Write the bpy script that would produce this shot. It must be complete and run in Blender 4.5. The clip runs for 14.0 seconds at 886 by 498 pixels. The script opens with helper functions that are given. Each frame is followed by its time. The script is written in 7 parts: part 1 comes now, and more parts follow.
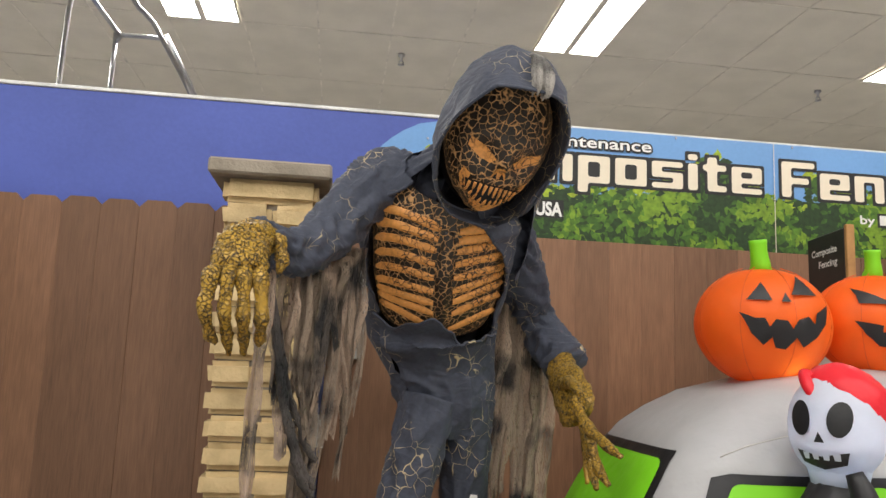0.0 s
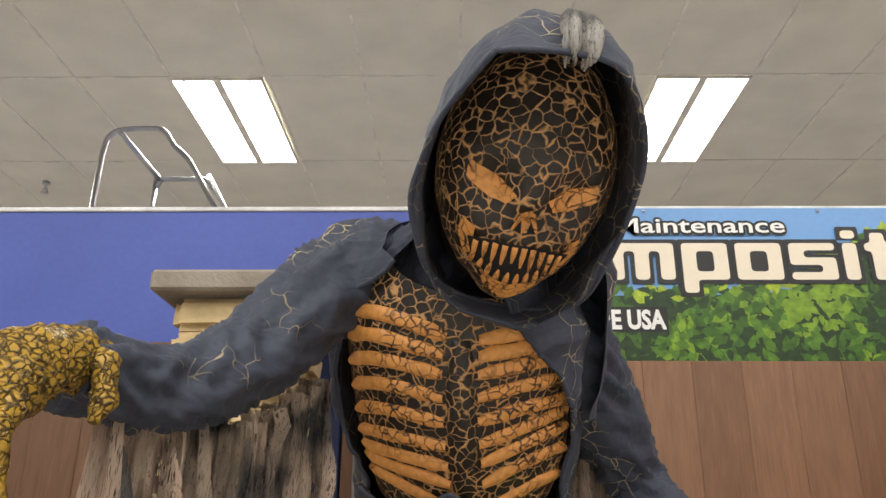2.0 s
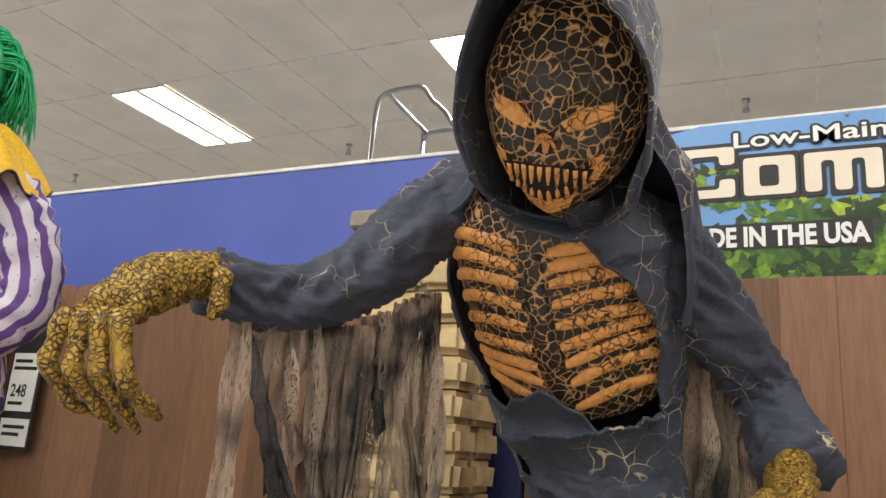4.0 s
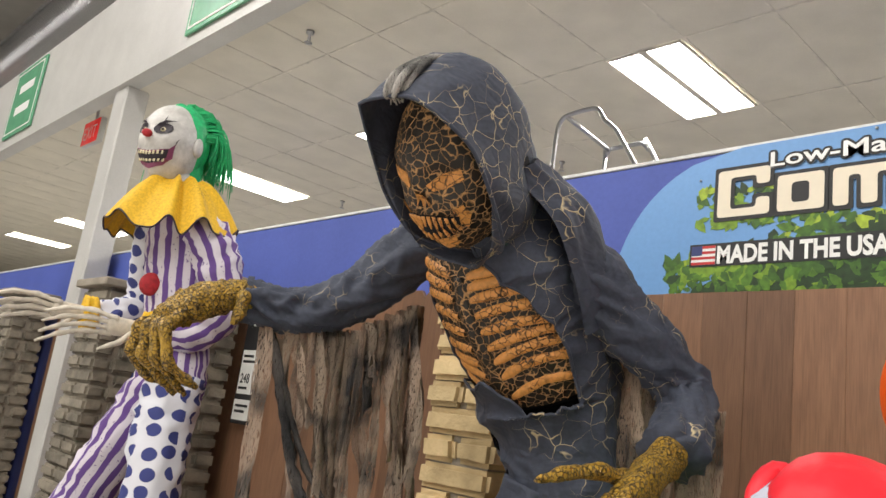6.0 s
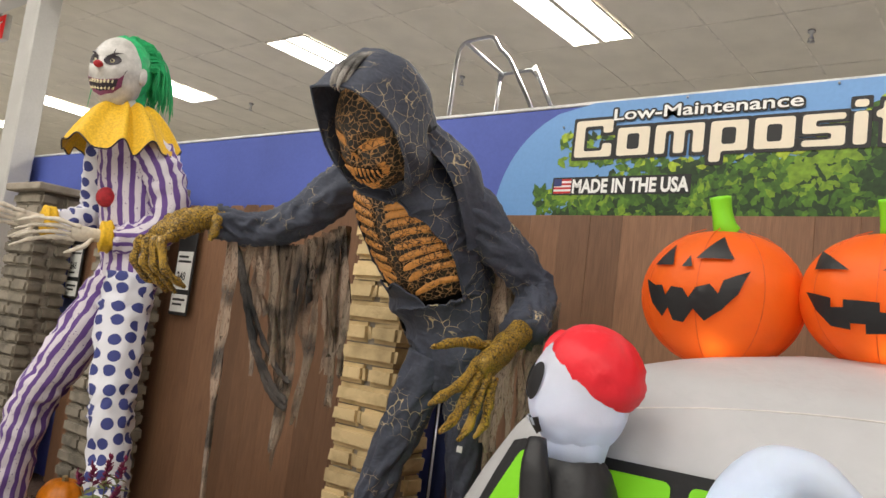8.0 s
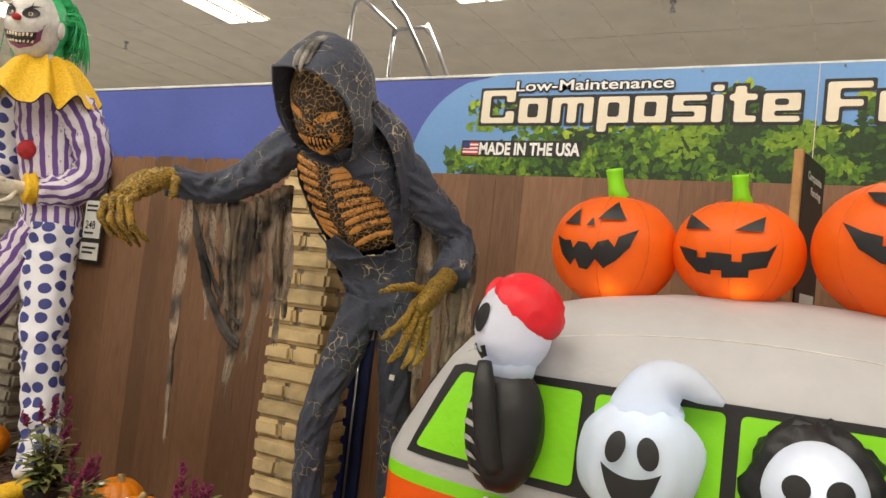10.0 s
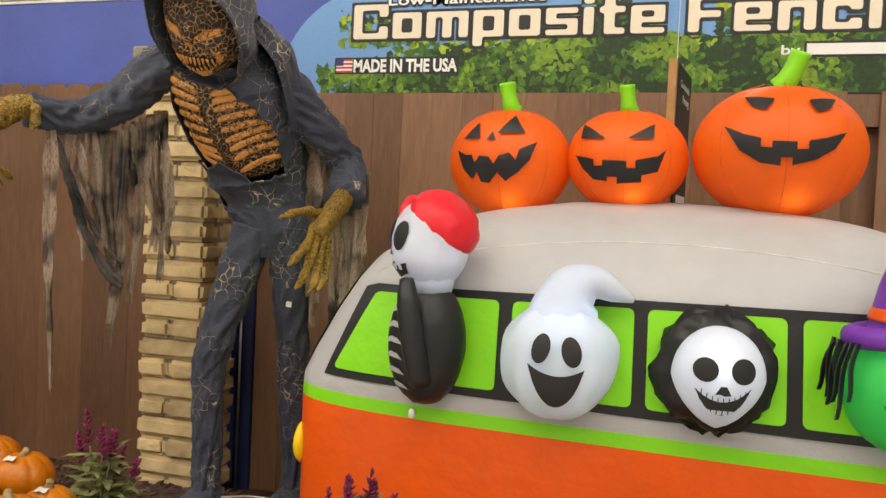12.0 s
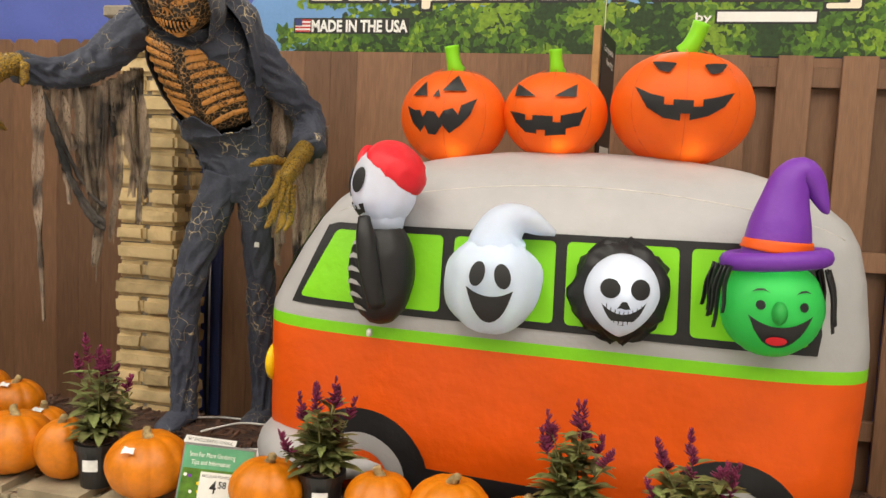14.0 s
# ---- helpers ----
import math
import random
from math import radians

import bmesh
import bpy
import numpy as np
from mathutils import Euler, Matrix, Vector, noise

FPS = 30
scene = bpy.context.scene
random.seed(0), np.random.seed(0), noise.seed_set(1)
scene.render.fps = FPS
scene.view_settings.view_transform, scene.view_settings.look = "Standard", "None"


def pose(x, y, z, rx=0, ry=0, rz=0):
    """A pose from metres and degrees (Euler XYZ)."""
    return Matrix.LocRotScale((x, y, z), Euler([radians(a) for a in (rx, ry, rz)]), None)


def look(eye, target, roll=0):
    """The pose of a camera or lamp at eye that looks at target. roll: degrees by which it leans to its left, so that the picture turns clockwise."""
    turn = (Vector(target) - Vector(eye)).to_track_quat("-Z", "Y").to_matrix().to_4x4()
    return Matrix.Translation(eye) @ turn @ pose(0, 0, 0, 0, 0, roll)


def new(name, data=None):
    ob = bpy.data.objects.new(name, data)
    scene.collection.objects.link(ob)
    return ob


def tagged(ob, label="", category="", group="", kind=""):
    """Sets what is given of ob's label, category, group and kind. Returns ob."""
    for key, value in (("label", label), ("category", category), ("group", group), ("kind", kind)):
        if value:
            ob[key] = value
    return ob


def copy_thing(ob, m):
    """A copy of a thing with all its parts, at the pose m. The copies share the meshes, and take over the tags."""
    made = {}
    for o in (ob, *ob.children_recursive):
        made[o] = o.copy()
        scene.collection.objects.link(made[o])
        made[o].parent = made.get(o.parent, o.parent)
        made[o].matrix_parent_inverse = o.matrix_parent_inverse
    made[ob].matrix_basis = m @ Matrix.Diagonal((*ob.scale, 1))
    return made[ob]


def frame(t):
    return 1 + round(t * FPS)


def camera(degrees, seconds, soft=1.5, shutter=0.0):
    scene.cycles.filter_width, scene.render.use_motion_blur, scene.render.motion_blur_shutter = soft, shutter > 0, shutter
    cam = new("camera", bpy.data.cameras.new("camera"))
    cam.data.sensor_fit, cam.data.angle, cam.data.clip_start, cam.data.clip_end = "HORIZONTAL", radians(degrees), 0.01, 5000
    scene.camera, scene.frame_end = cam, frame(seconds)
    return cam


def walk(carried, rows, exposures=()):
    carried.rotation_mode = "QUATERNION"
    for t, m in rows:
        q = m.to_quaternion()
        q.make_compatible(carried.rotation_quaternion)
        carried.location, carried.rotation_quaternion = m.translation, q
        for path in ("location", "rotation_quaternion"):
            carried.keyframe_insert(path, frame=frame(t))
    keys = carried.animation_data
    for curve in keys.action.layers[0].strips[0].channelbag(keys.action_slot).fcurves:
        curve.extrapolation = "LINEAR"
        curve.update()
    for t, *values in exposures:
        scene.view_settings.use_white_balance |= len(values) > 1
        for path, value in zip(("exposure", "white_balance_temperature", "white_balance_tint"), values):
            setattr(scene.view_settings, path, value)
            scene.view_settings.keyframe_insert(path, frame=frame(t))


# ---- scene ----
cam = camera(59.5, 14.0)
METRES, EYE, TILT, LEAN, TURN = 4.3, 1.6, 0.0, 0.0, -7.5
ROWS = [
    (0.0, 0.0, 0.0, 0.0, -0.34, 8.71, -2.23),
    (0.5, 0.0172, 0.0666, -0.0007, 0.54, 10.58, -0.49),
    (1.0, 0.0142, 0.1378, 0.0125, 1.19, 15.81, 0.03),
    (1.5, 0.02, 0.1806, 0.0152, 4.13, 18.78, -0.1),
    (2.0, 0.0391, 0.2052, 0.0188, 8.4, 19.97, -0.28),
    (2.5, 0.0498, 0.2125, 0.0151, 12.96, 18.94, -0.68),
    (3.0, 0.0692, 0.198, 0.007, 18.86, 15.93, -1.47),
    (5.5, 0.2986, 0.2226, 0.0027, 49.09, 13.97, -7.02),
    (6.0, 0.343, 0.2351, 0.0041, 52.84, 13.01, -7.5),
    (6.5, 0.3771, 0.203, 0.0004, 52.13, 11.62, -8.78),
    (7.0, 0.4111, 0.167, -0.001, 48.73, 10.81, -9.71),
    (7.5, 0.4474, 0.1439, -0.0048, 46.66, 7.99, -8.82),
    (8.0, 0.4667, 0.1189, -0.002, 45.43, 6.17, -7.12),
    (10.5, 0.4914, -0.01, -0.0066, 32.93, 1.95, -5.75),
    (11.0, 0.462, -0.0205, -0.0113, 30.44, 0.53, -4.47),
    (11.5, 0.4452, -0.0188, -0.0093, 26.94, -0.96, -3.35),
    (12.0, 0.4461, -0.0179, -0.0098, 23.69, -1.99, -2.69),
    (12.5, 0.4617, -0.0371, -0.0097, 20.95, -2.67, -2.39),
    (13.0, 0.4857, -0.0747, -0.0129, 19.32, -3.49, -2.47),
    (13.5, 0.4964, -0.1008, -0.0136, 18.96, -4.26, -2.7),
    (14.0, 0.4836, -0.0992, -0.016, 20.28, -5.19, -2.68),
]
EXPOSURES = [(0.0, 0.0, 6500, 10), (3.2, 0.0, 6500, 10), (5.5, 0.12, 6500, 10), (6.5, -0.02, 6500, 10), (8.0, -0.06, 6700, 10), (10.5, -0.06, 7300, 10), (14.0, 0.06, 7200, 10)]
walk(cam, [(t, pose(0, 0, EYE, TILT, LEAN, TURN) @ pose(METRES * x, METRES * y, METRES * z, 90 + pitch, roll, yaw)) for t, x, y, z, yaw, pitch, roll in ROWS], EXPOSURES)

# ---- light ----
from mathutils import geometry

world = bpy.data.worlds.new("store_air")
world.use_nodes = True
world.node_tree.nodes["Background"].inputs[0].default_value = (0.9, 0.93, 1.0, 1)
world.node_tree.nodes["Background"].inputs[1].default_value = 0.05
scene.world = world


def area_lamp(name, place, target, size_x, size_y, watts, colour=(1, 0.97, 0.92)):
    data = bpy.data.lights.new(name, "AREA")
    data.shape, data.size, data.size_y, data.energy, data.color = "RECTANGLE", size_x, size_y, watts, colour
    ob = new(name, data)
    ob.matrix_world = look(place, target)
    return ob


# high-bay lamps over the open aisle in front of the display
for lx in (-9.0, -4.5, 0.0, 4.5, 9.0):
    for ly in (-8.0, -4.5, -1.0):
        area_lamp("high_bay_lamp", (lx, ly, 7.7), (lx, ly + 0.01, 0), 2.4, 1.2, 165)

# ---- materials ----


def rgb(r, g, b):
    return (r, g, b, 1)


def material(name, colour, rough=0.6, metal=0.0, vary=0.15, scale=8.0, fine=60.0, bump=0.1, emit=0.0, emit_colour=None, coords="Object", sheen=0.0, second=None, spec=0.5, trans=0.0):
    """A surface with a coarse and a fine variation of its colour and a fine relief."""
    m = bpy.data.materials.new(name)
    m.use_nodes = True
    nt = m.node_tree
    n, k = nt.nodes, nt.links
    b = n["Principled BSDF"]
    tc = n.new("ShaderNodeTexCoord")
    coarse, grain = n.new("ShaderNodeTexNoise"), n.new("ShaderNodeTexNoise")
    coarse.inputs["Scale"].default_value, grain.inputs["Scale"].default_value = scale, fine
    coarse.inputs["Detail"].default_value, grain.inputs["Detail"].default_value = 4, 3
    for t in (coarse, grain):
        k.new(tc.outputs[coords], t.inputs["Vector"])
    mix = n.new("ShaderNodeMix")
    mix.data_type = "RGBA"
    dark = second or tuple(max(0, c * (1 - 2 * vary)) for c in colour[:3])
    mix.inputs[6].default_value, mix.inputs[7].default_value = (*dark[:3], 1), (*[min(1, c * (1 + vary)) for c in colour[:3]], 1)
    add = n.new("ShaderNodeMath")
    add.operation = "MULTIPLY_ADD"
    k.new(grain.outputs["Fac"], add.inputs[0])
    add.inputs[1].default_value = 0.45
    k.new(coarse.outputs["Fac"], add.inputs[2])
    ramp = n.new("ShaderNodeMapRange")
    ramp.inputs["From Min"].default_value, ramp.inputs["From Max"].default_value = 0.45, 0.95
    k.new(add.outputs[0], ramp.inputs["Value"])
    k.new(ramp.outputs[0], mix.inputs[0])
    k.new(mix.outputs[2], b.inputs["Base Color"])
    b.inputs["Roughness"].default_value, b.inputs["Metallic"].default_value = rough, metal
    b.inputs["Specular IOR Level"].default_value = spec
    if bump:
        bp = n.new("ShaderNodeBump")
        bp.inputs["Strength"].default_value, bp.inputs["Distance"].default_value = bump, 0.01
        k.new(grain.outputs["Fac"], bp.inputs["Height"])
        k.new(bp.outputs[0], b.inputs["Normal"])
    if emit:
        b.inputs["Emission Color"].default_value = emit_colour or colour
        b.inputs["Emission Strength"].default_value = emit
    if trans:
        tr, ms = n.new("ShaderNodeBsdfTranslucent"), n.new("ShaderNodeMixShader")
        k.new(mix.outputs[2], tr.inputs["Color"])
        ms.inputs[0].default_value = trans
        k.new(b.outputs[0], ms.inputs[1])
        k.new(tr.outputs[0], ms.inputs[2])
        k.new(ms.outputs[0], n["Material Output"].inputs["Surface"])
    if sheen:
        b.inputs["Sheen Weight"].default_value = sheen
    return m


def plain_nodes(name):
    m = bpy.data.materials.new(name)
    m.use_nodes = True
    return m, m.node_tree.nodes, m.node_tree.links, m.node_tree.nodes["Principled BSDF"]


def cracked(name, base, line, scale, width, cover, rough=0.8, bump=0.4, swap=False, emit=0.0, creases=0.0):
    """A surface crossed by a net of thin lines, in patches (cover: 0 none to 1 all over)."""
    m, n, k, b = plain_nodes(name)
    tc, warp = n.new("ShaderNodeTexCoord"), n.new("ShaderNodeTexNoise")
    warp.inputs["Scale"].default_value = scale * 0.6
    k.new(tc.outputs["Object"], warp.inputs["Vector"])
    off = n.new("ShaderNodeVectorMath")
    off.operation = "MULTIPLY_ADD"
    k.new(warp.outputs["Color"], off.inputs[0])
    off.inputs[1].default_value = (1.3 / scale,) * 3
    k.new(tc.outputs["Object"], off.inputs[2])
    v = n.new("ShaderNodeTexVoronoi")
    v.feature = "DISTANCE_TO_EDGE"
    v.inputs["Scale"].default_value = scale
    k.new(off.outputs[0], v.inputs["Vector"])
    patch, grain = n.new("ShaderNodeTexNoise"), n.new("ShaderNodeTexNoise")
    patch.inputs["Scale"].default_value, grain.inputs["Scale"].default_value = 5.0, 90.0
    k.new(tc.outputs["Object"], patch.inputs["Vector"])
    k.new(tc.outputs["Object"], grain.inputs["Vector"])
    near = n.new("ShaderNodeMapRange")
    near.inputs["From Min"].default_value, near.inputs["From Max"].default_value = 0.0, width
    near.inputs["To Min"].default_value, near.inputs["To Max"].default_value = 1.0, 0.0
    ragged, sway = n.new("ShaderNodeTexNoise"), n.new("ShaderNodeMath")
    ragged.inputs["Scale"].default_value, ragged.inputs["Detail"].default_value = scale * 0.9, 3
    k.new(tc.outputs["Object"], ragged.inputs["Vector"])
    sway.operation = "MULTIPLY_ADD"
    k.new(ragged.outputs["Fac"], sway.inputs[0])
    sway.inputs[1].default_value = width * 2.6
    k.new(v.outputs["Distance"], sway.inputs[2])
    low = n.new("ShaderNodeMath")
    low.operation = "SUBTRACT"
    k.new(sway.outputs[0], low.inputs[0])
    low.inputs[1].default_value = width * 1.25
    k.new(low.outputs[0], near.inputs["Value"])
    keep = n.new("ShaderNodeMapRange")
    keep.inputs["From Min"].default_value, keep.inputs["From Max"].default_value = 0.62 - 0.4 * cover, 0.7 - 0.4 * cover
    k.new(patch.outputs["Fac"], keep.inputs["Value"])
    mul = n.new("ShaderNodeMath")
    mul.operation = "MULTIPLY"
    k.new(near.outputs[0], mul.inputs[0])
    k.new(keep.outputs[0], mul.inputs[1])
    shade = n.new("ShaderNodeMix")
    shade.data_type = "RGBA"
    shade.inputs[6].default_value = (*[c * 0.6 for c in base[:3]], 1)
    shade.inputs[7].default_value = (*[min(1, c * 1.4) for c in base[:3]], 1)
    k.new(grain.outputs["Fac"], shade.inputs[0])
    mix = n.new("ShaderNodeMix")
    mix.data_type = "RGBA"
    mix.inputs[7].default_value = line
    k.new(shade.outputs[2], mix.inputs[6])
    k.new(mul.outputs[0], mix.inputs[0])
    k.new(mix.outputs[2], b.inputs["Base Color"])
    b.inputs["Roughness"].default_value = rough
    bp = n.new("ShaderNodeBump")
    bp.inputs["Strength"].default_value, bp.inputs["Distance"].default_value = bump, 0.004
    k.new(mul.outputs[0], bp.inputs["Height"])
    k.new(bp.outputs[0], b.inputs["Normal"])
    if creases:
        fold, mp = n.new("ShaderNodeTexNoise"), n.new("ShaderNodeMapping")
        mp.inputs["Scale"].default_value = (1.0, 1.0, 2.0)
        k.new(tc.outputs["Object"], mp.inputs["Vector"])
        k.new(mp.outputs[0], fold.inputs["Vector"])
        fold.inputs["Scale"].default_value, fold.inputs["Detail"].default_value, fold.inputs["Distortion"].default_value = 8, 2, 1.0
        rid = n.new("ShaderNodeMath")
        rid.operation = "PINGPONG"
        k.new(fold.outputs["Fac"], rid.inputs[0])
        rid.inputs[1].default_value = 0.13
        b2 = n.new("ShaderNodeBump")
        b2.inputs["Strength"].default_value, b2.inputs["Distance"].default_value = creases, 0.09
        k.new(rid.outputs[0], b2.inputs["Height"])
        k.new(bp.outputs[0], b2.inputs["Normal"])
        k.new(b2.outputs[0], b.inputs["Normal"])
        b.inputs["Sheen Weight"].default_value = 0.05
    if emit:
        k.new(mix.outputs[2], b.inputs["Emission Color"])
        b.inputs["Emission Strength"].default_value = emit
    return m


def wood_like(name, colour, dark):
    """Brown composite board with a stretched grain; each board a little different."""
    m, n, k, b = plain_nodes(name)
    tc, mp, grain, info = n.new("ShaderNodeTexCoord"), n.new("ShaderNodeMapping"), n.new("ShaderNodeTexNoise"), n.new("ShaderNodeObjectInfo")
    mp.inputs["Scale"].default_value = (60, 60, 2.5)
    add = n.new("ShaderNodeVectorMath")
    k.new(tc.outputs["Object"], add.inputs[0])
    k.new(info.outputs["Random"], add.inputs[1])
    k.new(add.outputs[0], mp.inputs["Vector"])
    k.new(mp.outputs[0], grain.inputs["Vector"])
    grain.inputs["Detail"].default_value = 5
    mix = n.new("ShaderNodeMix")
    mix.data_type = "RGBA"
    mix.inputs[6].default_value, mix.inputs[7].default_value = dark, colour
    wide, both = n.new("ShaderNodeMapRange"), n.new("ShaderNodeMath")
    wide.inputs["From Min"].default_value, wide.inputs["From Max"].default_value = 0.30, 0.68
    k.new(grain.outputs["Fac"], wide.inputs["Value"])
    mp2, cloud = n.new("ShaderNodeMapping"), n.new("ShaderNodeTexNoise")
    mp2.inputs["Scale"].default_value = (9, 9, 1.3)
    k.new(add.outputs[0], mp2.inputs["Vector"])
    k.new(mp2.outputs[0], cloud.inputs["Vector"])
    both.operation = "MULTIPLY_ADD"
    k.new(cloud.outputs["Fac"], both.inputs[0])
    both.inputs[1].default_value = 0.7
    half = n.new("ShaderNodeMath")
    half.operation = "MULTIPLY"
    half.inputs[1].default_value = 0.42
    k.new(wide.outputs[0], half.inputs[0])
    k.new(half.outputs[0], both.inputs[2])
    k.new(both.outputs[0], mix.inputs[0])
    val = n.new("ShaderNodeMapRange")
    val.inputs["To Min"].default_value, val.inputs["To Max"].default_value = 0.76, 1.28
    k.new(info.outputs["Random"], val.inputs["Value"])
    hsv = n.new("ShaderNodeHueSaturation")
    k.new(val.outputs[0], hsv.inputs["Value"])
    k.new(mix.outputs[2], hsv.inputs["Color"])
    k.new(hsv.outputs[0], b.inputs["Base Color"])
    b.inputs["Roughness"].default_value = 0.45
    bp = n.new("ShaderNodeBump")
    bp.inputs["Strength"].default_value, bp.inputs["Distance"].default_value = 0.25, 0.004
    k.new(grain.outputs["Fac"], bp.inputs["Height"])
    k.new(bp.outputs[0], b.inputs["Normal"])
    return m


def stone_like(name, colour, dark):
    m, n, k, b = plain_nodes(name)
    tc, big, fine, info = n.new("ShaderNodeTexCoord"), n.new("ShaderNodeTexNoise"), n.new("ShaderNodeTexNoise"), n.new("ShaderNodeObjectInfo")
    add = n.new("ShaderNodeVectorMath")
    k.new(tc.outputs["Object"], add.inputs[0])
    k.new(info.outputs["Random"], add.inputs[1])
    for t, s in ((big, 9), (fine, 70)):
        t.inputs["Scale"].default_value, t.inputs["Detail"].default_value = s, 6
        k.new(add.outputs[0], t.inputs["Vector"])
    mix = n.new("ShaderNodeMix")
    mix.data_type = "RGBA"
    mix.inputs[6].default_value, mix.inputs[7].default_value = dark, colour
    ramp = n.new("ShaderNodeMapRange")
    ramp.inputs["From Min"].default_value, ramp.inputs["From Max"].default_value = 0.3, 0.6
    k.new(big.outputs["Fac"], ramp.inputs["Value"])
    k.new(ramp.outputs[0], mix.inputs[0])
    val = n.new("ShaderNodeMapRange")
    val.inputs["To Min"].default_value, val.inputs["To Max"].default_value = 0.8, 1.12
    k.new(info.outputs["Random"], val.inputs["Value"])
    hsv = n.new("ShaderNodeHueSaturation")
    k.new(val.outputs[0], hsv.inputs["Value"])
    k.new(mix.outputs[2], hsv.inputs["Color"])
    k.new(hsv.outputs[0], b.inputs["Base Color"])
    b.inputs["Roughness"].default_value = 0.9
    bp = n.new("ShaderNodeBump")
    bp.inputs["Strength"].default_value, bp.inputs["Distance"].default_value = 0.5, 0.008
    k.new(fine.outputs["Fac"], bp.inputs["Height"])
    k.new(bp.outputs[0], b.inputs["Normal"])
    return m


def striped(name, a, c, pitch):
    """Lengthwise stripes with small spatters, laid along the UV map."""
    m, n, k, b = plain_nodes(name)
    uv, sep, tc = n.new("ShaderNodeUVMap"), n.new("ShaderNodeSeparateXYZ"), n.new("ShaderNodeTexCoord")
    k.new(uv.outputs[0], sep.inputs[0])
    wob = n.new("ShaderNodeTexNoise")
    wob.inputs["Scale"].default_value = 12
    k.new(tc.outputs["Object"], wob.inputs["Vector"])
    sc = n.new("ShaderNodeMath")
    sc.operation = "MULTIPLY_ADD"
    k.new(wob.outputs["Fac"], sc.inputs[0])
    sc.inputs[1].default_value = 0.012
    k.new(sep.outputs[0], sc.inputs[2])
    pp = n.new("ShaderNodeMath")
    pp.operation = "PINGPONG"
    k.new(sc.outputs[0], pp.inputs[0])
    pp.inputs[1].default_value = pitch / 2
    gt = n.new("ShaderNodeMapRange")
    gt.inputs["From Min"].default_value, gt.inputs["From Max"].default_value = pitch * 0.25, pitch * 0.29
    k.new(pp.outputs[0], gt.inputs["Value"])
    spots = n.new("ShaderNodeTexNoise")
    spots.inputs["Scale"].default_value, spots.inputs["Detail"].default_value = 70, 2
    k.new(tc.outputs["Object"], spots.inputs["Vector"])
    sp = n.new("ShaderNodeMapRange")
    sp.inputs["From Min"].default_value, sp.inputs["From Max"].default_value = 0.66, 0.69
    sp.inputs["To Max"].default_value = 0.8
    k.new(spots.outputs["Fac"], sp.inputs["Value"])
    mx = n.new("ShaderNodeMath")
    mx.operation = "MAXIMUM"
    k.new(gt.outputs[0], mx.inputs[0])
    k.new(sp.outputs[0], mx.inputs[1])
    mix = n.new("ShaderNodeMix")
    mix.data_type = "RGBA"
    mix.inputs[6].default_value, mix.inputs[7].default_value = a, c
    k.new(mx.outputs[0], mix.inputs[0])
    k.new(mix.outputs[2], b.inputs["Base Color"])
    b.inputs["Roughness"].default_value = 0.75
    return m


def dotted(name, a, c, pitch, size):
    """Round dots in offset rows on the UV map."""
    m, n, k, b = plain_nodes(name)
    uv = n.new("ShaderNodeUVMap")
    v = n.new("ShaderNodeTexVoronoi")
    v.inputs["Scale"].default_value, v.inputs["Randomness"].default_value = 1 / pitch, 0.35
    v.voronoi_dimensions = "2D"
    k.new(uv.outputs[0], v.inputs["Vector"])
    r = n.new("ShaderNodeMapRange")
    r.inputs["From Min"].default_value, r.inputs["From Max"].default_value = size, size + 0.03
    r.inputs["To Min"].default_value, r.inputs["To Max"].default_value = 1, 0
    k.new(v.outputs["Distance"], r.inputs["Value"])
    mix = n.new("ShaderNodeMix")
    mix.data_type = "RGBA"
    mix.inputs[6].default_value, mix.inputs[7].default_value = a, c
    k.new(r.outputs[0], mix.inputs[0])
    k.new(mix.outputs[2], b.inputs["Base Color"])
    b.inputs["Roughness"].default_value = 0.75
    return m


def gauze(name, pale, dark):
    """Torn netting: mottled pale and dark, with holes along the weave."""
    m, n, k, b = plain_nodes(name)
    tc, big, mp, fine = n.new("ShaderNodeTexCoord"), n.new("ShaderNodeTexNoise"), n.new("ShaderNodeMapping"), n.new("ShaderNodeTexNoise")
    big.inputs["Scale"].default_value = 7
    k.new(tc.outputs["Object"], big.inputs["Vector"])
    mp.inputs["Scale"].default_value = (90, 90, 9)
    k.new(tc.outputs["Object"], mp.inputs["Vector"])
    k.new(mp.outputs[0], fine.inputs["Vector"])
    ramp = n.new("ShaderNodeMapRange")
    ramp.inputs["From Min"].default_value, ramp.inputs["From Max"].default_value = 0.38, 0.52
    k.new(big.outputs["Fac"], ramp.inputs["Value"])
    mix = n.new("ShaderNodeMix")
    mix.data_type = "RGBA"
    mix.inputs[6].default_value, mix.inputs[7].default_value = dark, pale
    k.new(ramp.outputs[0], mix.inputs[0])
    k.new(mix.outputs[2], b.inputs["Base Color"])
    b.inputs["Roughness"].default_value = 0.95
    hole = n.new("ShaderNodeMapRange")
    hole.inputs["From Min"].default_value, hole.inputs["From Max"].default_value = 0.36, 0.46
    k.new(fine.outputs["Fac"], hole.inputs["Value"])
    k.new(hole.outputs[0], b.inputs["Alpha"])
    return m


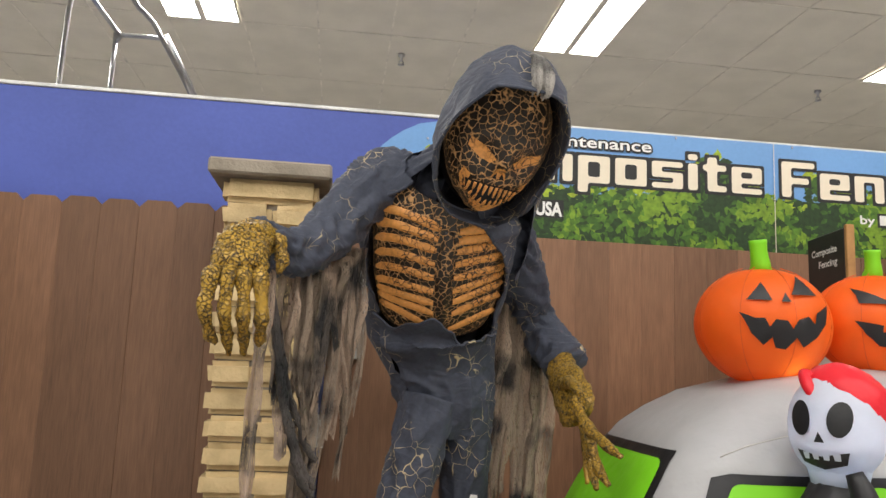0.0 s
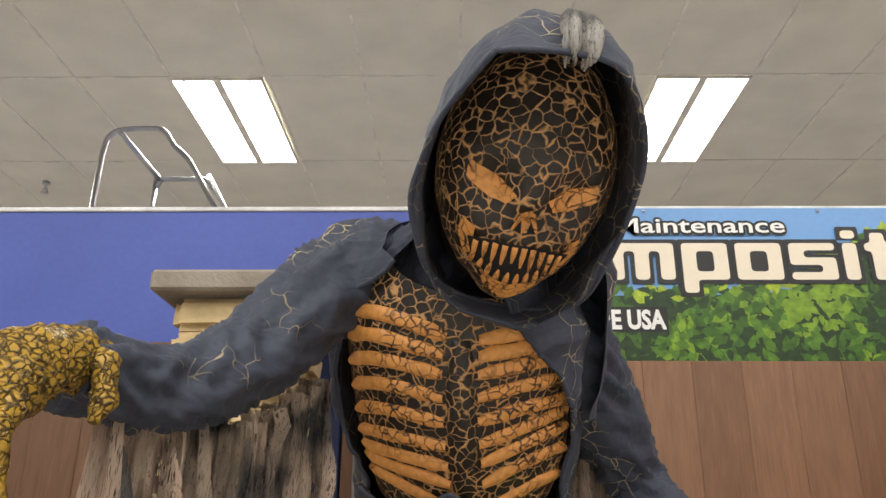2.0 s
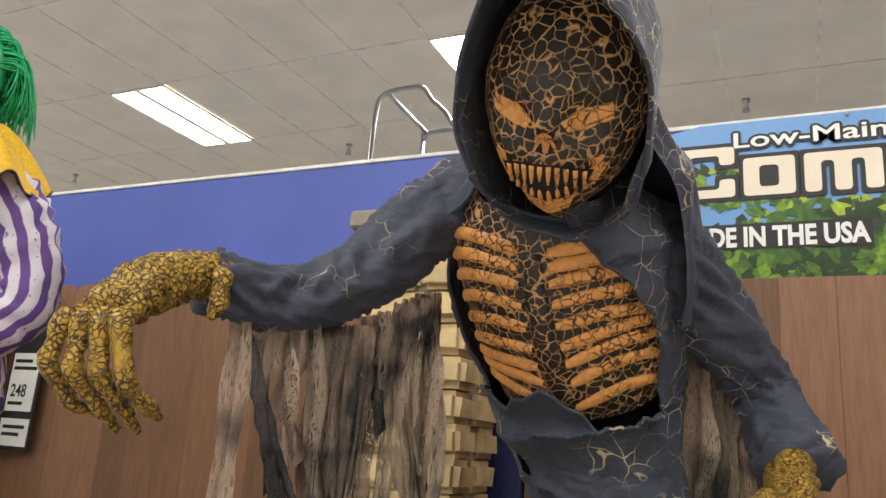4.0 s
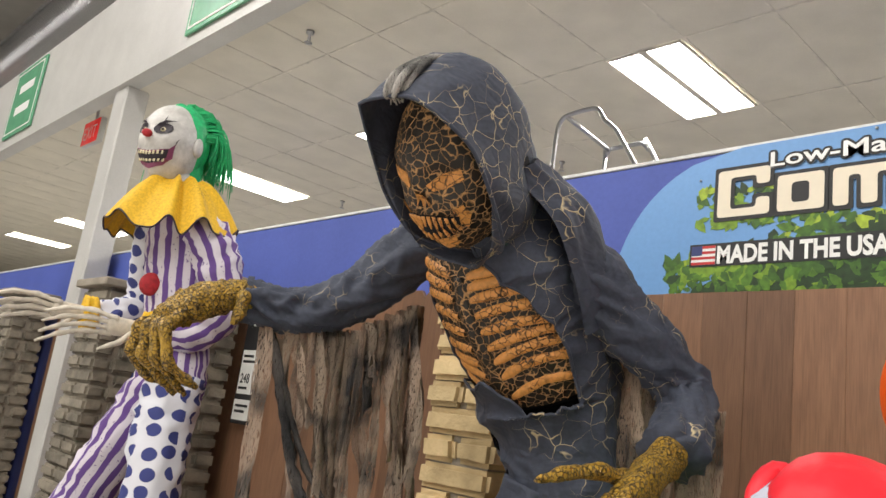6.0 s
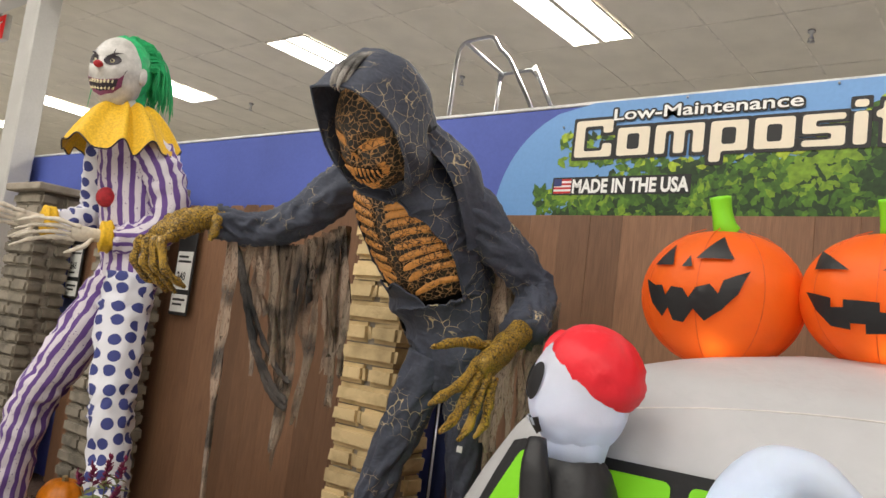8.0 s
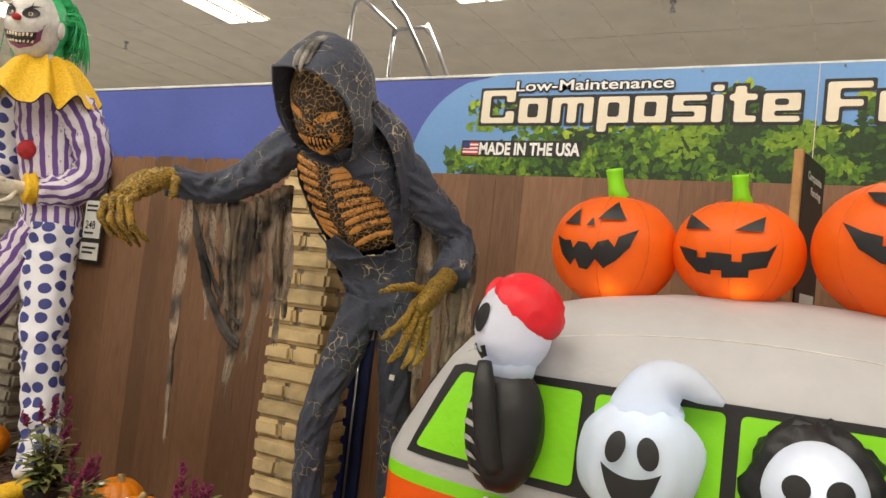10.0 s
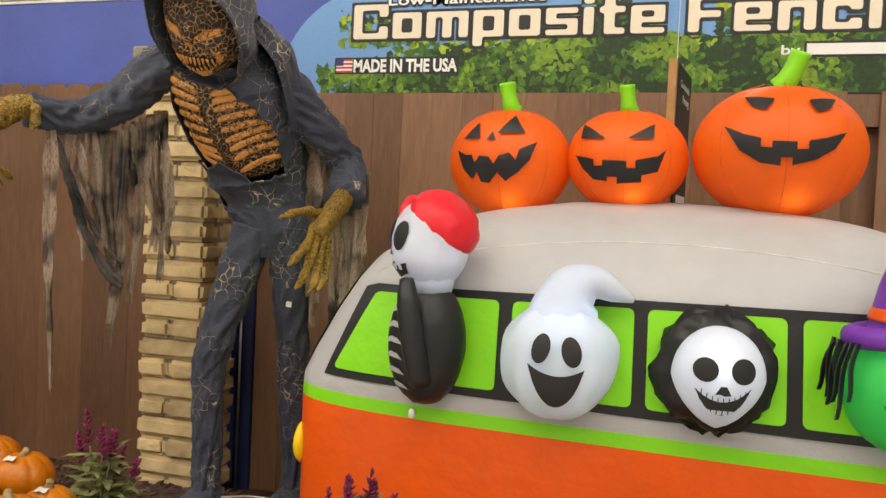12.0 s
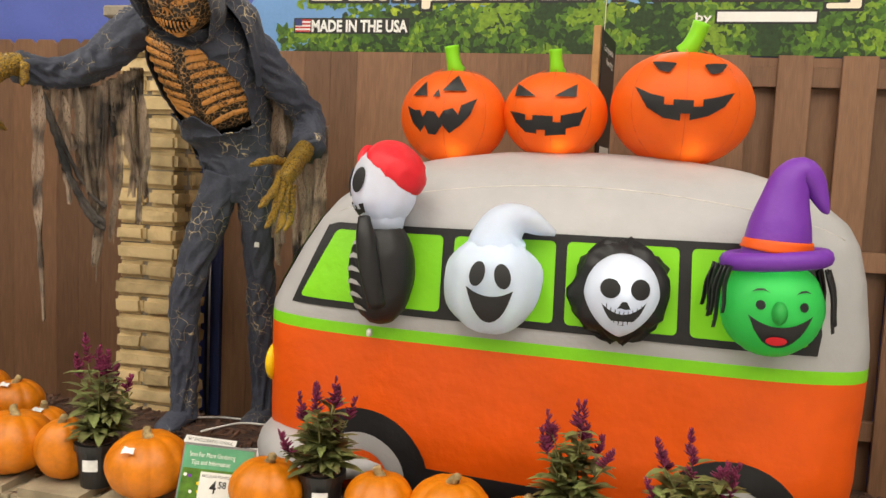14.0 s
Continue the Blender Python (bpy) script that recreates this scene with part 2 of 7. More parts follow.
M = {}
M["blue_paint"] = material("blue_paint", rgb(0.070, 0.105, 0.40), 0.6, vary=0.08, scale=2, bump=0.05)
M["sky_print"] = material("sky_print", rgb(0.15, 0.33, 0.64), 0.35, vary=0.06, scale=1.5, bump=0)
M["trim_white"] = material("trim_white", rgb(0.7, 0.7, 0.7), 0.5, bump=0.02)
M["ceiling_tile"] = material("ceiling_tile", rgb(0.69, 0.645, 0.55), 0.9, vary=0.05, scale=3, fine=120, bump=0.3)
M["tee_bar"] = material("tee_bar", rgb(0.72, 0.67, 0.575), 0.6, bump=0)
M["white_paint"] = material("white_paint", rgb(0.52, 0.51, 0.49), 0.35, vary=0.06, scale=3, bump=0.05)
M["grey_floor"] = material("grey_floor", rgb(0.58, 0.56, 0.52), 0.35, vary=0.1, scale=2, bump=0.03)
M["far_wall"] = material("far_wall", rgb(0.5, 0.48, 0.45), 0.8, vary=0.1, scale=1, bump=0.05)
M["brown_board"] = wood_like("brown_board", rgb(0.245, 0.127, 0.070), rgb(0.115, 0.057, 0.032))
M["tan_stone"] = stone_like("tan_stone", rgb(0.621, 0.470, 0.254), rgb(0.40, 0.30, 0.155))
M["grey_stone"] = stone_like("grey_stone", rgb(0.265, 0.23, 0.18), rgb(0.13, 0.115, 0.09))
M["cap_stone"] = stone_like("cap_stone", rgb(0.30, 0.26, 0.21), rgb(0.22, 0.19, 0.15))
M["edge_stone"] = stone_like("edge_stone", rgb(0.34, 0.28, 0.19), rgb(0.22, 0.18, 0.12))
M["mulch"] = material("mulch", rgb(0.055, 0.026, 0.016), 0.95, vary=0.4, scale=25, fine=120, bump=1.0)
M["bark"] = material("bark", rgb(0.085, 0.04, 0.024), 0.9, vary=0.4, scale=12, fine=80, bump=0.6)
M["cloth"] = cracked("cloth", rgb(0.038, 0.045, 0.070), rgb(0.52, 0.42, 0.25), 21, 0.023, 0.33, rough=0.72, creases=0.16)
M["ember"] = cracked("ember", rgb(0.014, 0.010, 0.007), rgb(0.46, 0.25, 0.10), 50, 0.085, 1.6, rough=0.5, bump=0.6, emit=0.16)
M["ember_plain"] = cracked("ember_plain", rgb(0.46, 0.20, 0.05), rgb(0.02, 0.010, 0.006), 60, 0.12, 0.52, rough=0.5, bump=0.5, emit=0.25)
M["hand_skin"] = cracked("hand_skin", rgb(0.40, 0.24, 0.03), rgb(0.05, 0.03, 0.010), 105, 0.20, 0.8, rough=0.4, bump=0.9)
# near-black that paints in the shade of the hood and other recesses
M["hollow_shade"] = material("hollow_shade", rgb(0.008, 0.008, 0.01), 0.9, bump=0)
M["rag_dark"] = gauze("rag_dark", rgb(0.27, 0.21, 0.16), rgb(0.03, 0.029, 0.030))
M["tuft"] = gauze("tuft", rgb(0.30, 0.28, 0.26), rgb(0.10, 0.095, 0.09))
M["rag_cord"] = gauze("rag_cord", rgb(0.09, 0.08, 0.075), rgb(0.02, 0.02, 0.021))
M["rag_pale"] = gauze("rag_pale", rgb(0.38, 0.285, 0.22), rgb(0.08, 0.068, 0.06))
M["purple_stripe"] = striped("purple_stripe", rgb(0.62, 0.57, 0.64), rgb(0.12, 0.055, 0.24), 0.05)
M["blue_dots"] = dotted("blue_dots", rgb(0.66, 0.66, 0.72), rgb(0.035, 0.045, 0.19), 0.078, 0.33)
M["ruffle"] = cracked("ruffle", rgb(0.66, 0.39, 0.012), rgb(0.03, 0.02, 0.01), 34, 0.045, 0.02, rough=0.7, bump=0.1)
M["face_white"] = material("face_white", rgb(0.56, 0.54, 0.515), 0.45, vary=0.15, scale=14, bump=0.15)
M["green_hair"] = material("green_hair", rgb(0.015, 0.46, 0.16), 0.55, vary=0.15, scale=30, bump=0.4)
M["red_nose"] = material("red_nose", rgb(0.42, 0.02, 0.03), 0.8, vary=0.2, scale=30, bump=0.4)
M["face_dark"] = material("face_dark", rgb(0.02, 0.012, 0.02), 0.5, bump=0.05)
M["lips"] = material("lips", rgb(0.22, 0.05, 0.12), 0.4, bump=0.1)
M["teeth"] = material("teeth", rgb(0.62, 0.55, 0.36), 0.35, bump=0.1)
M["bone"] = material("bone", rgb(0.62, 0.56, 0.47), 0.6, vary=0.15, scale=20, bump=0.2)
NYLON = dict(rough=0.50, vary=0.05, scale=4, fine=14, bump=0.60, spec=0.4)
M["orange_nylon"] = material("orange_nylon", rgb(0.75, 0.092, 0.003), **NYLON)
M["orange_skin"] = material("orange_skin", rgb(0.88, 0.15, 0.012), trans=0.30, **NYLON)
M["white_nylon"] = material("white_nylon", rgb(0.395, 0.395, 0.405), **NYLON)
M["lit_nylon"] = material("lit_nylon", rgb(0.58, 0.63, 0.73), trans=0.30, emit=0.05, emit_colour=rgb(0.8, 0.88, 1), **NYLON)
M["lime_nylon"] = material("lime_nylon", rgb(0.20, 0.62, 0.015), **NYLON)
M["black_nylon"] = material("black_nylon", rgb(0.012, 0.012, 0.014), **NYLON)
M["red_nylon"] = material("red_nylon", rgb(0.66, 0.012, 0.025), **NYLON)
M["purple_nylon"] = material("purple_nylon", rgb(0.16, 0.03, 0.36), **NYLON)
M["green_nylon"] = material("green_nylon", rgb(0.02, 0.42, 0.08), trans=0.30, **NYLON)
M["yellow_nylon"] = material("yellow_nylon", rgb(0.85, 0.55, 0.01), **NYLON)
M["seam"] = material("seam", rgb(0.55, 0.53, 0.50), 0.6, bump=0)
M["orange_seam"] = material("orange_seam", rgb(0.72, 0.10, 0.006), 0.6, bump=0)
M["pumpkin"] = material("pumpkin", rgb(0.61, 0.175, 0.002), 0.46, vary=0.16, scale=9, fine=60, bump=0.06)
M["stem"] = material("stem", rgb(0.20, 0.19, 0.07), 0.8, vary=0.35, scale=30, bump=0.6)
M["dry_stem"] = material("dry_stem", rgb(0.36, 0.26, 0.12), 0.85, vary=0.3, scale=40, bump=0.8)
M["sticker"] = material("sticker", rgb(0.75, 0.75, 0.74), 0.4, bump=0)
M["pot_black"] = material("pot_black", rgb(0.012, 0.012, 0.013), 0.4, bump=0.03)
M["leaf"] = material("leaf", rgb(0.14, 0.18, 0.055), 0.5, vary=0.35, scale=14, bump=0.2, second=(0.10, 0.06, 0.035))
M["bloom"] = material("bloom", rgb(0.156, 0.008, 0.053), 0.8, vary=0.3, scale=40, bump=0.4)
M["steel"] = material("steel", rgb(0.45, 0.45, 0.46), 0.3, metal=0.9, vary=0.1, bump=0.02)
M["channel_grey"] = material("channel_grey", rgb(0.36, 0.35, 0.33), 0.45, metal=0.2, vary=0.12, bump=0.03)
M["navy_post"] = material("navy_post", rgb(0.016, 0.026, 0.085), 0.5, vary=0.12, bump=0.03)
M["black_board"] = material("black_board", rgb(0.02, 0.02, 0.022), 0.45, bump=0.02)
M["tan_edge"] = material("tan_edge", rgb(0.42, 0.23, 0.08), 0.6, bump=0.1)
M["paper"] = material("paper", rgb(0.74, 0.74, 0.71), 0.5, vary=0.04, bump=0)
M["ink"] = material("ink", rgb(0.015, 0.015, 0.016), 0.5, bump=0)
M["cream_ink"] = material("cream_ink", rgb(0.78, 0.70, 0.56), 0.4, vary=0.03, bump=0)
M["white_ink"] = material("white_ink", rgb(0.8, 0.8, 0.78), 0.4, vary=0.03, bump=0)
M["green_print"] = material("green_print", rgb(0.11, 0.36, 0.20), 0.25, vary=0.1, bump=0)
M["red_print"] = material("red_print", rgb(0.5, 0.03, 0.03), 0.4, vary=0.1, bump=0)
M["navy_print"] = material("navy_print", rgb(0.03, 0.045, 0.17), 0.4, vary=0.1, bump=0)
M["exit_red"] = material("exit_red", rgb(0.6, 0.02, 0.02), 0.4, emit=0.5, bump=0)
M["white_cable"] = material("white_cable", rgb(0.7, 0.7, 0.68), 0.5, bump=0)
M["tube_glow"] = material("tube_glow", rgb(0.9, 0.9, 0.9), 0.4, emit=9.0, emit_colour=rgb(1, 0.98, 0.94), bump=0)
for i, c in enumerate(((0.045, 0.12, 0.012), (0.08, 0.19, 0.015), (0.17, 0.30, 0.02), (0.015, 0.045, 0.01), (0.33, 0.45, 0.03))):
    M[f"leaf_print_{i}"] = material("leaf_print", rgb(*c), 0.4, vary=0.25, scale=40, bump=0)

# ---- shapes ----


def link_mesh(name, bm, mats, parent=None, smooth=True):
    me = bpy.data.meshes.new(name)
    bmesh.ops.recalc_face_normals(bm, faces=bm.faces)
    bm.to_mesh(me)
    bm.free()
    for m in mats:
        me.materials.append(m)
    if smooth:
        me.polygons.foreach_set("use_smooth", [True] * len(me.polygons))
    ob = new(name, me)
    ob.parent = parent
    return ob


def part(name, bm, mat, parent, label="", smooth=True):
    ob = link_mesh(name, bm, [mat], parent, smooth)
    if label:
        ob["label"] = label
    return ob


def piece(name, me, parent, place, turn=0.0, size=(1, 1, 1)):
    ob = new(name, me)
    ob.parent = parent
    ob.matrix_basis = Matrix.LocRotScale(place, Euler((0, 0, turn)), size)
    return ob


def thing(name, place, label, category, group="", kind=""):
    ob = new(name)
    ob.empty_display_size = 0.05
    ob.location = place
    return tagged(ob, label, category, group, kind)


def box(x0, y0, z0, x1, y1, z1, bevel=0.0, bm=None, seg=1):
    made = bmesh.new()
    vs = [made.verts.new((x, y, z)) for x in (x0, x1) for y in (y0, y1) for z in (z0, z1)]
    for f in ((0, 1, 3, 2), (4, 6, 7, 5), (0, 4, 5, 1), (2, 3, 7, 6), (0, 2, 6, 4), (1, 5, 7, 3)):
        made.faces.new([vs[i] for i in f])
    if bevel:
        bmesh.ops.bevel(made, geom=made.edges[:], offset=bevel, segments=seg, affect="EDGES")
    if bm is None:
        return made
    me = bpy.data.meshes.new("tmp")
    made.to_mesh(me)
    made.free()
    bm.from_mesh(me)
    bpy.data.meshes.remove(me)
    return bm


def smooth_path(pts, steps):
    """A curve through the points (Catmull-Rom), each point a tuple of any length."""
    p = [np.array(q, float) for q in pts]
    p = [2 * p[0] - p[1]] + p + [2 * p[-1] - p[-2]]
    out = []
    for i in range(1, len(p) - 2):
        for j in range(steps):
            t = j / steps
            a, b, c, d = p[i - 1:i + 3]
            out.append(0.5 * (2 * b + (c - a) * t + (2 * a - 5 * b + 4 * c - d) * t * t + (3 * b - a - 3 * c + d) * t ** 3))
    out.append(p[-2])
    return out


def tube(bm, pts, seg=12, steps=4, mi=0, side=None, wrinkle=0.0, freq=14.0, folds=None):
    """A round body along points (x, y, z, radius or side radius, depth radius). Keeps a UV map in metres."""
    uvl = bm.loops.layers.uv.verify()
    wide = [q if len(q) == 5 else (*q, q[3]) for q in pts]
    path = smooth_path(wide, steps)
    n = len(path)
    rings, length = [], 0.0
    mean = sum(q[3] + q[4] for q in path) / n * math.pi
    prev = None
    lens = []
    ref = Vector(side) if side is not None else None
    for i, q in enumerate(path):
        c = Vector(q[:3])
        tan = Vector(path[min(i + 1, n - 1)][:3]) - Vector(path[max(i - 1, 0)][:3])
        tan = tan.normalized() if tan.length > 1e-9 else Vector((0, 0, 1))
        if ref is None:
            ref = tan.orthogonal()
        s = (ref - tan * ref.dot(tan)).normalized()
        if side is None:
            ref = s
        f = tan.cross(s)
        if prev is not None:
            length += (c - prev).length
        prev = c
        lens.append(length)
        ring = []
        for a in range(seg):
            t = 2 * math.pi * a / seg
            p = c + s * (math.cos(t) * max(q[3], 1e-4)) + f * (math.sin(t) * max(q[4], 1e-4))
            if wrinkle:
                d = (p - c).normalized()
                w1 = noise.noise(Vector((p.x, p.y, p.z * 1.6)) * freq)
                w2 = noise.noise(Vector((p.x, p.y, p.z * 2.3)) * freq * 1.9 + Vector((3, 7, 1)))
                p += d * wrinkle * (0.7 - 2.2 * abs(w1) + 0.55 - 1.6 * abs(w2))
            if folds:
                ka, kl, amp, twist, seed = folds
                v = length * kl + twist * math.sin(t + seed)
                w1 = noise.noise(Vector((math.cos(t) * ka + seed, math.sin(t) * ka, v)))
                w2 = noise.noise(Vector((math.cos(t) * ka * 1.7, math.sin(t) * ka * 1.7 + seed, v * 1.9 + 5)))
                p += (p - c).normalized() * amp * (0.5 - 2.4 * abs(w1) + 0.3 - 1.1 * abs(w2))
            ring.append(bm.verts.new(p))
        rings.append(ring)
    for i in range(n - 1):
        for a in range(seg):
            b = (a + 1) % seg
            f = bm.faces.new((rings[i][a], rings[i][b], rings[i + 1][b], rings[i + 1][a]))
            f.material_index = mi
            for lp, (aa, ii) in zip(f.loops, ((a, i), (a + 1, i), (a + 1, i + 1), (a, i + 1))):
                lp[uvl].uv = (aa / seg * mean, lens[ii])
    for ring, flip in ((rings[0], True), (rings[-1], False)):
        f = bm.faces.new(ring[::-1] if flip else ring)
        f.material_index = mi
    return bm


def ball(bm, c, r, mi=0, u=20, v=12, turn=None, shape=None):
    """An ellipsoid; shape(theta, phi) scales its radius."""
    bm.loops.layers.uv.verify()
    c, turn = Vector(c), turn or Matrix.Identity(3)
    rows = []
    for i in range(v + 1):
        ph = math.pi * i / v
        row = []
        for a in range(u if 0 < i < v else 1):
            th = 2 * math.pi * a / u
            k = shape(th, ph) if shape else 1.0
            row.append(bm.verts.new(c + turn @ Vector((r[0] * k * math.sin(ph) * math.cos(th), r[1] * k * math.sin(ph) * math.sin(th), r[2] * k * math.cos(ph)))))
        rows.append(row)
    for i in range(v):
        for a in range(u):
            b = (a + 1) % u
            if i == 0:
                q = (rows[0][0], rows[1][a], rows[1][b])
            elif i == v - 1:
                q = (rows[i][a], rows[v][0], rows[i][b])
            else:
                q = (rows[i][a], rows[i + 1][a], rows[i + 1][b], rows[i][b])
            bm.faces.new(q).material_index = mi
    return bm


def filled(poly, put, step=0.02, mi=0, bm=None):
    """Fills an outline in the plane and lays it on a surface: put(a, b) gives the place."""
    bm = bm or bmesh.new()
    bm.loops.layers.uv.verify()
    line = []
    for i, p in enumerate(poly):
        q = poly[(i + 1) % len(poly)]
        k = max(1, int(math.hypot(q[0] - p[0], q[1] - p[1]) / step))
        line += [Vector((p[0] + (q[0] - p[0]) * j / k, p[1] + (q[1] - p[1]) * j / k)) for j in range(k)]
    x0, x1 = min(p.x for p in line), max(p.x for p in line)
    y0, y1 = min(p.y for p in line), max(p.y for p in line)
    pts = list(line)
    gx = x0 + step / 2
    while gx < x1:
        gy = y0 + step / 2
        while gy < y1:
            pts.append(Vector((gx, gy)))
            gy += step
        gx += step
    vs, _, fs = geometry.delaunay_2d_cdt(pts, [], [list(range(len(line)))], 1, 1e-5)[:3]
    made = {}
    for f in fs:
        for i in f:
            if i not in made:
                made[i] = bm.verts.new(put(vs[i].x, vs[i].y))
        bm.faces.new([made[i] for i in f]).material_index = mi
    return bm


def oval(cx, cy, rx, ry, turn=0.0, n=20):
    c, s = math.cos(turn), math.sin(turn)
    return [(cx + c * rx * math.cos(t) - s * ry * math.sin(t), cy + s * rx * math.cos(t) + c * ry * math.sin(t)) for t in (2 * math.pi * i / n for i in range(n))]


def on_ball(c, r, yaw=0.0, tilt=0.0, off=0.004, roll=0.0):
    """A put() for the front of an ellipsoid that faces -y turned by yaw (to +x) and tilted up."""
    rot = Euler((-tilt, roll, yaw)).to_matrix()
    c = Vector(c)

    def put(a, b):
        k = math.sqrt(max(0.02, 1 - (a / r[0]) ** 2 - (b / r[2]) ** 2))
        return c + rot @ Vector((a, -r[1] * k - off, b))
    return put


def bulb(at, watts):
    """The small lamp that lights an inflatable from inside."""
    lamp = bpy.data.lights.new("inner_lamp", "POINT")
    lamp.energy, lamp.shadow_soft_size, lamp.color = watts, 0.03, (0.9, 0.95, 1.0)
    ob = new("inner_lamp", lamp)
    ob.location = at
    return ob


def written(name, text, parent, mat, place, height, width=None, offset=0.0, turn=0.0, thick=0.0, shear=0.0, label=""):
    """Writing as a flat mesh that faces -y (turned about z), its lower left corner at place."""
    cu = bpy.data.curves.new(name, "FONT")
    cu.body, cu.size, cu.offset, cu.extrude, cu.shear, cu.resolution_u = text, 1.0, 0.0, 0.0, shear, 3
    tmp = bpy.data.objects.new("tmp", cu)
    scene.collection.objects.link(tmp)
    bpy.context.view_layer.update()
    me0 = bpy.data.meshes.new_from_object(tmp.evaluated_get(bpy.context.evaluated_depsgraph_get()))
    cols = [v.co.x for v in me0.vertices]
    low, high, x0, x1 = 0.0, 0.69, min(cols), max(cols)
    sy = height / (high - low)
    sx = width / (x1 - x0) if width else sy
    bpy.data.meshes.remove(me0)
    cu.offset = offset / sy
    tmp.data.update_tag()
    bpy.context.view_layer.update()
    me = bpy.data.meshes.new_from_object(tmp.evaluated_get(bpy.context.evaluated_depsgraph_get()))
    bpy.data.objects.remove(tmp)
    bpy.data.curves.remove(cu)
    for v in me.vertices:
        v.co = ((v.co.x - x0) * sx, 0, v.co.y * sy)
    me.materials.clear()
    me.materials.append(mat)
    ob = new(name, me)
    ob.parent = parent
    ob.matrix_basis = pose(*place, 0, 0, turn)
    if label:
        ob["label"] = label
    return ob


# ---- the store around the display ----
CEIL, WALL_Y, FENCE_Y = 4.395, 3.155, 3.10


def structure(name, bm, mat, label, category, smooth=False):
    return tagged(link_mesh(name, bm, [mat], None, smooth), label, category, "", "structure")


structure("floor", box(-24, -14, -0.1, 16, 14, 0), M["grey_floor"], "polished grey store floor", "floor")
structure("wall_north", box(-24, 13, 0, 16, 13.2, 8.4), M["far_wall"], "plain far store wall", "wall")
structure("wall_south", box(-24, -14.2, 0, 16, -14, 8.4), M["far_wall"], "plain far store wall", "wall")
structure("wall_west", box(-24.2, -14, 0, -24, 13, 8.4), M["far_wall"], "plain far store wall", "wall")
structure("wall_east", box(16, -14, 0, 16.2, 13, 8.4), M["far_wall"], "plain far store wall", "wall")
structure("ceiling_high", box(-24, -14, 8.2, 16, 13, 8.4), M["far_wall"], "high open store ceiling over the aisle", "ceiling")

bm = box(-24, 2.95, CEIL, 16, 13, CEIL + 0.08)
gx = -1.54 - 0.617 * 36
while gx < 15.8:
    box(gx - 0.008, 2.95, CEIL - 0.004, gx + 0.008, 13, CEIL - 0.001, bm=bm)
    gx += 0.617
gy = 5.10 - 1.2
while gy < 13:
    box(-24, gy - 0.008, CEIL - 0.005, 16, gy + 0.008, CEIL - 0.002, bm=bm)
    gy += 1.2
for f in bm.faces:
    f.material_index = 1 if f.calc_center_median().z < CEIL - 0.0005 else 0
ob = link_mesh("ceiling", bm, [M["ceiling_tile"], M["tee_bar"]], None, False)
tagged(ob, "suspended ceiling of off-white tiles in a metal grid", "ceiling", "", "structure")

# blue display wall behind the fence
structure("wall_display", box(-9.0, WALL_Y, 0, 5.2, WALL_Y + 0.12, 2.645), M["blue_paint"], "deep blue painted display wall", "wall")
structure("trim", box(-9.0, WALL_Y - 0.006, 2.646, 5.2, WALL_Y + 0.126, 2.662, 0.003), M["trim_white"], "thin pale cap strip along the blue wall", "trim")

# mezzanine edge
bm = box(-24, 2.86, 4.03, 16, 3.0, 5.03)
structure("bulkhead", bm, M["white_paint"], "glossy white bulkhead along the upper floor's edge", "bulkhead")
structure("upper_floor", box(-24, 3.0, 4.9, 16, 13, 5.0), M["far_wall"], "upper floor slab behind the bulkhead", "floor")

rail = thing("mezzanine_railing", (-8.0, 2.93, 5.03), "grey wire mesh railing on the upper floor's edge", "railing")
bar = part("bar", tube(bmesh.new(), [(0, 0, 0, 0.006), (0, 0, 0.95, 0.006)], 6, 1), M["steel"], rail)
bar.location.x = -3.0
for i in range(1, 100):
    piece("bar", bar.data, rail, (-3.0 + i * 0.06, 0, 0))
part("top_rail", tube(bmesh.new(), [(-3.1, 0, 0.95, 0.025), (3.1, 0, 0.95, 0.025)], 8, 2), M["steel"], rail)
for i, (x, c) in enumerate(((-8.7, "red_nylon"), (-8.2, "pot_black"), (-9.2, "red_nylon"))):
    bx = thing("storage_tote", (x, 3.5, 5.03), "coloured storage tote standing on the upper floor", "tote", "totes upstairs")
    part("body", box(-0.2, -0.2, 0, 0.2, 0.2, 0.35, 0.03, seg=2), M[c], bx)
    part("lid", box(-0.22, -0.22, 0.352, 0.22, 0.22, 0.40, 0.015), M[c], bx)


def bulk_sign(x0, x1, z0, z1):
    s = thing("aisle_sign", (x0, 2.855, z0), "green hanging aisle sign with a white border line", "sign", "aisle signs")
    part("panel", box(0, -0.02, 0, x1 - x0, 0, z1 - z0, 0.003), M["green_print"], s, smooth=False)
    w, h = x1 - x0, z1 - z0
    bm = bmesh.new()
    for q in ((0.04, 0.04, w - 0.04, 0.055), (0.04, h - 0.055, w - 0.04, h - 0.04), (0.04, 0.055, 0.055, h - 0.055), (w - 0.055, 0.055, w - 0.04, h - 0.055)):
        box(q[0], -0.024, q[1], q[2], -0.0205, q[3], bm=bm)
    part("border", bm, M["white_ink"], s, smooth=False)
    for k in (0.62, 0.30):
        part("text_bar", box(w * 0.25, -0.024, h * k, w * 0.75, -0.0205, h * (k + 0.12)), M["white_ink"], s, smooth=False)


bulk_sign(-8.2, -7.2, 4.14, 4.97)
bulk_sign(-3.62, -2.6, 4.12, 4.95)

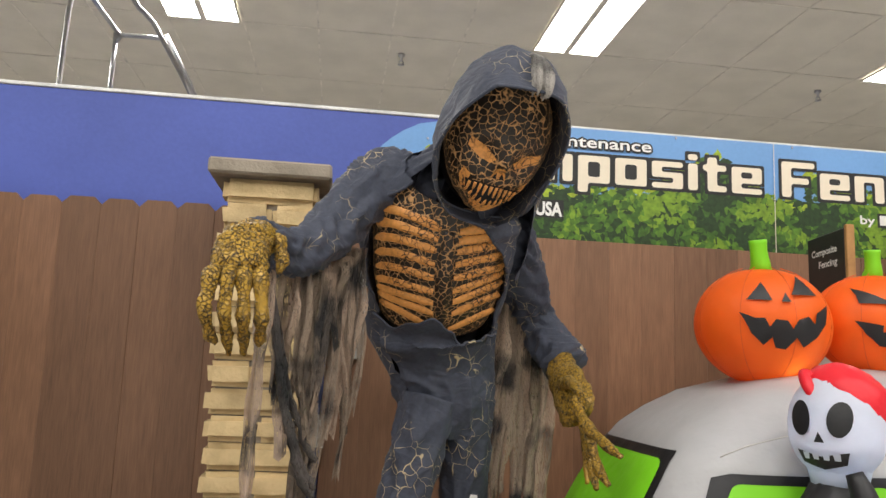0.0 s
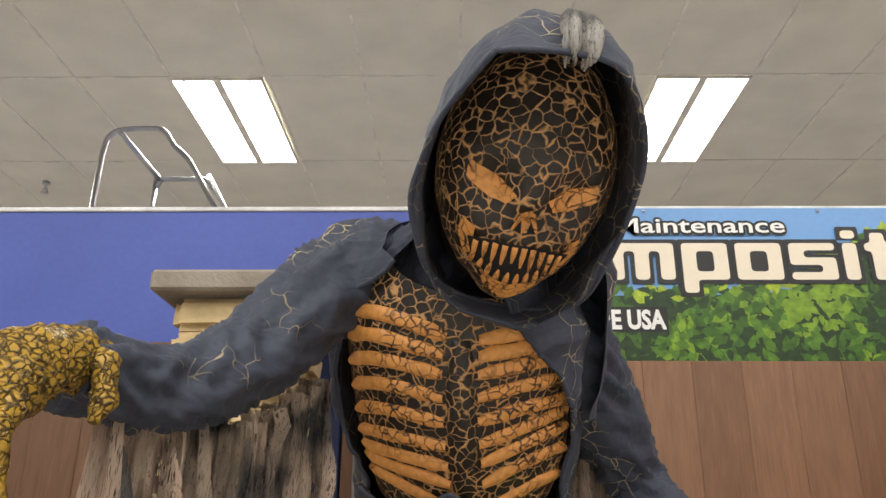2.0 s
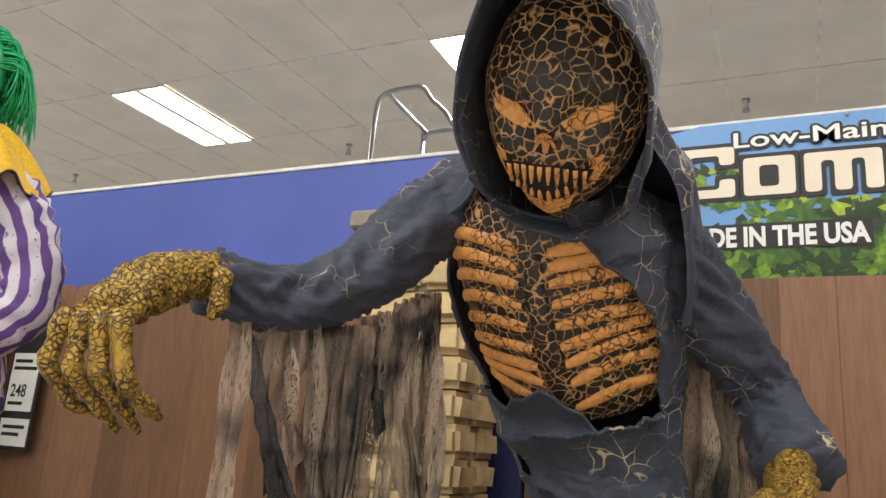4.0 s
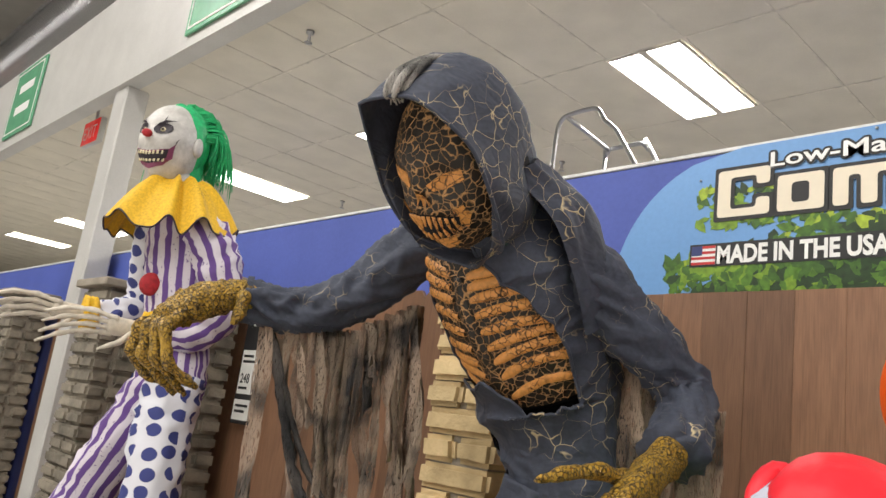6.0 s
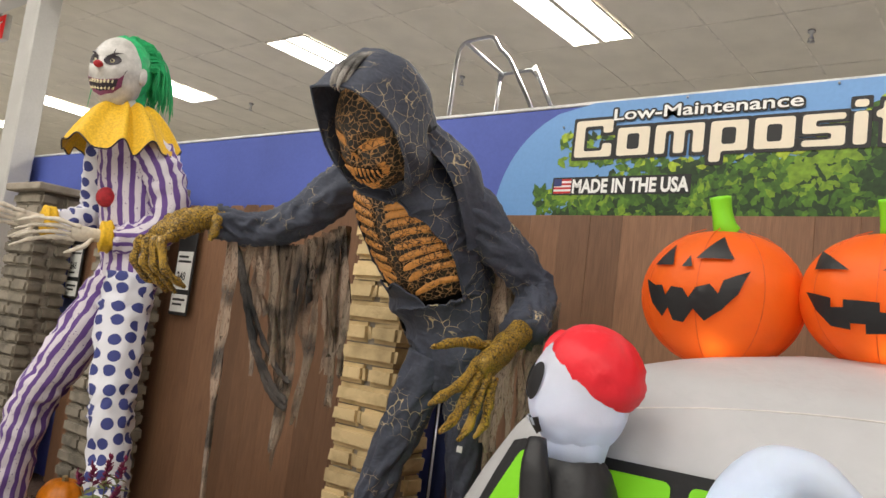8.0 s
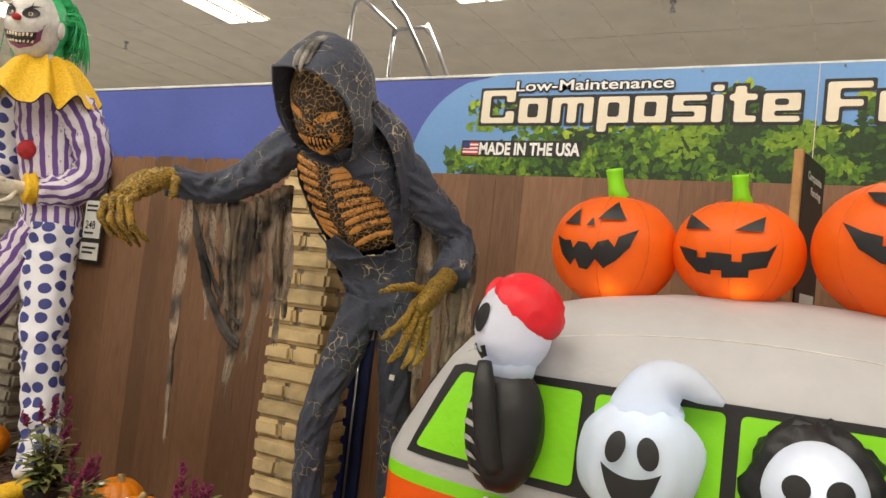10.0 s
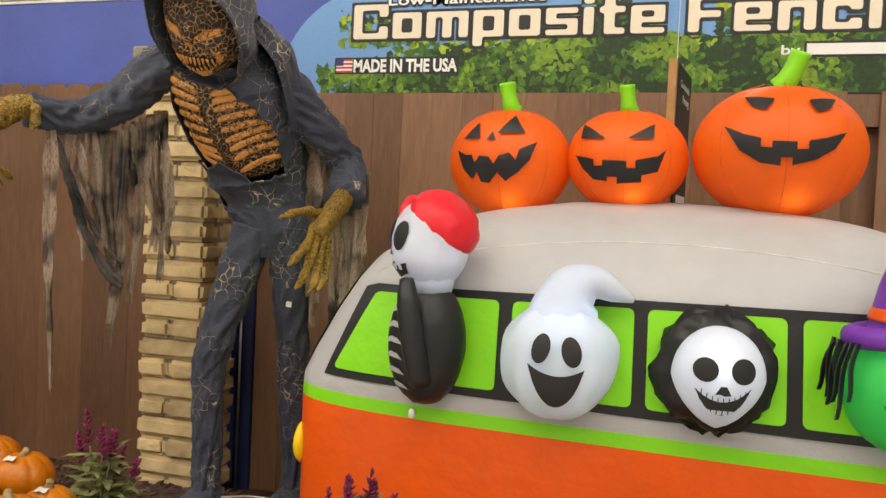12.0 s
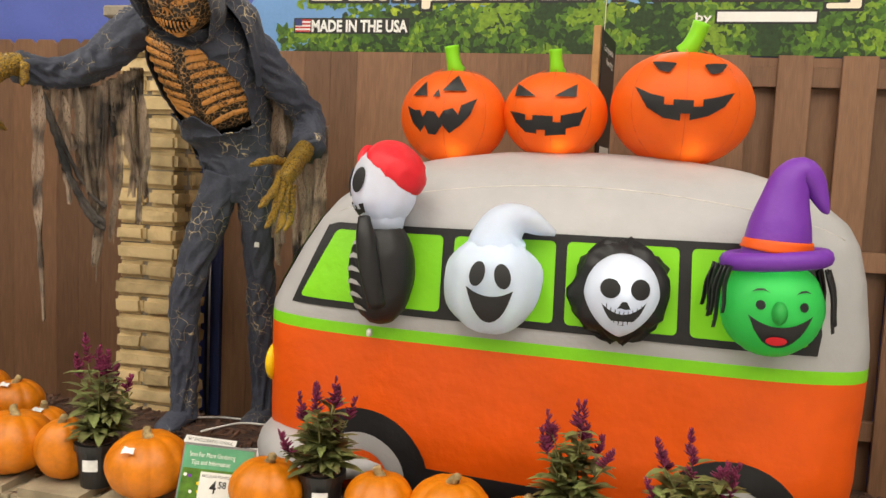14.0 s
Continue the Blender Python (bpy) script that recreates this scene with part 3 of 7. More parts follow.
col = structure("column", box(-4.98, 2.90, 0, -4.72, 3.09, 4.029, 0.012), M["white_paint"], "white painted steel column under the bulkhead", "column")
ex = thing("exit_sign", (-6.62, 3.3, 4.0), "red lit exit sign hanging from the ceiling", "sign")
part("case", box(-0.20, -0.03, -0.03, 0.25, 0.03, 0.24, 0.01), M["white_paint"], ex)
part("hanger", box(-0.02, -0.01, 0.24, 0.02, 0.01, 0.394), M["steel"], ex)
part("red_face", box(-0.19, -0.036, -0.02, 0.24, -0.031, 0.23), M["exit_red"], ex)
written("lettering", "EXIT", ex, M["white_ink"], (-0.15, -0.038, 0.03), 0.14, 0.34)


def troffer(x):
    t = thing("ceiling_light", (x, 5.70, CEIL), "recessed fluorescent ceiling light with two bright tubes bays", "ceiling light", "ceiling lights")
    bm = bmesh.new()
    for q in ((-0.30, -0.60, -0.285, 0.60), (0.285, -0.60, 0.30, 0.60), (-0.285, -0.60, 0.285, -0.585), (-0.285, 0.585, 0.285, 0.60), (-0.025, -0.585, 0.025, 0.585)):
        box(q[0], q[1], -0.022, q[2], q[3], -0.008, bm=bm)
    part("frame", bm, M["tee_bar"], t, smooth=False)
    for sx in (-1, 1):
        part("diffuser", box(min(sx * 0.027, sx * 0.283), -0.583, -0.018, max(sx * 0.027, sx * 0.283), 0.583, -0.009), M["tube_glow"], t, smooth=False)
        for k in (0.09, 0.21):
            part("louvre", box(sx * k - 0.004, -0.583, -0.026, sx * k + 0.004, 0.583, -0.0185), M["trim_white"], t, smooth=False)
    return t


first = troffer(-1.245)
for x in (-16.35, -13.3, -10.3, -7.35, -4.27, 1.85, 4.97):
    copy_thing(first, pose(x, 5.70, CEIL))
for x in (-16.35, -13.3, -10.3, -7.35, -4.27, -1.245, 1.85, 4.97):
    area_lamp("ceiling_lamp", (x, 5.7, CEIL - 0.05), (x, 5.701, 0), 0.55, 1.15, 75)


def sprinkler(x, y):
    s = thing("sprinkler", (x, y, CEIL - 0.005), "small brass fire sprinkler head under the ceiling", "sprinkler", "sprinklers")
    part("stem", tube(bmesh.new(), [(0, 0, 0, 0.03), (0, 0, -0.02, 0.03), (0, 0, -0.021, 0.012), (0, 0, -0.07, 0.012)], 10, 1), M["steel"], s)
    part("deflector", tube(bmesh.new(), [(0, 0, -0.095, 0.03), (0, 0, -0.10, 0.03)], 12, 1), M["steel"], s)
    bm = bmesh.new()
    for a in (-1, 1):
        tube(bm, [(0, 0, -0.05, 0.005), (a * 0.02, 0, -0.075, 0.005), (0, 0, -0.097, 0.005)], 5, 2)
    part("yoke", bm, M["steel"], s)
    return s


spr = sprinkler(0.43, 6.68)
for x, y in ((-3.12, 6.67), (-6.74, 6.62), (4.47, 6.64), (-3.18, 3.59), (-10.4, 6.64)):
    copy_thing(spr, pose(x, y, CEIL - 0.005))

# rolling ladder behind the display wall
lad = thing("rolling_ladder", (-1.45, 5.1, 0), "silver tubular rolling ladder standing behind the wall", "ladder")
for y, pts in ((-0.15, ((-0.40, 0.6), (-0.37, 3.40), (-0.36, 3.80), (-0.33, 3.90), (-0.25, 3.935), (-0.06, 3.94), (0.0, 3.91), (0.06, 3.82), (0.36, 3.40), (1.9, 0.6))),
               (0.20, ((-0.17, 0.6), (-0.17, 3.52), (-0.165, 3.70), (-0.14, 3.76), (-0.10, 3.77), (0.12, 3.77), (0.16, 3.75), (0.20, 3.70), (0.31, 3.53), (1.9, 0.6)))):
    part("handrail", tube(bmesh.new(), [(x, y, z, 0.017) for x, z in pts], 8, 3), M["steel"], lad)
part("cross_bar", tube(bmesh.new(), [(-0.28, -0.15, 3.92, 0.017), (-0.14, 0.20, 3.76, 0.017)], 8, 2), M["steel"], lad)
for i in range(14):
    part("step", box(0.42 + i * 0.1, -0.15, 2.9 - i * 0.2, 0.60 + i * 0.1, 0.2, 2.93 - i * 0.2), M["steel"], lad, smooth=False)
for x in (-0.35, 1.85):
    for y in (-0.12, 0.17):
        part("caster", ball(bmesh.new(), (x, y, 0.06), (0.06, 0.025, 0.06)), M["pot_black"], lad)
part("base_frame", box(-0.45, -0.16, 0.1, 1.95, 0.22, 0.62, 0.02), M["steel"], lad)

# ---- planting bed ----


def ground_z(x, y):
    k = min(1, max(0, (y - 2.35) / 0.75))
    return 0.385 - 0.20 * k * k * (3 - 2 * k) + 0.012 * noise.noise(Vector((x * 5, y * 5, 0))) + 0.006 * noise.noise(Vector((x * 17, y * 17, 3)))


bm = bmesh.new()
NX, NY = 170, 34
grid = [[bm.verts.new((-7 + 12 * i / NX, 1.50 + 1.64 * j / NY, ground_z(-7 + 12 * i / NX, 1.50 + 1.64 * j / NY))) for j in range(NY + 1)] for i in range(NX + 1)]
for i in range(NX):
    for j in range(NY):
        bm.faces.new((grid[i][j], grid[i + 1][j], grid[i + 1][j + 1], grid[i][j + 1]))
ob = link_mesh("ground", bm, [M["mulch"]])
tagged(ob, "dark brown bark mulch filling the planting bed", "mulch", "", "structure")

rng = random.Random(4)
bm = bmesh.new()
for i in range(2600):
    x, y = rng.uniform(-2.6, 3.6), rng.uniform(1.72, 3.07)
    z = ground_z(x, y) + 0.004
    l, w, h, a, tilt = rng.uniform(0.015, 0.05), rng.uniform(0.005, 0.014), rng.uniform(0.002, 0.006), rng.uniform(0, 6.28), rng.uniform(-0.3, 0.3)
    m4 = Matrix.Translation((x, y, z)) @ Euler((tilt, tilt * 0.6, a)).to_matrix().to_4x4()
    vs = [bm.verts.new(m4 @ Vector((sx * l, sy * w, sz * h))) for sx, sy, sz in ((-1, -1, -1), (1, -0.8, -1), (0.8, 1, -1), (-1, 0.9, -1), (-0.9, -1, 1), (1, -0.7, 1), (0.8, 0.9, 1), (-1, 0.8, 1))]
    for f in ((0, 3, 2, 1), (4, 5, 6, 7), (0, 1, 5, 4), (1, 2, 6, 5), (2, 3, 7, 6), (3, 0, 4, 7)):
        bm.faces.new([vs[k] for k in f])
ob = link_mesh("bark_chips", bm, [M["bark"]], None, False)
tagged(ob, "loose reddish brown bark chips on the bed", "bark chips", "", "stuff")

# ---- inflatable van ----
VAN = [  # height, left end, right end, front
    (0.385, 0.80, 2.79, 1.93), (0.44, 0.745, 2.83, 1.89), (0.60, 0.72, 2.85, 1.865), (0.99, 0.72, 2.86, 1.86), (1.035, 0.725, 2.86, 1.86), (1.12, 0.76, 2.85, 1.865),
    (1.25, 0.83, 2.835, 1.88), (1.37, 0.905, 2.805, 1.90), (1.44, 0.96, 2.77, 1.935), (1.50, 1.04, 2.70, 1.99), (1.56, 1.15, 2.60, 2.05), (1.61, 1.33, 2.43, 2.14), (1.648, 1.60, 2.16, 2.26), (1.658, 1.85, 1.89, 2.35)]
VAN_MID, VAN_N = 2.36, 5.0


def van_row(z):
    for a, b in zip(VAN, VAN[1:]):
        if a[0] <= z <= b[0]:
            t = (z - a[0]) / (b[0] - a[0])
            return [p + (q - p) * t for p, q in zip(a[1:], b[1:])]
    return VAN[-1][1:]


def van_front(off=0.004):
    def put(x, z):
        l, r, f = van_row(z)
        k = min(0.995, abs((x - (l + r) / 2) / ((r - l) / 2)))
        return Vector((x, VAN_MID - (VAN_MID - f) * (1 - k ** VAN_N) ** (1 / VAN_N) - off, z))
    return put


def van_end(off=0.004):
    def put(y, z):
        l, r, f = van_row(z)
        k = min(0.995, abs((y - VAN_MID) / (VAN_MID - f)))
        return Vector(((l + r) / 2 - (r - l) / 2 * (1 - k ** VAN_N) ** (1 / VAN_N) - off, y, z))
    return put


def van_shell(z0, z1, steps, close=False):
    bm, rings, seg = bmesh.new(), [], 96
    for i in range(steps + 1):
        z = z0 + (z1 - z0) * i / steps
        l, r, f = van_row(z)
        ring = []
        for a in range(seg):
            t = 2 * math.pi * a / seg
            c, s = math.cos(t), math.sin(t)
            dent = 1 + 0.004 * noise.noise(Vector((c * 3, s * 3, z * 5)))
            ring.append(bm.verts.new(((l + r) / 2 + dent * (r - l) / 2 * math.copysign(abs(c) ** (2 / VAN_N), c), VAN_MID + dent * (VAN_MID - f) * math.copysign(abs(s) ** (2 / VAN_N), s), z)))
        for v in ring:
            v.co.z += (0.012 - 0.037 * (v.co.x - 0.72) / 2.14) * math.exp(-((v.co.z - 0.98) / 0.1) ** 2)
        rings.append(ring)
    for i in range(steps):
        for a in range(seg):
            b = (a + 1) % seg
            bm.faces.new((rings[i][a], rings[i][b], rings[i + 1][b], rings[i + 1][a]))
    for ring in ([rings[-1]] if close else []) + ([rings[0]] if z0 < 0.4 else []):
        bm.faces.new(ring)
    return bm


van = thing("inflatable_van", (0, 0, 0), "large inflatable orange and white camper van on the mulch", "inflatable van")
part("lower_body", van_shell(0.385, 0.962, 14), M["orange_nylon"], van, "bright orange nylon lower body")
part("belt_stripe", van_shell(0.962, 1.004, 2), M["lime_nylon"], van, "lime green belt stripe")
part("upper_body", van_shell(1.004, 1.658, 46, True), M["white_nylon"], van, "white nylon upper body and roof")
FRAME_POLY = [(0.868, 1.062), (1.75, 1.047), (2.645, 1.032), (2.655, 1.10), (2.615, 1.372), (1.8, 1.366), (1.03, 1.358), (0.985, 1.345)]
part("window_band", filled(FRAME_POLY, van_front(0.004), 0.03), M["black_nylon"], van, "black printed window surround")


def rounded(poly, r, n=4):
    out = []
    for i, p in enumerate(poly):
        a, b, c = Vector(poly[i - 1]), Vector(p), Vector(poly[(i + 1) % len(poly)])
        u, v = (a - b).normalized() * r, (c - b).normalized() * r
        for j in range(n + 1):
            t = j / n
            out.append(tuple((b + u) * (1 - t) ** 2 + b * 2 * t * (1 - t) + (b + v) * t * t))
    return out


for q in ([(0.905, 1.087), (1.435, 1.078), (1.432, 1.338), (1.03, 1.334)], [(1.475, 1.077), (1.82, 1.072), (1.815, 1.343), (1.472, 1.338)],
          [(1.858, 1.071), (2.215, 1.066), (2.208, 1.346), (1.852, 1.343)], [(2.255, 1.065), (2.615, 1.058), (2.585, 1.348), (2.247, 1.346)]):
    part("window", filled(rounded(q, 0.02), van_front(0.008), 0.03), M["lime_nylon"], van, "lime green printed window")
part("windscreen_band", filled([(2.02, 1.05), (2.70, 1.05), (2.64, 1.40), (2.08, 1.40)], van_end(0.004), 0.03), M["black_nylon"], van, "black printed windscreen surround")
part("windscreen", filled(rounded([(2.05, 1.075), (2.67, 1.075), (2.62, 1.375), (2.10, 1.375)], 0.03), van_end(0.008), 0.03), M["lime_nylon"], van, "lime green printed windscreen")
for y in (2.05, 2.67):
    part("headlight", ball(bmesh.new(), (0.755, y, 0.80), (0.03, 0.075, 0.075)), M["yellow_nylon"], van, "yellow round headlight")
bm = bmesh.new()
tube(bm, [(1.25, 1.86, 0.50, 0.02), (0.98, 1.86, 0.50, 0.085), (0.85, 1.93, 0.50, 0.09), (0.79, 2.08, 0.50, 0.09), (0.78, 2.36, 0.50, 0.09), (0.79, 2.64, 0.50, 0.09), (0.85, 2.79, 0.50, 0.09), (0.98, 2.86, 0.50, 0.08)], 14, 4)
part("bumper", bm, M["white_nylon"], van, "white padded front bumper")
bm = bmesh.new()
filled([(1.35, 0.388), (2.2, 0.388), (2.2, 0.475), (1.8, 0.50), (1.35, 0.52)], van_front(0.005), 0.04, 0, bm)
part("sill", bm, M["black_nylon"], van, "black lower sill")
for wx, wz in ((1.17, 0.462), (2.41, 0.425)):
    for name, r, off, mt in (("tyre", 0.25, 0.012, "black_nylon"), ("rim", 0.165, 0.020, "white_nylon"), ("hub", 0.105, 0.028, "orange_nylon")):
        poly = [p for p in oval(wx, wz, r, r, 0, 36)]
        poly = [(a, max(b, 0.39)) for a, b in poly]
        part(name, filled(poly, van_front(off), 0.03), M[mt], van)
part("clip", box(1.185, 1.835, 0.975, 1.203, 1.853, 1.0, 0.003), M["sticker"], van, "small white plastic clip")
# roof seam
bm = bmesh.new()
pts = []
for i in range(25):
    x = 1.02 + 1.7 * i / 24
    z = 1.395 + 0.13 * math.sin(math.pi * i / 24) ** 0.7
    l, r, f = van_row(z)
    pts.append((*van_front(0.0)(min(max(x, l + 0.02), r - 0.02), z), 0.0025))
part("roof_seam", tube(bm, pts, 5, 1), M["seam"], van)


def inflated_pumpkin(x, z0, w, h, mouth, eyes, nose, stem, yaw):
    p = thing("inflatable_pumpkin", (x, 2.34, z0), "orange inflatable jack-o-lantern pumpkin on the van roof", "inflatable pumpkin", "pumpkins on the van roof")
    r = (w / 2, w / 2 * 0.92, h / 2)
    c = (0, 0, h / 2)

    def shape(th, ph):
        return (1 + 0.010 * abs(math.sin(4 * th)) * math.sin(ph)) * (1 - 0.06 * max(0, math.cos(ph)) ** 8)
    body = part("body", ball(bmesh.new(), c, r, 0, 64, 28, shape=shape), M["orange_skin"], p)
    bulb((x + w * 0.06, 2.34 - r[1] * 0.55, z0 + h * 0.20), 0.38)
    put = on_ball(c, (r[0] * 1.012, r[1] * 1.012, r[2]), yaw, 0.05, 0.008)
    for poly in eyes:
        part("eye", filled([(a * w, b * h) for a, b in poly], put, 0.02), M["black_nylon"], body)
    part("mouth", filled([(a * w, b * h) for a, b in mouth], put, 0.02), M["black_nylon"], body)
    if nose:
        part("nose", filled([(a * w, b * h) for a, b in nose], put, 0.02), M["black_nylon"], body)
    bm = bmesh.new()
    s = h * 0.1
    tube(bm, [(0, 0, h * 0.97, s * 0.95), (stem * 0.3, -0.01, h * 1.02, s * 0.8), (stem * 0.7, -0.015, h * 1.12, s * 0.7), (stem, -0.02, h * 1.22, s * 0.75)], 14, 4)
    part("stem", bm, M["lime_nylon"], p, "lime green stem")
    for a in range(8):
        th = math.pi / 4 * a + math.pi / 8 * 0
        pts = [(r[0] * 1.002 * math.sin(ph) * math.cos(th), r[1] * 1.002 * math.sin(ph) * math.sin(th), c[2] + r[2] * math.cos(ph), 0.0014) for ph in (0.3 + 2.6 * k / 12 for k in range(13))]
        part("seam", tube(bmesh.new(), pts, 4, 1), M["orange_seam"], p)
    return p


GRIN = [(-0.33, 0.05), (-0.24, 0.0), (-0.18, 0.0), (-0.15, -0.07), (-0.11, -0.01), (-0.03, -0.02), (0.01, -0.08), (0.05, -0.01), (0.13, 0.02), (0.18, -0.04), (0.20, 0.05), (0.32, 0.13), (0.28, -0.03), (0.20, -0.14), (0.10, -0.22), (0.04, -0.15), (-0.03, -0.24), (-0.10, -0.23), (-0.13, -0.15), (-0.18, -0.21), (-0.26, -0.12)]
BLOCK = [(-0.40, -0.02), (-0.24, -0.07), (-0.24, -0.13), (-0.17, -0.13), (-0.17, -0.08), (0.02, -0.09), (0.02, -0.15), (0.09, -0.15), (0.09, -0.08), (0.26, -0.03), (0.32, 0.04), (0.26, -0.17), (0.14, -0.21), (0.14, -0.27), (-0.05, -0.29), (-0.05, -0.23), (-0.13, -0.23), (-0.13, -0.27), (-0.24, -0.25), (-0.33, -0.15)]
SMIRK = [(-0.32, 0.11), (-0.21, 0.04), (-0.12, 0.01), (-0.12, -0.05), (-0.06, -0.055), (-0.06, -0.01), (0.07, -0.015), (0.07, -0.065), (0.13, -0.06), (0.13, -0.005), (0.22, 0.02), (0.33, 0.07), (0.27, -0.05), (0.17, -0.13), (0.05, -0.17), (0.05, -0.12), (-0.01, -0.12), (-0.01, -0.175), (-0.12, -0.155), (-0.23, -0.07)]
inflated_pumpkin(1.352, 1.585, 0.42, 0.38, GRIN, [[(-0.28, 0.15), (-0.12, 0.14), (-0.16, 0.30)], [(0.02, 0.19), (0.23, 0.20), (0.12, 0.37)]], [(-0.06, 0.13), (0.01, 0.13), (-0.02, 0.21)], -0.02, -0.10)
inflated_pumpkin(1.748, 1.625, 0.395, 0.34, BLOCK, [[(-0.35, 0.30), (-0.15, 0.12), (-0.36, 0.14)], [(0.02, 0.12), (0.22, 0.13), (0.22, 0.28)]], None, -0.012, 0.0)
inflated_pumpkin(2.211, 1.615, 0.515, 0.43, SMIRK, [rounded([(-0.22, 0.33), (-0.14, 0.32), (-0.05, 0.30), (-0.10, 0.21), (-0.17, 0.24)], 0.02), rounded([(0.12, 0.29), (0.20, 0.31), (0.28, 0.32), (0.24, 0.23), (0.17, 0.20)], 0.02)], None, 0.05, -0.05)

# ---- figures that lean out of the van windows ----


def smile(w, sag, depth, tilt=0.0, at=(0, 0)):
    """A grin: its corners at the ends, sagging upper edge, deep lower edge."""
    xs = [-1 + 2 * i / 12 for i in range(13)]
    top = [(at[0] + w / 2 * x, at[1] - sag * (1 - x * x) + tilt * x) for x in xs]
    low = [(at[0] + w / 2 * x * 0.96, at[1] - depth * (1 - x * x) ** 0.75 + tilt * x) for x in xs[::-1][1:-1]]
    return top + low


def puffy(seed, amount=0.03, k=2.4):
    """Panels of sewn nylon: flat facets with soft ridges between them."""
    def shape(th, ph):
        p = Vector((math.sin(ph) * math.cos(th), math.sin(ph) * math.sin(th), math.cos(ph)))
        return 1 + amount * (0.3 - abs(noise.noise(p * k + Vector((seed, seed * 2, 0))))) + amount * 0.4 * (0.3 - abs(noise.noise(p * k * 2.7 + Vector((0, seed, 5)))))
    return shape


def riders():
    # skeleton in a red cap
    s = thing("inflatable_skeleton", (1.22, 1.83, 1.045), "inflatable skeleton in black robe and red cap on the van", "inflatable skeleton", "figures on the van side")
    part("robe", ball(bmesh.new(), (0.02, -0.02, 0.165), (0.112, 0.107, 0.182), 0, 48, 30, None, puffy(3, 0.05)), M["black_nylon"], s)
    bm = bmesh.new()
    tube(bm, [(0.035, -0.11, 0.06, 0.030), (0.02, -0.145, 0.17, 0.034), (0.0, -0.145, 0.28, 0.032), (-0.015, -0.125, 0.35, 0.02)], 12, 4)
    part("sleeve", bm, M["black_nylon"], s)
    hc, hr = (0.018, -0.02, 0.45), (0.113, 0.115, 0.135)
    head = part("head", ball(bmesh.new(), hc, (hr[0] * 0.985, hr[1] * 0.985, hr[2]), 0, 48, 30, None, puffy(1, 0.05)), M["lit_nylon"], s)
    part("neck", tube(bmesh.new(), [(0.02, -0.02, 0.31, 0.065), (0.02, -0.02, 0.40, 0.085)], 16, 3), M["lit_nylon"], s)
    put = on_ball(hc, hr, -0.95, 0.0, 0.005)
    part("eye", filled(oval(-0.045, 0.02, 0.026, 0.042, 0.1), put, 0.015), M["black_nylon"], head)
    part("eye", filled(oval(0.045, 0.02, 0.026, 0.042, -0.1), put, 0.015), M["black_nylon"], head)
    part("nose", filled([(-0.012, -0.035), (0.012, -0.035), (0, -0.01)], put, 0.015), M["black_nylon"], head)
    part("mouth", filled([(-0.06, -0.055), (0, -0.068), (0.06, -0.055), (0.05, -0.085), (0, -0.10), (-0.05, -0.085)], put, 0.012), M["black_nylon"], head)
    for a in (-0.035, -0.012, 0.012, 0.035):
        part("tooth", filled([(a - 0.008, -0.06), (a + 0.008, -0.06), (a + 0.006, -0.076), (a - 0.006, -0.076)], on_ball(hc, hr, -0.95, 0, 0.008), 0.01), M["lit_nylon"], head)
    tilt = Euler((0.15, 0.68, 0)).to_matrix()
    cc = Vector((0.052, -0.012, 0.507))
    cap = part("cap", ball(bmesh.new(), cc, (0.110, 0.112, 0.086), 0, 48, 28, tilt, lambda th, ph: (1 if ph < 1.7 else 0.93) * puffy(9, 0.10)(th, ph)), M["red_nylon"], s, "red cap")
    bm = bmesh.new()
    tube(bm, [(-0.055, -0.06, 0.50, 0.008), (-0.062, -0.03, 0.545, 0.015), (-0.052, 0.0, 0.575, 0.014), (-0.03, 0.0, 0.565, 0.014)], 10, 3)
    part("brim", bm, M["red_nylon"], cap)
    put = on_ball((0.02, -0.02, 0.165), (0.115, 0.11, 0.185), -0.62, 0, 0.004)
    for i in range(6):
        z = 0.10 - i * 0.043
        poly = [(-0.055, z - 0.004), (-0.02, z + 0.008), (0.012, z + 0.004), (0.03, z - 0.012), (0.008, z - 0.010), (-0.02, z - 0.008), (-0.052, z - 0.016)]
        part("rib", filled(poly, put, 0.012), M["white_nylon"], s)
    # ghost
    g = thing("inflatable_ghost", (1.62, 1.83, 1.045), "white inflatable ghost with a smiling face, on the van side", "inflatable ghost", "figures on the van side")
    gc, gr = (0.0, -0.02, 0.15), (0.158, 0.12, 0.165)
    bm = ball(bmesh.new(), gc, gr, 0, 40, 22, shape=lambda th, ph: 1 + 0.06 * noise.noise(Vector((math.cos(th) * 2.2, math.sin(th) * 2.2, ph * 2.0))) + 0.028 * math.sin(6 * th + 1) * math.sin(ph) ** 2 + 0.02 * math.sin(9 * th + 5 * ph) * math.sin(ph))
    tube(bm, [(-0.005, 0.0, 0.20, 0.08), (0.005, 0.0, 0.27, 0.10, 0.09), (0.035, 0.0, 0.34, 0.078), (0.09, 0.0, 0.365, 0.048), (0.145, 0.0, 0.345, 0.03), (0.195, 0.0, 0.325, 0.008)], 24, 5)
    body = part("body", bm, M["lit_nylon"], g)
    bulb((1.64, 1.80, 1.275), 2.0)
    put = on_ball(gc, (gr[0] * 1.02, gr[1] * 1.03, gr[2] * 1.02), 0.12, 0, 0.008)
    part("eye", filled(oval(-0.045, 0.045, 0.024, 0.04, -0.25), put, 0.015), M["black_nylon"], body)
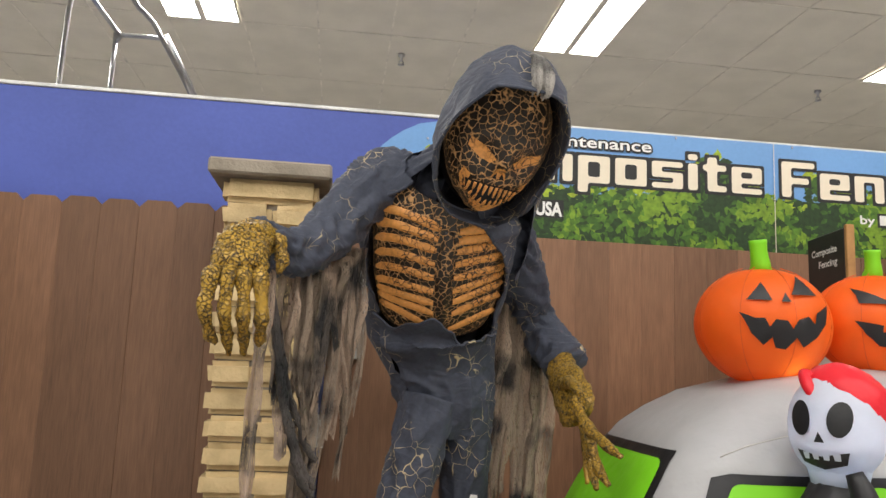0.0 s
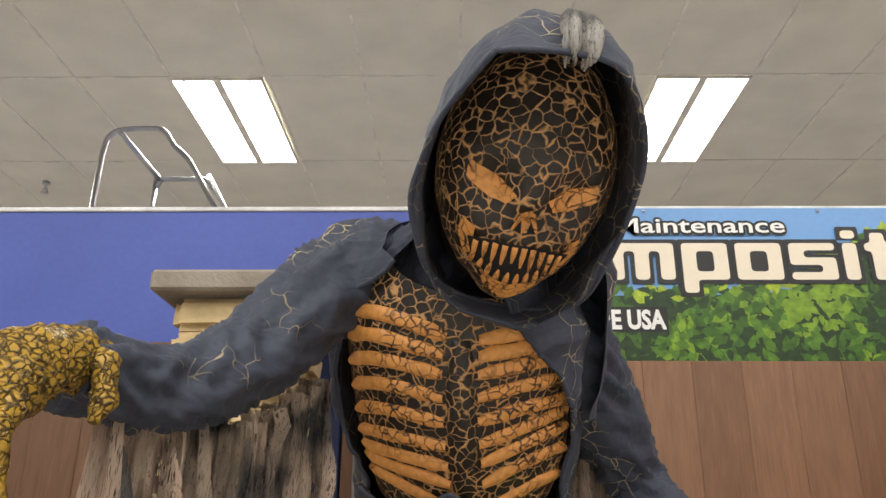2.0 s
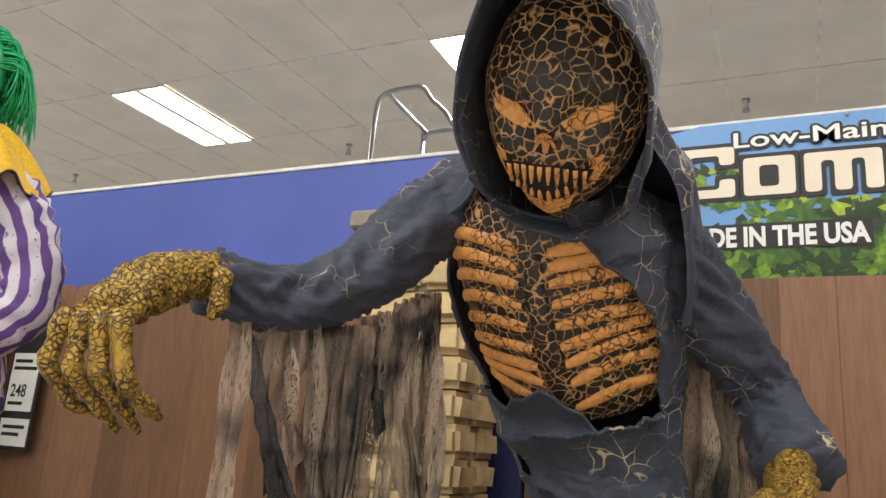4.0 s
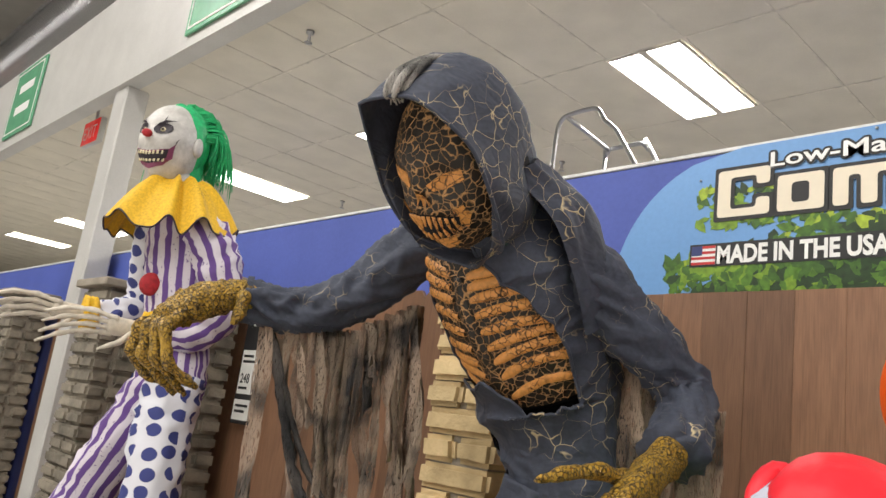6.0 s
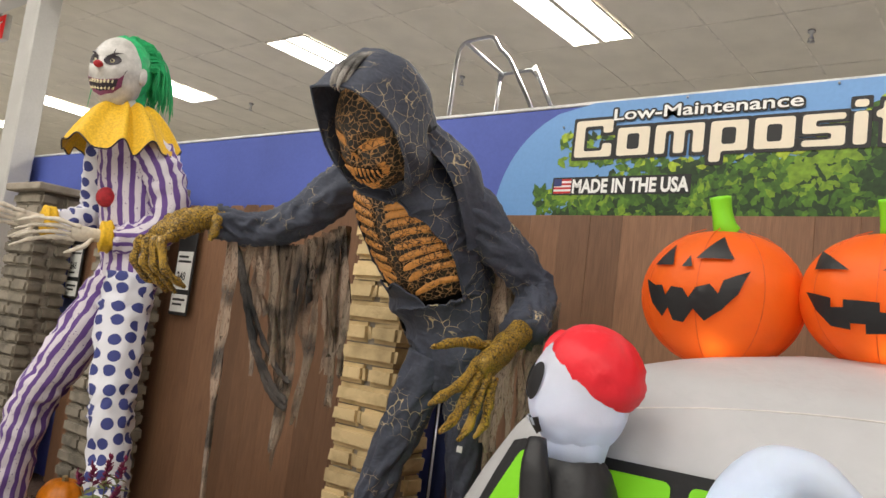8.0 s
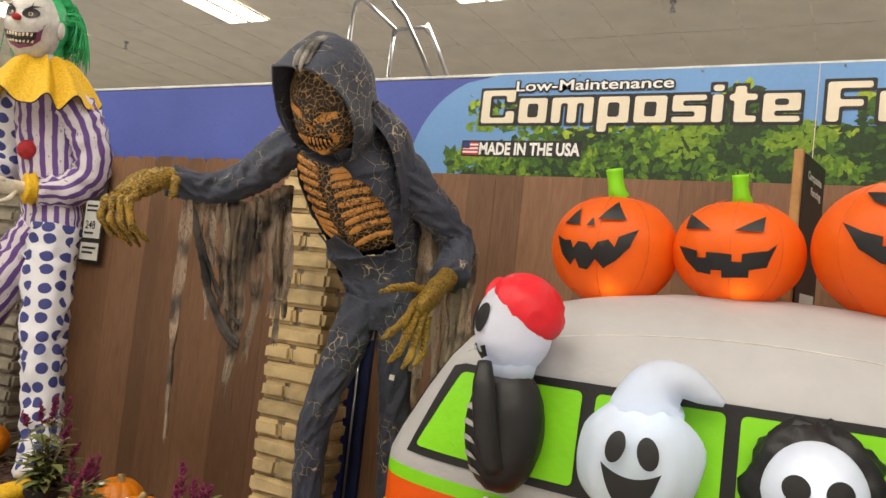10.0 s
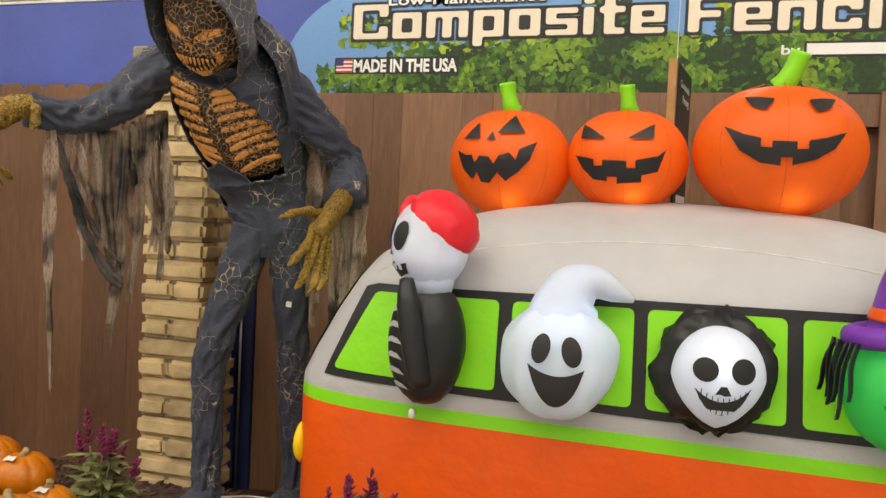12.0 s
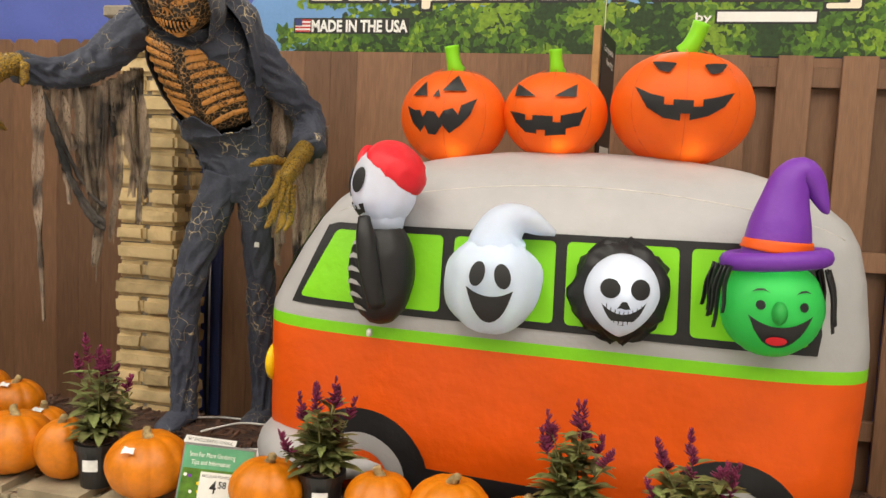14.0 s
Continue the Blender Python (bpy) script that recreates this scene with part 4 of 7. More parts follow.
    part("eye", filled(oval(0.035, 0.04, 0.026, 0.04, 0.25), put, 0.015), M["black_nylon"], body)
    part("mouth", filled(smile(0.15, 0.024, 0.112, -0.004, (-0.004, 0.0)), put, 0.012), M["black_nylon"], body)
    bulb((1.238, 1.80, 1.44), 0.8)
    # hooded skull
    r = thing("inflatable_hooded_skull", (2.03, 1.83, 1.035), "inflatable white skull in a ragged black hood, on the van side", "inflatable skull", "figures on the van side")
    part("hood", ball(bmesh.new(), (0, 0.03, 0.16), (0.155, 0.11, 0.16), 0, 36, 20, None, lambda th, ph: 1 + 0.20 * noise.noise(Vector((math.cos(th) * 2.5, math.sin(th) * 2.5, ph * 2.5))) + 0.07 * noise.noise(Vector((math.cos(th) * 7, math.sin(th) * 7, ph * 7)))), M["black_nylon"], r)
    bulb((2.035, 1.732, 1.235), 0.45)
    sc, sr = (0.005, -0.060, 0.160), (0.116, 0.085, 0.131)
    skull = part("skull", ball(bmesh.new(), sc, sr, 0, 32, 20, None, lambda th, ph: 1 - 0.22 * max(0, -math.cos(ph)) * abs(math.cos(th)) * math.sin(ph)), M["lit_nylon"], r)
    put = on_ball(sc, sr, 0.1, 0, 0.007)
    part("eye", filled(oval(-0.043, 0.03, 0.03, 0.03, -0.3), put, 0.014), M["black_nylon"], skull)
    part("eye", filled(oval(0.047, 0.03, 0.03, 0.032, 0.3), put, 0.014), M["black_nylon"], skull)
    part("nose", filled([(-0.02, -0.03), (-0.006, -0.028), (0.002, -0.032), (0.02, -0.03), (0.008, -0.008), (-0.006, -0.008)], put, 0.012), M["black_nylon"], skull)
    put2 = on_ball(sc, (sr[0] * 0.93, sr[1] * 1.05, sr[2] * 0.99), 0.1, 0, 0.010)
    part("mouth", filled(smile(0.135, 0.034, 0.070, 0.004, (0, -0.012)), put2, 0.010), M["black_nylon"], skull)
    put3 = on_ball(sc, (sr[0] * 0.93, sr[1] * 1.05, sr[2] * 0.99), 0.1, 0, 0.013)
    for i in range(6):
        a = -0.04 + 0.016 * i
        part("tooth", filled([(a * 0.85 - 0.0055, -0.068), (a * 0.85 + 0.0055, -0.068), (a * 0.85 + 0.0055, -0.080 + 2 * a * a), (a * 0.85 - 0.0055, -0.080 + 2 * a * a)], put3, 0.01), M["lit_nylon"], skull)
    for i in range(9):
        a = -0.052 + 0.013 * i
        z = -0.012 - 0.034 * (1 - (a / 0.0675) ** 2)
        part("stitch", filled([(a - 0.0012, z - 0.004), (a + 0.0012, z - 0.004), (a + 0.0012, z + 0.010), (a - 0.0012, z + 0.010)], put3, 0.008), M["black_nylon"], skull)
    # witch
    w = thing("inflatable_witch", (2.46, 1.83, 1.045), "inflatable green witch head in purple pointed hat on the van", "inflatable witch", "figures on the van side")
    fc, fr = (0.02, -0.03, 0.145), (0.15, 0.12, 0.15)
    face = part("face", ball(bmesh.new(), fc, fr, 0, 56, 34, None, puffy(6, 0.04)), M["green_nylon"], w)
    bulb((2.48, 1.77, 1.255), 0.8)
    put = on_ball(fc, fr, 0.05, 0, 0.008)
    part("nose", ball(bmesh.new(), (0.02, -0.155, 0.145), (0.022, 0.03, 0.034), 0, 16, 10), M["green_nylon"], face)
    for a in (-0.058, 0.062):
        part("eye", filled(oval(a, 0.02, 0.013, 0.014), put, 0.01), M["black_nylon"], face)
        sgn = 1 if a > 0 else -1
        part("brow", filled([(a - 0.024, 0.055), (a - 0.01, 0.066), (a + 0.008, 0.068), (a + 0.024, 0.058), (a + 0.008, 0.062), (a - 0.01, 0.060)], put, 0.01), M["black_nylon"], face)
    part("mouth", filled(smile(0.18, 0.034, 0.10, 0.004, (0.002, -0.008)), put, 0.012), M["black_nylon"], face)
    part("tongue", filled(oval(-0.005, -0.085, 0.03, 0.014), on_ball(fc, fr, 0.05, 0, 0.012), 0.01), M["red_nylon"], face)
    bm = bmesh.new()
    pts = [(0.02 + 0.135 * math.cos(t), -0.03 + 0.105 * math.sin(t), 0.292 + 0.014 * math.cos(t), 0.028) for t in (2 * math.pi * i / 20 for i in range(21))]
    hat = part("hat_brim", tube(bm, pts, 10, 1), M["purple_nylon"], w, "purple hat brim")
    bm = tube(bmesh.new(), [(0.02, -0.03, 0.28, 0.125, 0.10), (0.02, -0.03, 0.31, 0.112, 0.095), (0.025, -0.03, 0.40, 0.092, 0.085), (0.032, -0.03, 0.47, 0.072, 0.068), (0.045, -0.03, 0.53, 0.058, 0.055), (0.075, -0.03, 0.555, 0.045), (0.105, -0.03, 0.53, 0.036), (0.125, -0.03, 0.49, 0.027), (0.145, -0.03, 0.45, 0.015), (0.155, -0.03, 0.435, 0.004)], 28, 4)
    part("hat_crown", bm, M["purple_nylon"], w, "purple bent hat crown")
    part("hat_band", tube(bmesh.new(), [(0.02, -0.03, 0.313, 0.116, 0.099), (0.022, -0.03, 0.33, 0.113, 0.097), (0.023, -0.03, 0.35, 0.108, 0.094)], 28, 2), M["orange_nylon"], w, "orange hat band")
    rg = random.Random(2)
    for side, x in ((-1, -0.13), (1, 0.15)):
        bm = bmesh.new()
        for i in range(8):
            a = x + side * rg.uniform(-0.015, 0.022)
            y = -0.06 + rg.uniform(-0.05, 0.05)
            zt = 0.27 + rg.uniform(-0.01, 0.01)
            l = rg.uniform(0.12, 0.19)
            e = side * rg.uniform(0.0, 0.03)
            tube(bm, [(a, y, zt, 0.010, 0.002), (a + e * 0.5 + side * 0.008, y - 0.005, zt - l * 0.4, 0.011, 0.002), (a + e, y - 0.004, zt - l * 0.8, 0.010, 0.002), (a + e * 1.2, y, zt - l, 0.009, 0.002)], 6, 3)
        part("hair", bm, M["black_nylon"], w, "black ribbon hair")


riders()

# ---- the hooded ghoul ----


def plane_frame(fwd, up=(0, 0, 1)):
    f = Vector(fwd).normalized()
    s = f.cross(Vector(up)).normalized()
    return s, s.cross(f).normalized(), f


def finger(bm, pts, r0, mi):
    """A bony finger: thicker at each joint."""
    out = []
    for i, p in enumerate(pts):
        k = r0 * (1 - 0.13 * i)
        out.append((*p, k * 1.2))
        if i + 1 < len(pts):
            q = [(a + b) / 2 for a, b in zip(p, pts[i + 1])]
            out.append((*q, k * 0.82))
    out[-1] = (*pts[-1], r0 * 0.3)
    return tube(bm, out, 9, 3, mi, wrinkle=0.003, freq=70)


def strip(bm, top, length, width, mi, rg, sway=(0, 0), lean=0.0):
    """A hanging torn strip, folded a little, with a ragged end."""
    uvl = bm.loops.layers.uv.verify()
    n, m, rows = max(8, int(length / 0.035)), 5, []
    ph, yaw = rg.uniform(0, 6), rg.uniform(-0.7, 0.7)
    for i in range(n + 1):
        t = i / n
        w = width * (1.15 - 0.75 * t ** 1.3) * (1 + 0.7 * noise.noise(Vector((ph, t * 7, 0))))
        cx = top[0] + sway[0] * t + 0.02 * math.sin(ph + t * 5) * t
        cy = top[1] + sway[1] * t + 0.02 * math.cos(ph * 2 + t * 4) * t
        row = []
        for j in range(m + 1):
            u = j / m - 0.5
            fold = 0.014 * math.sin(ph + j * 2.1 + t * 5)
            a = yaw + 0.5 * noise.noise(Vector((ph, t * 3, 5)))
            z = top[2] - length * t - (rg.uniform(0, 0.05) if i == n else 0)
            row.append(bm.verts.new((cx + u * w * math.cos(a) - fold * math.sin(a), cy + u * w * math.sin(a) + fold * math.cos(a), z)))
        rows.append(row)
    for i in range(n):
        for j in range(m):
            bm.faces.new((rows[i][j], rows[i + 1][j], rows[i + 1][j + 1], rows[i][j + 1])).material_index = mi


def ghoul():
    CLOTH, EMBER, PLAIN, SKIN, BLACK, RAGD, RAGP = range(7)
    bm = bmesh.new()
    S = Vector((0.955, 0.295, 0))
    # legs
    L = dict(folds=(1.5, 7.5, 0.012, 0.9, 2.0))
    tube(bm, [(0.30, 2.45, 1.50, 0.09), (0.25, 2.42, 1.30, 0.080), (0.185, 2.385, 1.05, 0.066), (0.155, 2.39, 0.92, 0.064), (0.15, 2.405, 0.66, 0.058), (0.15, 2.40, 0.47, 0.058), (0.15, 2.39, 0.40, 0.064)], 56, 22, CLOTH, S, **L)
    tube(bm, [(0.42, 2.50, 1.50, 0.09), (0.43, 2.53, 1.30, 0.078), (0.43, 2.57, 1.05, 0.062), (0.425, 2.59, 0.9, 0.060), (0.42, 2.63, 0.64, 0.054), (0.42, 2.65, 0.47, 0.054), (0.42, 2.65, 0.36, 0.06)], 56, 22, CLOTH, S, **L)
    for x, y, z in ((0.15, 2.36, 0.41), (0.42, 2.61, 0.37)):
        tube(bm, [(x, y + 0.08, z, 0.05, 0.045), (x, y, z, 0.06, 0.04), (x + 0.01, y - 0.10, z - 0.01, 0.055, 0.03), (x + 0.015, y - 0.15, z - 0.015, 0.03, 0.015)], 14, 3, CLOTH, (1, 0, 0), wrinkle=0.006, freq=20)
    # arms
    A = dict(folds=(1.2, 13.0, 0.014, 2.0, 4.0))
    tube(bm, [(0.29, 2.20, 2.09, 0.085), (0.20, 2.225, 2.125, 0.09), (0.11, 2.20, 2.13, 0.09), (0.035, 2.135, 2.05, 0.080), (-0.045, 2.05, 1.932, 0.068), (-0.12, 1.94, 1.865, 0.056), (-0.185, 1.83, 1.868, 0.053), (-0.20, 1.80, 1.872, 0.056)], 52, 22, CLOTH, None, **A)
    tube(bm, [(0.36, 2.22, 2.07, 0.08), (0.43, 2.27, 2.05, 0.08), (0.49, 2.31, 2.02, 0.085), (0.575, 2.42, 1.90, 0.076), (0.643, 2.53, 1.79, 0.066), (0.675, 2.50, 1.72, 0.066), (0.70, 2.43, 1.665, 0.068), (0.712, 2.385, 1.63, 0.074)], 52, 22, CLOTH, None, **A)
    # torso: an axis from the hips up to the neck, bowed forward; th = 0 is the front
    axis = [(0.365, 2.48, 1.38, 0.045, 0.035), (0.36, 2.485, 1.48, 0.118, 0.085), (0.335, 2.495, 1.60, 0.145, 0.115), (0.30, 2.46, 1.745, 0.163, 0.138), (0.30, 2.363, 1.859, 0.192, 0.158), (0.29, 2.29, 1.945, 0.198, 0.160), (0.29, 2.20, 2.055, 0.196, 0.150), (0.305, 2.11, 2.135, 0.12, 0.10)]
    fine_axis = smooth_path(axis, 20)

    def torso(v, th, off=0.0):
        """A place on the body: v counts the axis points from the hips, th goes round from the front to the figure's left."""
        q = min(max(v * 20, 0), len(fine_axis) - 1.001)
        i = int(q)
        lo, hi = fine_axis[i], fine_axis[i + 1]
        cur = lo + (hi - lo) * (q - i)
        tan = Vector((hi - lo)[:3]).normalized()
        side = (Vector((1, 0, 0)) - tan * tan.x).normalized()
        front = side.cross(tan)
        if front.y > 0:
            front = -front
        d = side * math.sin(th) * cur[3] + front * math.cos(th) * cur[4]
        return Vector(cur[:3]) + d + d.normalized() * off

    def steps_of(table, x):
        for (xa, ya), (xb, yb) in zip(table, table[1:]):
            if x <= xb:
                k = max(0.0, (x - xa) / (xb - xa))
                k = k * k * (3 - 2 * k)
                return ya + (yb - ya) * k
        return table[-1][1]
    near_edge = [(2.9, 50), (3.3, 58), (4.0, 62), (4.8, 60), (5.4, 50), (6.1, 34), (7.0, 22)]
    far_edge = [(2.9, 52), (3.4, 60), (4.0, 66), (5.0, 74), (6.0, 74), (7.0, 60)]
    low_edge = [(-66, 3.55), (-48, 3.38), (-24, 3.78), (-8, 3.98), (6, 3.72), (24, 2.90), (42, 2.66), (60, 3.20)]

    def cloth_off(v, th):
        c, d = math.cos(th), math.sin(th)
        w1 = noise.noise(Vector((c * 1.6 + 4, d * 1.6, v * 1.1 + th * 0.25)))
        w2 = noise.noise(Vector((c * 3.1, d * 3.1 + 9, v * 2.2)))
        pouch = 0.020 * math.exp(-((v - 2.9) / 0.55) ** 2)
        return 0.022 + pouch + 0.034 * (0.28 - abs(w1)) + 0.013 * (0.25 - abs(w2))

    def sheet(cols, rows, at, mi):
        grid = [[bm.verts.new(at(i / cols, j / rows)) for j in range(rows + 1)] for i in range(cols + 1)]
        for i in range(cols):
            for j in range(rows):
                bm.faces.new((grid[i][j], grid[i + 1][j], grid[i + 1][j + 1], grid[i][j + 1])).material_index = mi
        return grid

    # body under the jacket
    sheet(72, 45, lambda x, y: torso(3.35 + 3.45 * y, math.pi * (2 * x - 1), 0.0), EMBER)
    sheet(48, 12, lambda x, y: torso(2.2 + 1.16 * y, math.pi * (2 * x - 1), -0.03 * (1 - y)), BLACK)

    # jacket: sides and back, then the front below the opening
    def wrap(x, y):
        v = 7.0 * y
        r, l = radians(steps_of(near_edge, v)), radians(steps_of(far_edge, v))
        th = r + (2 * math.pi - l - r) * x
        return torso(v, th, cloth_off(v, th))
    back = sheet(96, 120, wrap, CLOTH)

    def apron(x, y):
        deg = -66 + 126 * x
        v = steps_of(low_edge, deg) * y
        r, l = steps_of(near_edge, v), steps_of(far_edge, v)
        th = radians(-l + (r + l) * x)
        return torso(v, th, max(0.017, cloth_off(v, th)) + 0.008 * y ** 6)
    front = sheet(64, 60, apron, CLOTH)
    hem = [(*back[0][j].co, 0.0045) for j in range(56, 121)][::-1] + [(*front[i][60].co, 0.0045) for i in range(64, -1, -1)] + [(*back[96][j].co, 0.0045) for j in range(60, 121)]
    tube(bm, hem, 6, 1, CLOTH)
    # ribs in two rows beside the breastbone
    for i in range(9):
        v0 = 6.3 - i * 0.30
        for sg in (-1, 1):
            pts = []
            for j in range(9):
                t = j / 8
                th = sg * radians(8 + 62 * t)
                v = v0 - 0.05 + 0.10 * math.sin(math.pi * t) - 0.16 * t * t - (0.16 * (1 - t) ** 2 * (i - 4) / 3 if i > 4 else 0)
                p = torso(v, th, 0.001 + 0.0015 * noise.noise(Vector((i * 3.1, sg, t * 6))))
                wide = (0.0128 if 0 < j < 8 else 0.008) * (1 + 0.22 * noise.noise(Vector((i, sg * 4, t * 5))))
                pts.append((*p, wide, 0.0065))
            # flat bands: their broad side lies on the body
            path, last = smooth_path(pts, 3), None
            mid = torso(v0, 0, -0.16)
            for q in path:
                c = Vector(q[:3])
                up = (torso(v0 + 0.3, 0) - torso(v0 - 0.3, 0)).normalized()
                out = (c - mid).normalized()
                ring = [bm.verts.new(c + up * math.cos(a) * q[3] + out * math.sin(a) * q[4]) for a in (2 * math.pi * k / 10 for k in range(10))]
                if last:
                    for k in range(10):
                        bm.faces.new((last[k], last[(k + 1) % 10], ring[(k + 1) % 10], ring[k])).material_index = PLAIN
                last = ring
    tube(bm, [(*torso(6.2, 0, -0.006), 0.018, 0.012), (*torso(5.4, 0, -0.004), 0.022, 0.013), (*torso(4.6, 0, -0.004), 0.024, 0.013), (*torso(3.7, 0, -0.006), 0.018, 0.012)], 12, 6, EMBER, (1, 0, 0), wrinkle=0.004, freq=40)
    # head
    rg = random.Random(21)
    hf, hu = Vector((0.013, -0.788, -0.615)).normalized(), Vector((0.208, -0.599, 0.773))
    hs = hf.cross(hu).normalized()
    hu = hs.cross(hf).normalized()
    hrot = Matrix((hs, -hf, hu)).transposed()
    hc, hr = Vector((0.387, 1.953, 2.209)), (0.138, 0.156, 0.194)

    def skull(th, ph):
        x, y, z = math.sin(ph) * math.cos(th), math.sin(ph) * math.sin(th), math.cos(ph)
        k = 1.0
        if y < 0.2:
            k -= 0.10 * max(0, -z) * abs(x)
            for ex in (-0.42, 0.42):
                k -= 0.15 * math.exp(-((x - ex) ** 2 + (z - 0.0) ** 2) / 0.035)
            k -= 0.10 * math.exp(-(x ** 2 / 0.012 + (z + 0.22) ** 2 / 0.012))
            k += 0.07 * math.exp(-(x ** 2 / 0.5 + (z - 0.24) ** 2 / 0.012))
            k += 0.05 * math.exp(-((abs(x) - 0.5) ** 2 + (z + 0.28) ** 2) / 0.03)
            k += 0.07 * math.exp(-(x ** 2 / 0.14 + (z + 0.62) ** 2 / 0.04))
            k += 0.07 * math.exp(-(x ** 2 / 0.07 + (z + 0.92) ** 2 / 0.03))
            k += 0.09 * math.exp(-(x ** 2 / 0.008 + (z + 0.04) ** 2 / 0.02))
        return k + 0.018 * noise.noise(Vector((x * 5, y * 5, z * 5)))
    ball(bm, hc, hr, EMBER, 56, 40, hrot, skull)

    def on_face(a, b, off=0.003):
        x, z = a / 0.112, b / 0.165
        y = -math.sqrt(max(0.0, 1 - x * x - z * z))
        ph, th = math.acos(max(-1, min(1, z))), math.atan2(y, x)
        return hc + hrot @ (Vector((hr[0] * x, hr[1] * y, hr[2] * z)) * (skull(th, ph) + off / 0.13))
    for sg in (-1, 1):
        filled([(sg * 0.018, -0.004), (sg * 0.045, 0.012), (sg * 0.075, 0.022), (sg * 0.078, 0.0), (sg * 0.05, -0.018), (sg * 0.028, -0.018)], on_face, 0.008, PLAIN, bm)
        filled([(sg * 0.052, -0.052), (sg * 0.068, -0.046), (sg * 0.072, -0.07), (sg * 0.058, -0.10), (sg * 0.052, -0.09)], on_face, 0.008, PLAIN, bm)
    filled([(-0.016, -0.046), (-0.008, -0.022), (0, -0.014), (0.008, -0.022), (0.016, -0.046), (0, -0.05)], on_face, 0.006, PLAIN, bm)
    for sg in (-1, 1):
        filled([(sg * 0.003, -0.050), (sg * 0.006, -0.034), (sg * 0.013, -0.046)], lambda a, b: on_face(a, b, 0.005), 0.005, BLACK, bm)
    filled([(-0.034, -0.108), (0, -0.112), (0.034, -0.108), (0.026, -0.132), (0, -0.138), (-0.026, -0.132)], on_face, 0.006, PLAIN, bm)
    filled([(-0.058, -0.066), (-0.03, -0.062), (0, -0.061), (0.03, -0.062), (0.058, -0.066), (0.048, -0.095), (0.03, -0.105), (0, -0.108), (-0.03, -0.105), (-0.048, -0.095)], lambda a, b: on_face(a, b, 0.005), 0.006, BLACK, bm)
    for i in range(10):
        a = -0.0475 + 0.01055 * i
        up_len = 0.017 + 0.008 * rg.random()
        for z, d in ((-0.064 - 2.0 * a * a, -up_len), (-0.106 + 4.0 * a * a, 0.012 + 0.006 * rg.random())):
            p, q = on_face(a, z, 0.005), on_face(a * 0.97, z + d, 0.007)
            tube(bm, [(*p, 0.0046), (*p.lerp(q, 0.5), 0.0040), (*q, 0.0016)], 6, 2, PLAIN)
    # hood: an overhanging rim with two corners, lofted back over the head to the nape (side, forward, up)
    rim = [(0.096, 0.180, 0.180), (0.060, 0.186, 0.190), (0.0, 0.188, 0.198), (-0.064, 0.182, 0.190), (-0.112, 0.158, 0.140), (-0.144, 0.127, 0.070), (-0.150, 0.105, -0.018), (-0.144, 0.084, -0.10), (-0.128, 0.062, -0.169), (-0.085, 0.036, -0.205), (-0.02, 0.022, -0.218), (0.06, 0.040, -0.205), (0.115, 0.080, -0.165), (0.145, 0.094, -0.11), (0.165, 0.100, -0.05), (0.160, 0.112, 0.01), (0.148, 0.128, 0.07), (0.122, 0.155, 0.13)]
    loop = smooth_path(rim + rim[:1], 6)[:-1]
    shells = [(0.085, 0.148, 0.224, -0.232, 0.02), (0.015, 0.152, 0.238, -0.238, 0.0), (-0.05, 0.146, 0.222, -0.245, 0.0), (-0.105, 0.126, 0.170, -0.245, -0.01), (-0.145, 0.098, 0.095, -0.235, -0.02), (-0.165, 0.050, 0.01, -0.19, -0.05)]
    rings = []
    for p in loop:
        t = math.atan2(p[2] * 0.8, p[0])
        c, d = math.cos(t), math.sin(t)
        col = [tuple(p)]
        for f, w, top, low, mid in shells:
            high = (top - mid) if d > 0 else (mid - low)
            k = f + (0.045 * max(0, d) ** 2 if f > 0.05 else 0)
            col.append((math.copysign(abs(c) ** 0.85, c) * w, k, mid + d * high))
        line = smooth_path(col, 5)
        ring = []
        for i, q in enumerate(line):
            u = i / (len(line) - 1)
            w1 = noise.noise(Vector((c * 1.4 + 7, d * 1.4, u * 2.0)))
            w2 = noise.noise(Vector((c * 2.9, d * 2.9 + 2, u * 4.2)))
            grow = min(1, u * 5) * (0.034 * (0.25 - abs(w1)) + 0.012 * (0.25 - abs(w2)))
            grow -= 0.020 * math.exp(-((t - 1.45) / 0.22) ** 2 - ((u - 0.16) / 0.10) ** 2)
            o = Vector((q[0], q[1] * 0.4, q[2])).normalized() * grow
            ring.append(bm.verts.new(hc + hs * (q[0] + o.x) + hf * (q[1] + o.y) + hu * (q[2] + o.z)))
        rings.append(ring)
    n = len(rings)
    for a in range(n):
        b = (a + 1) % n
        for i in range(len(rings[0]) - 1):
            bm.faces.new((rings[a][i], rings[b][i], rings[b][i + 1], rings[a][i + 1])).material_index = CLOTH
    bm.faces.new([r[-1] for r in rings]).material_index = CLOTH
    tube(bm, [(*r[0].co, 0.0045) for r in rings] + [(*rings[0][0].co, 0.0045)], 6, 1, CLOTH)
    # black ball added behind the face, its colour standing in for the hood's shade
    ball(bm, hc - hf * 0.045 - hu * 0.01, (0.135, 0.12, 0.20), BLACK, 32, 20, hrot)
    # yoke of the hood over the shoulders, open in front
    yoke = smooth_path([(0.385, 2.03, 2.20, 0.125, 0.12, 70), (0.36, 2.11, 2.175, 0.165, 0.13, 66), (0.335, 2.18, 2.125, 0.225, 0.155, 64), (0.312, 2.245, 2.045, 0.246, 0.174, 66), (0.302, 2.295, 1.96, 0.246, 0.182, 70), (0.297, 2.33, 1.90, 0.235, 0.178, 74)], 8)

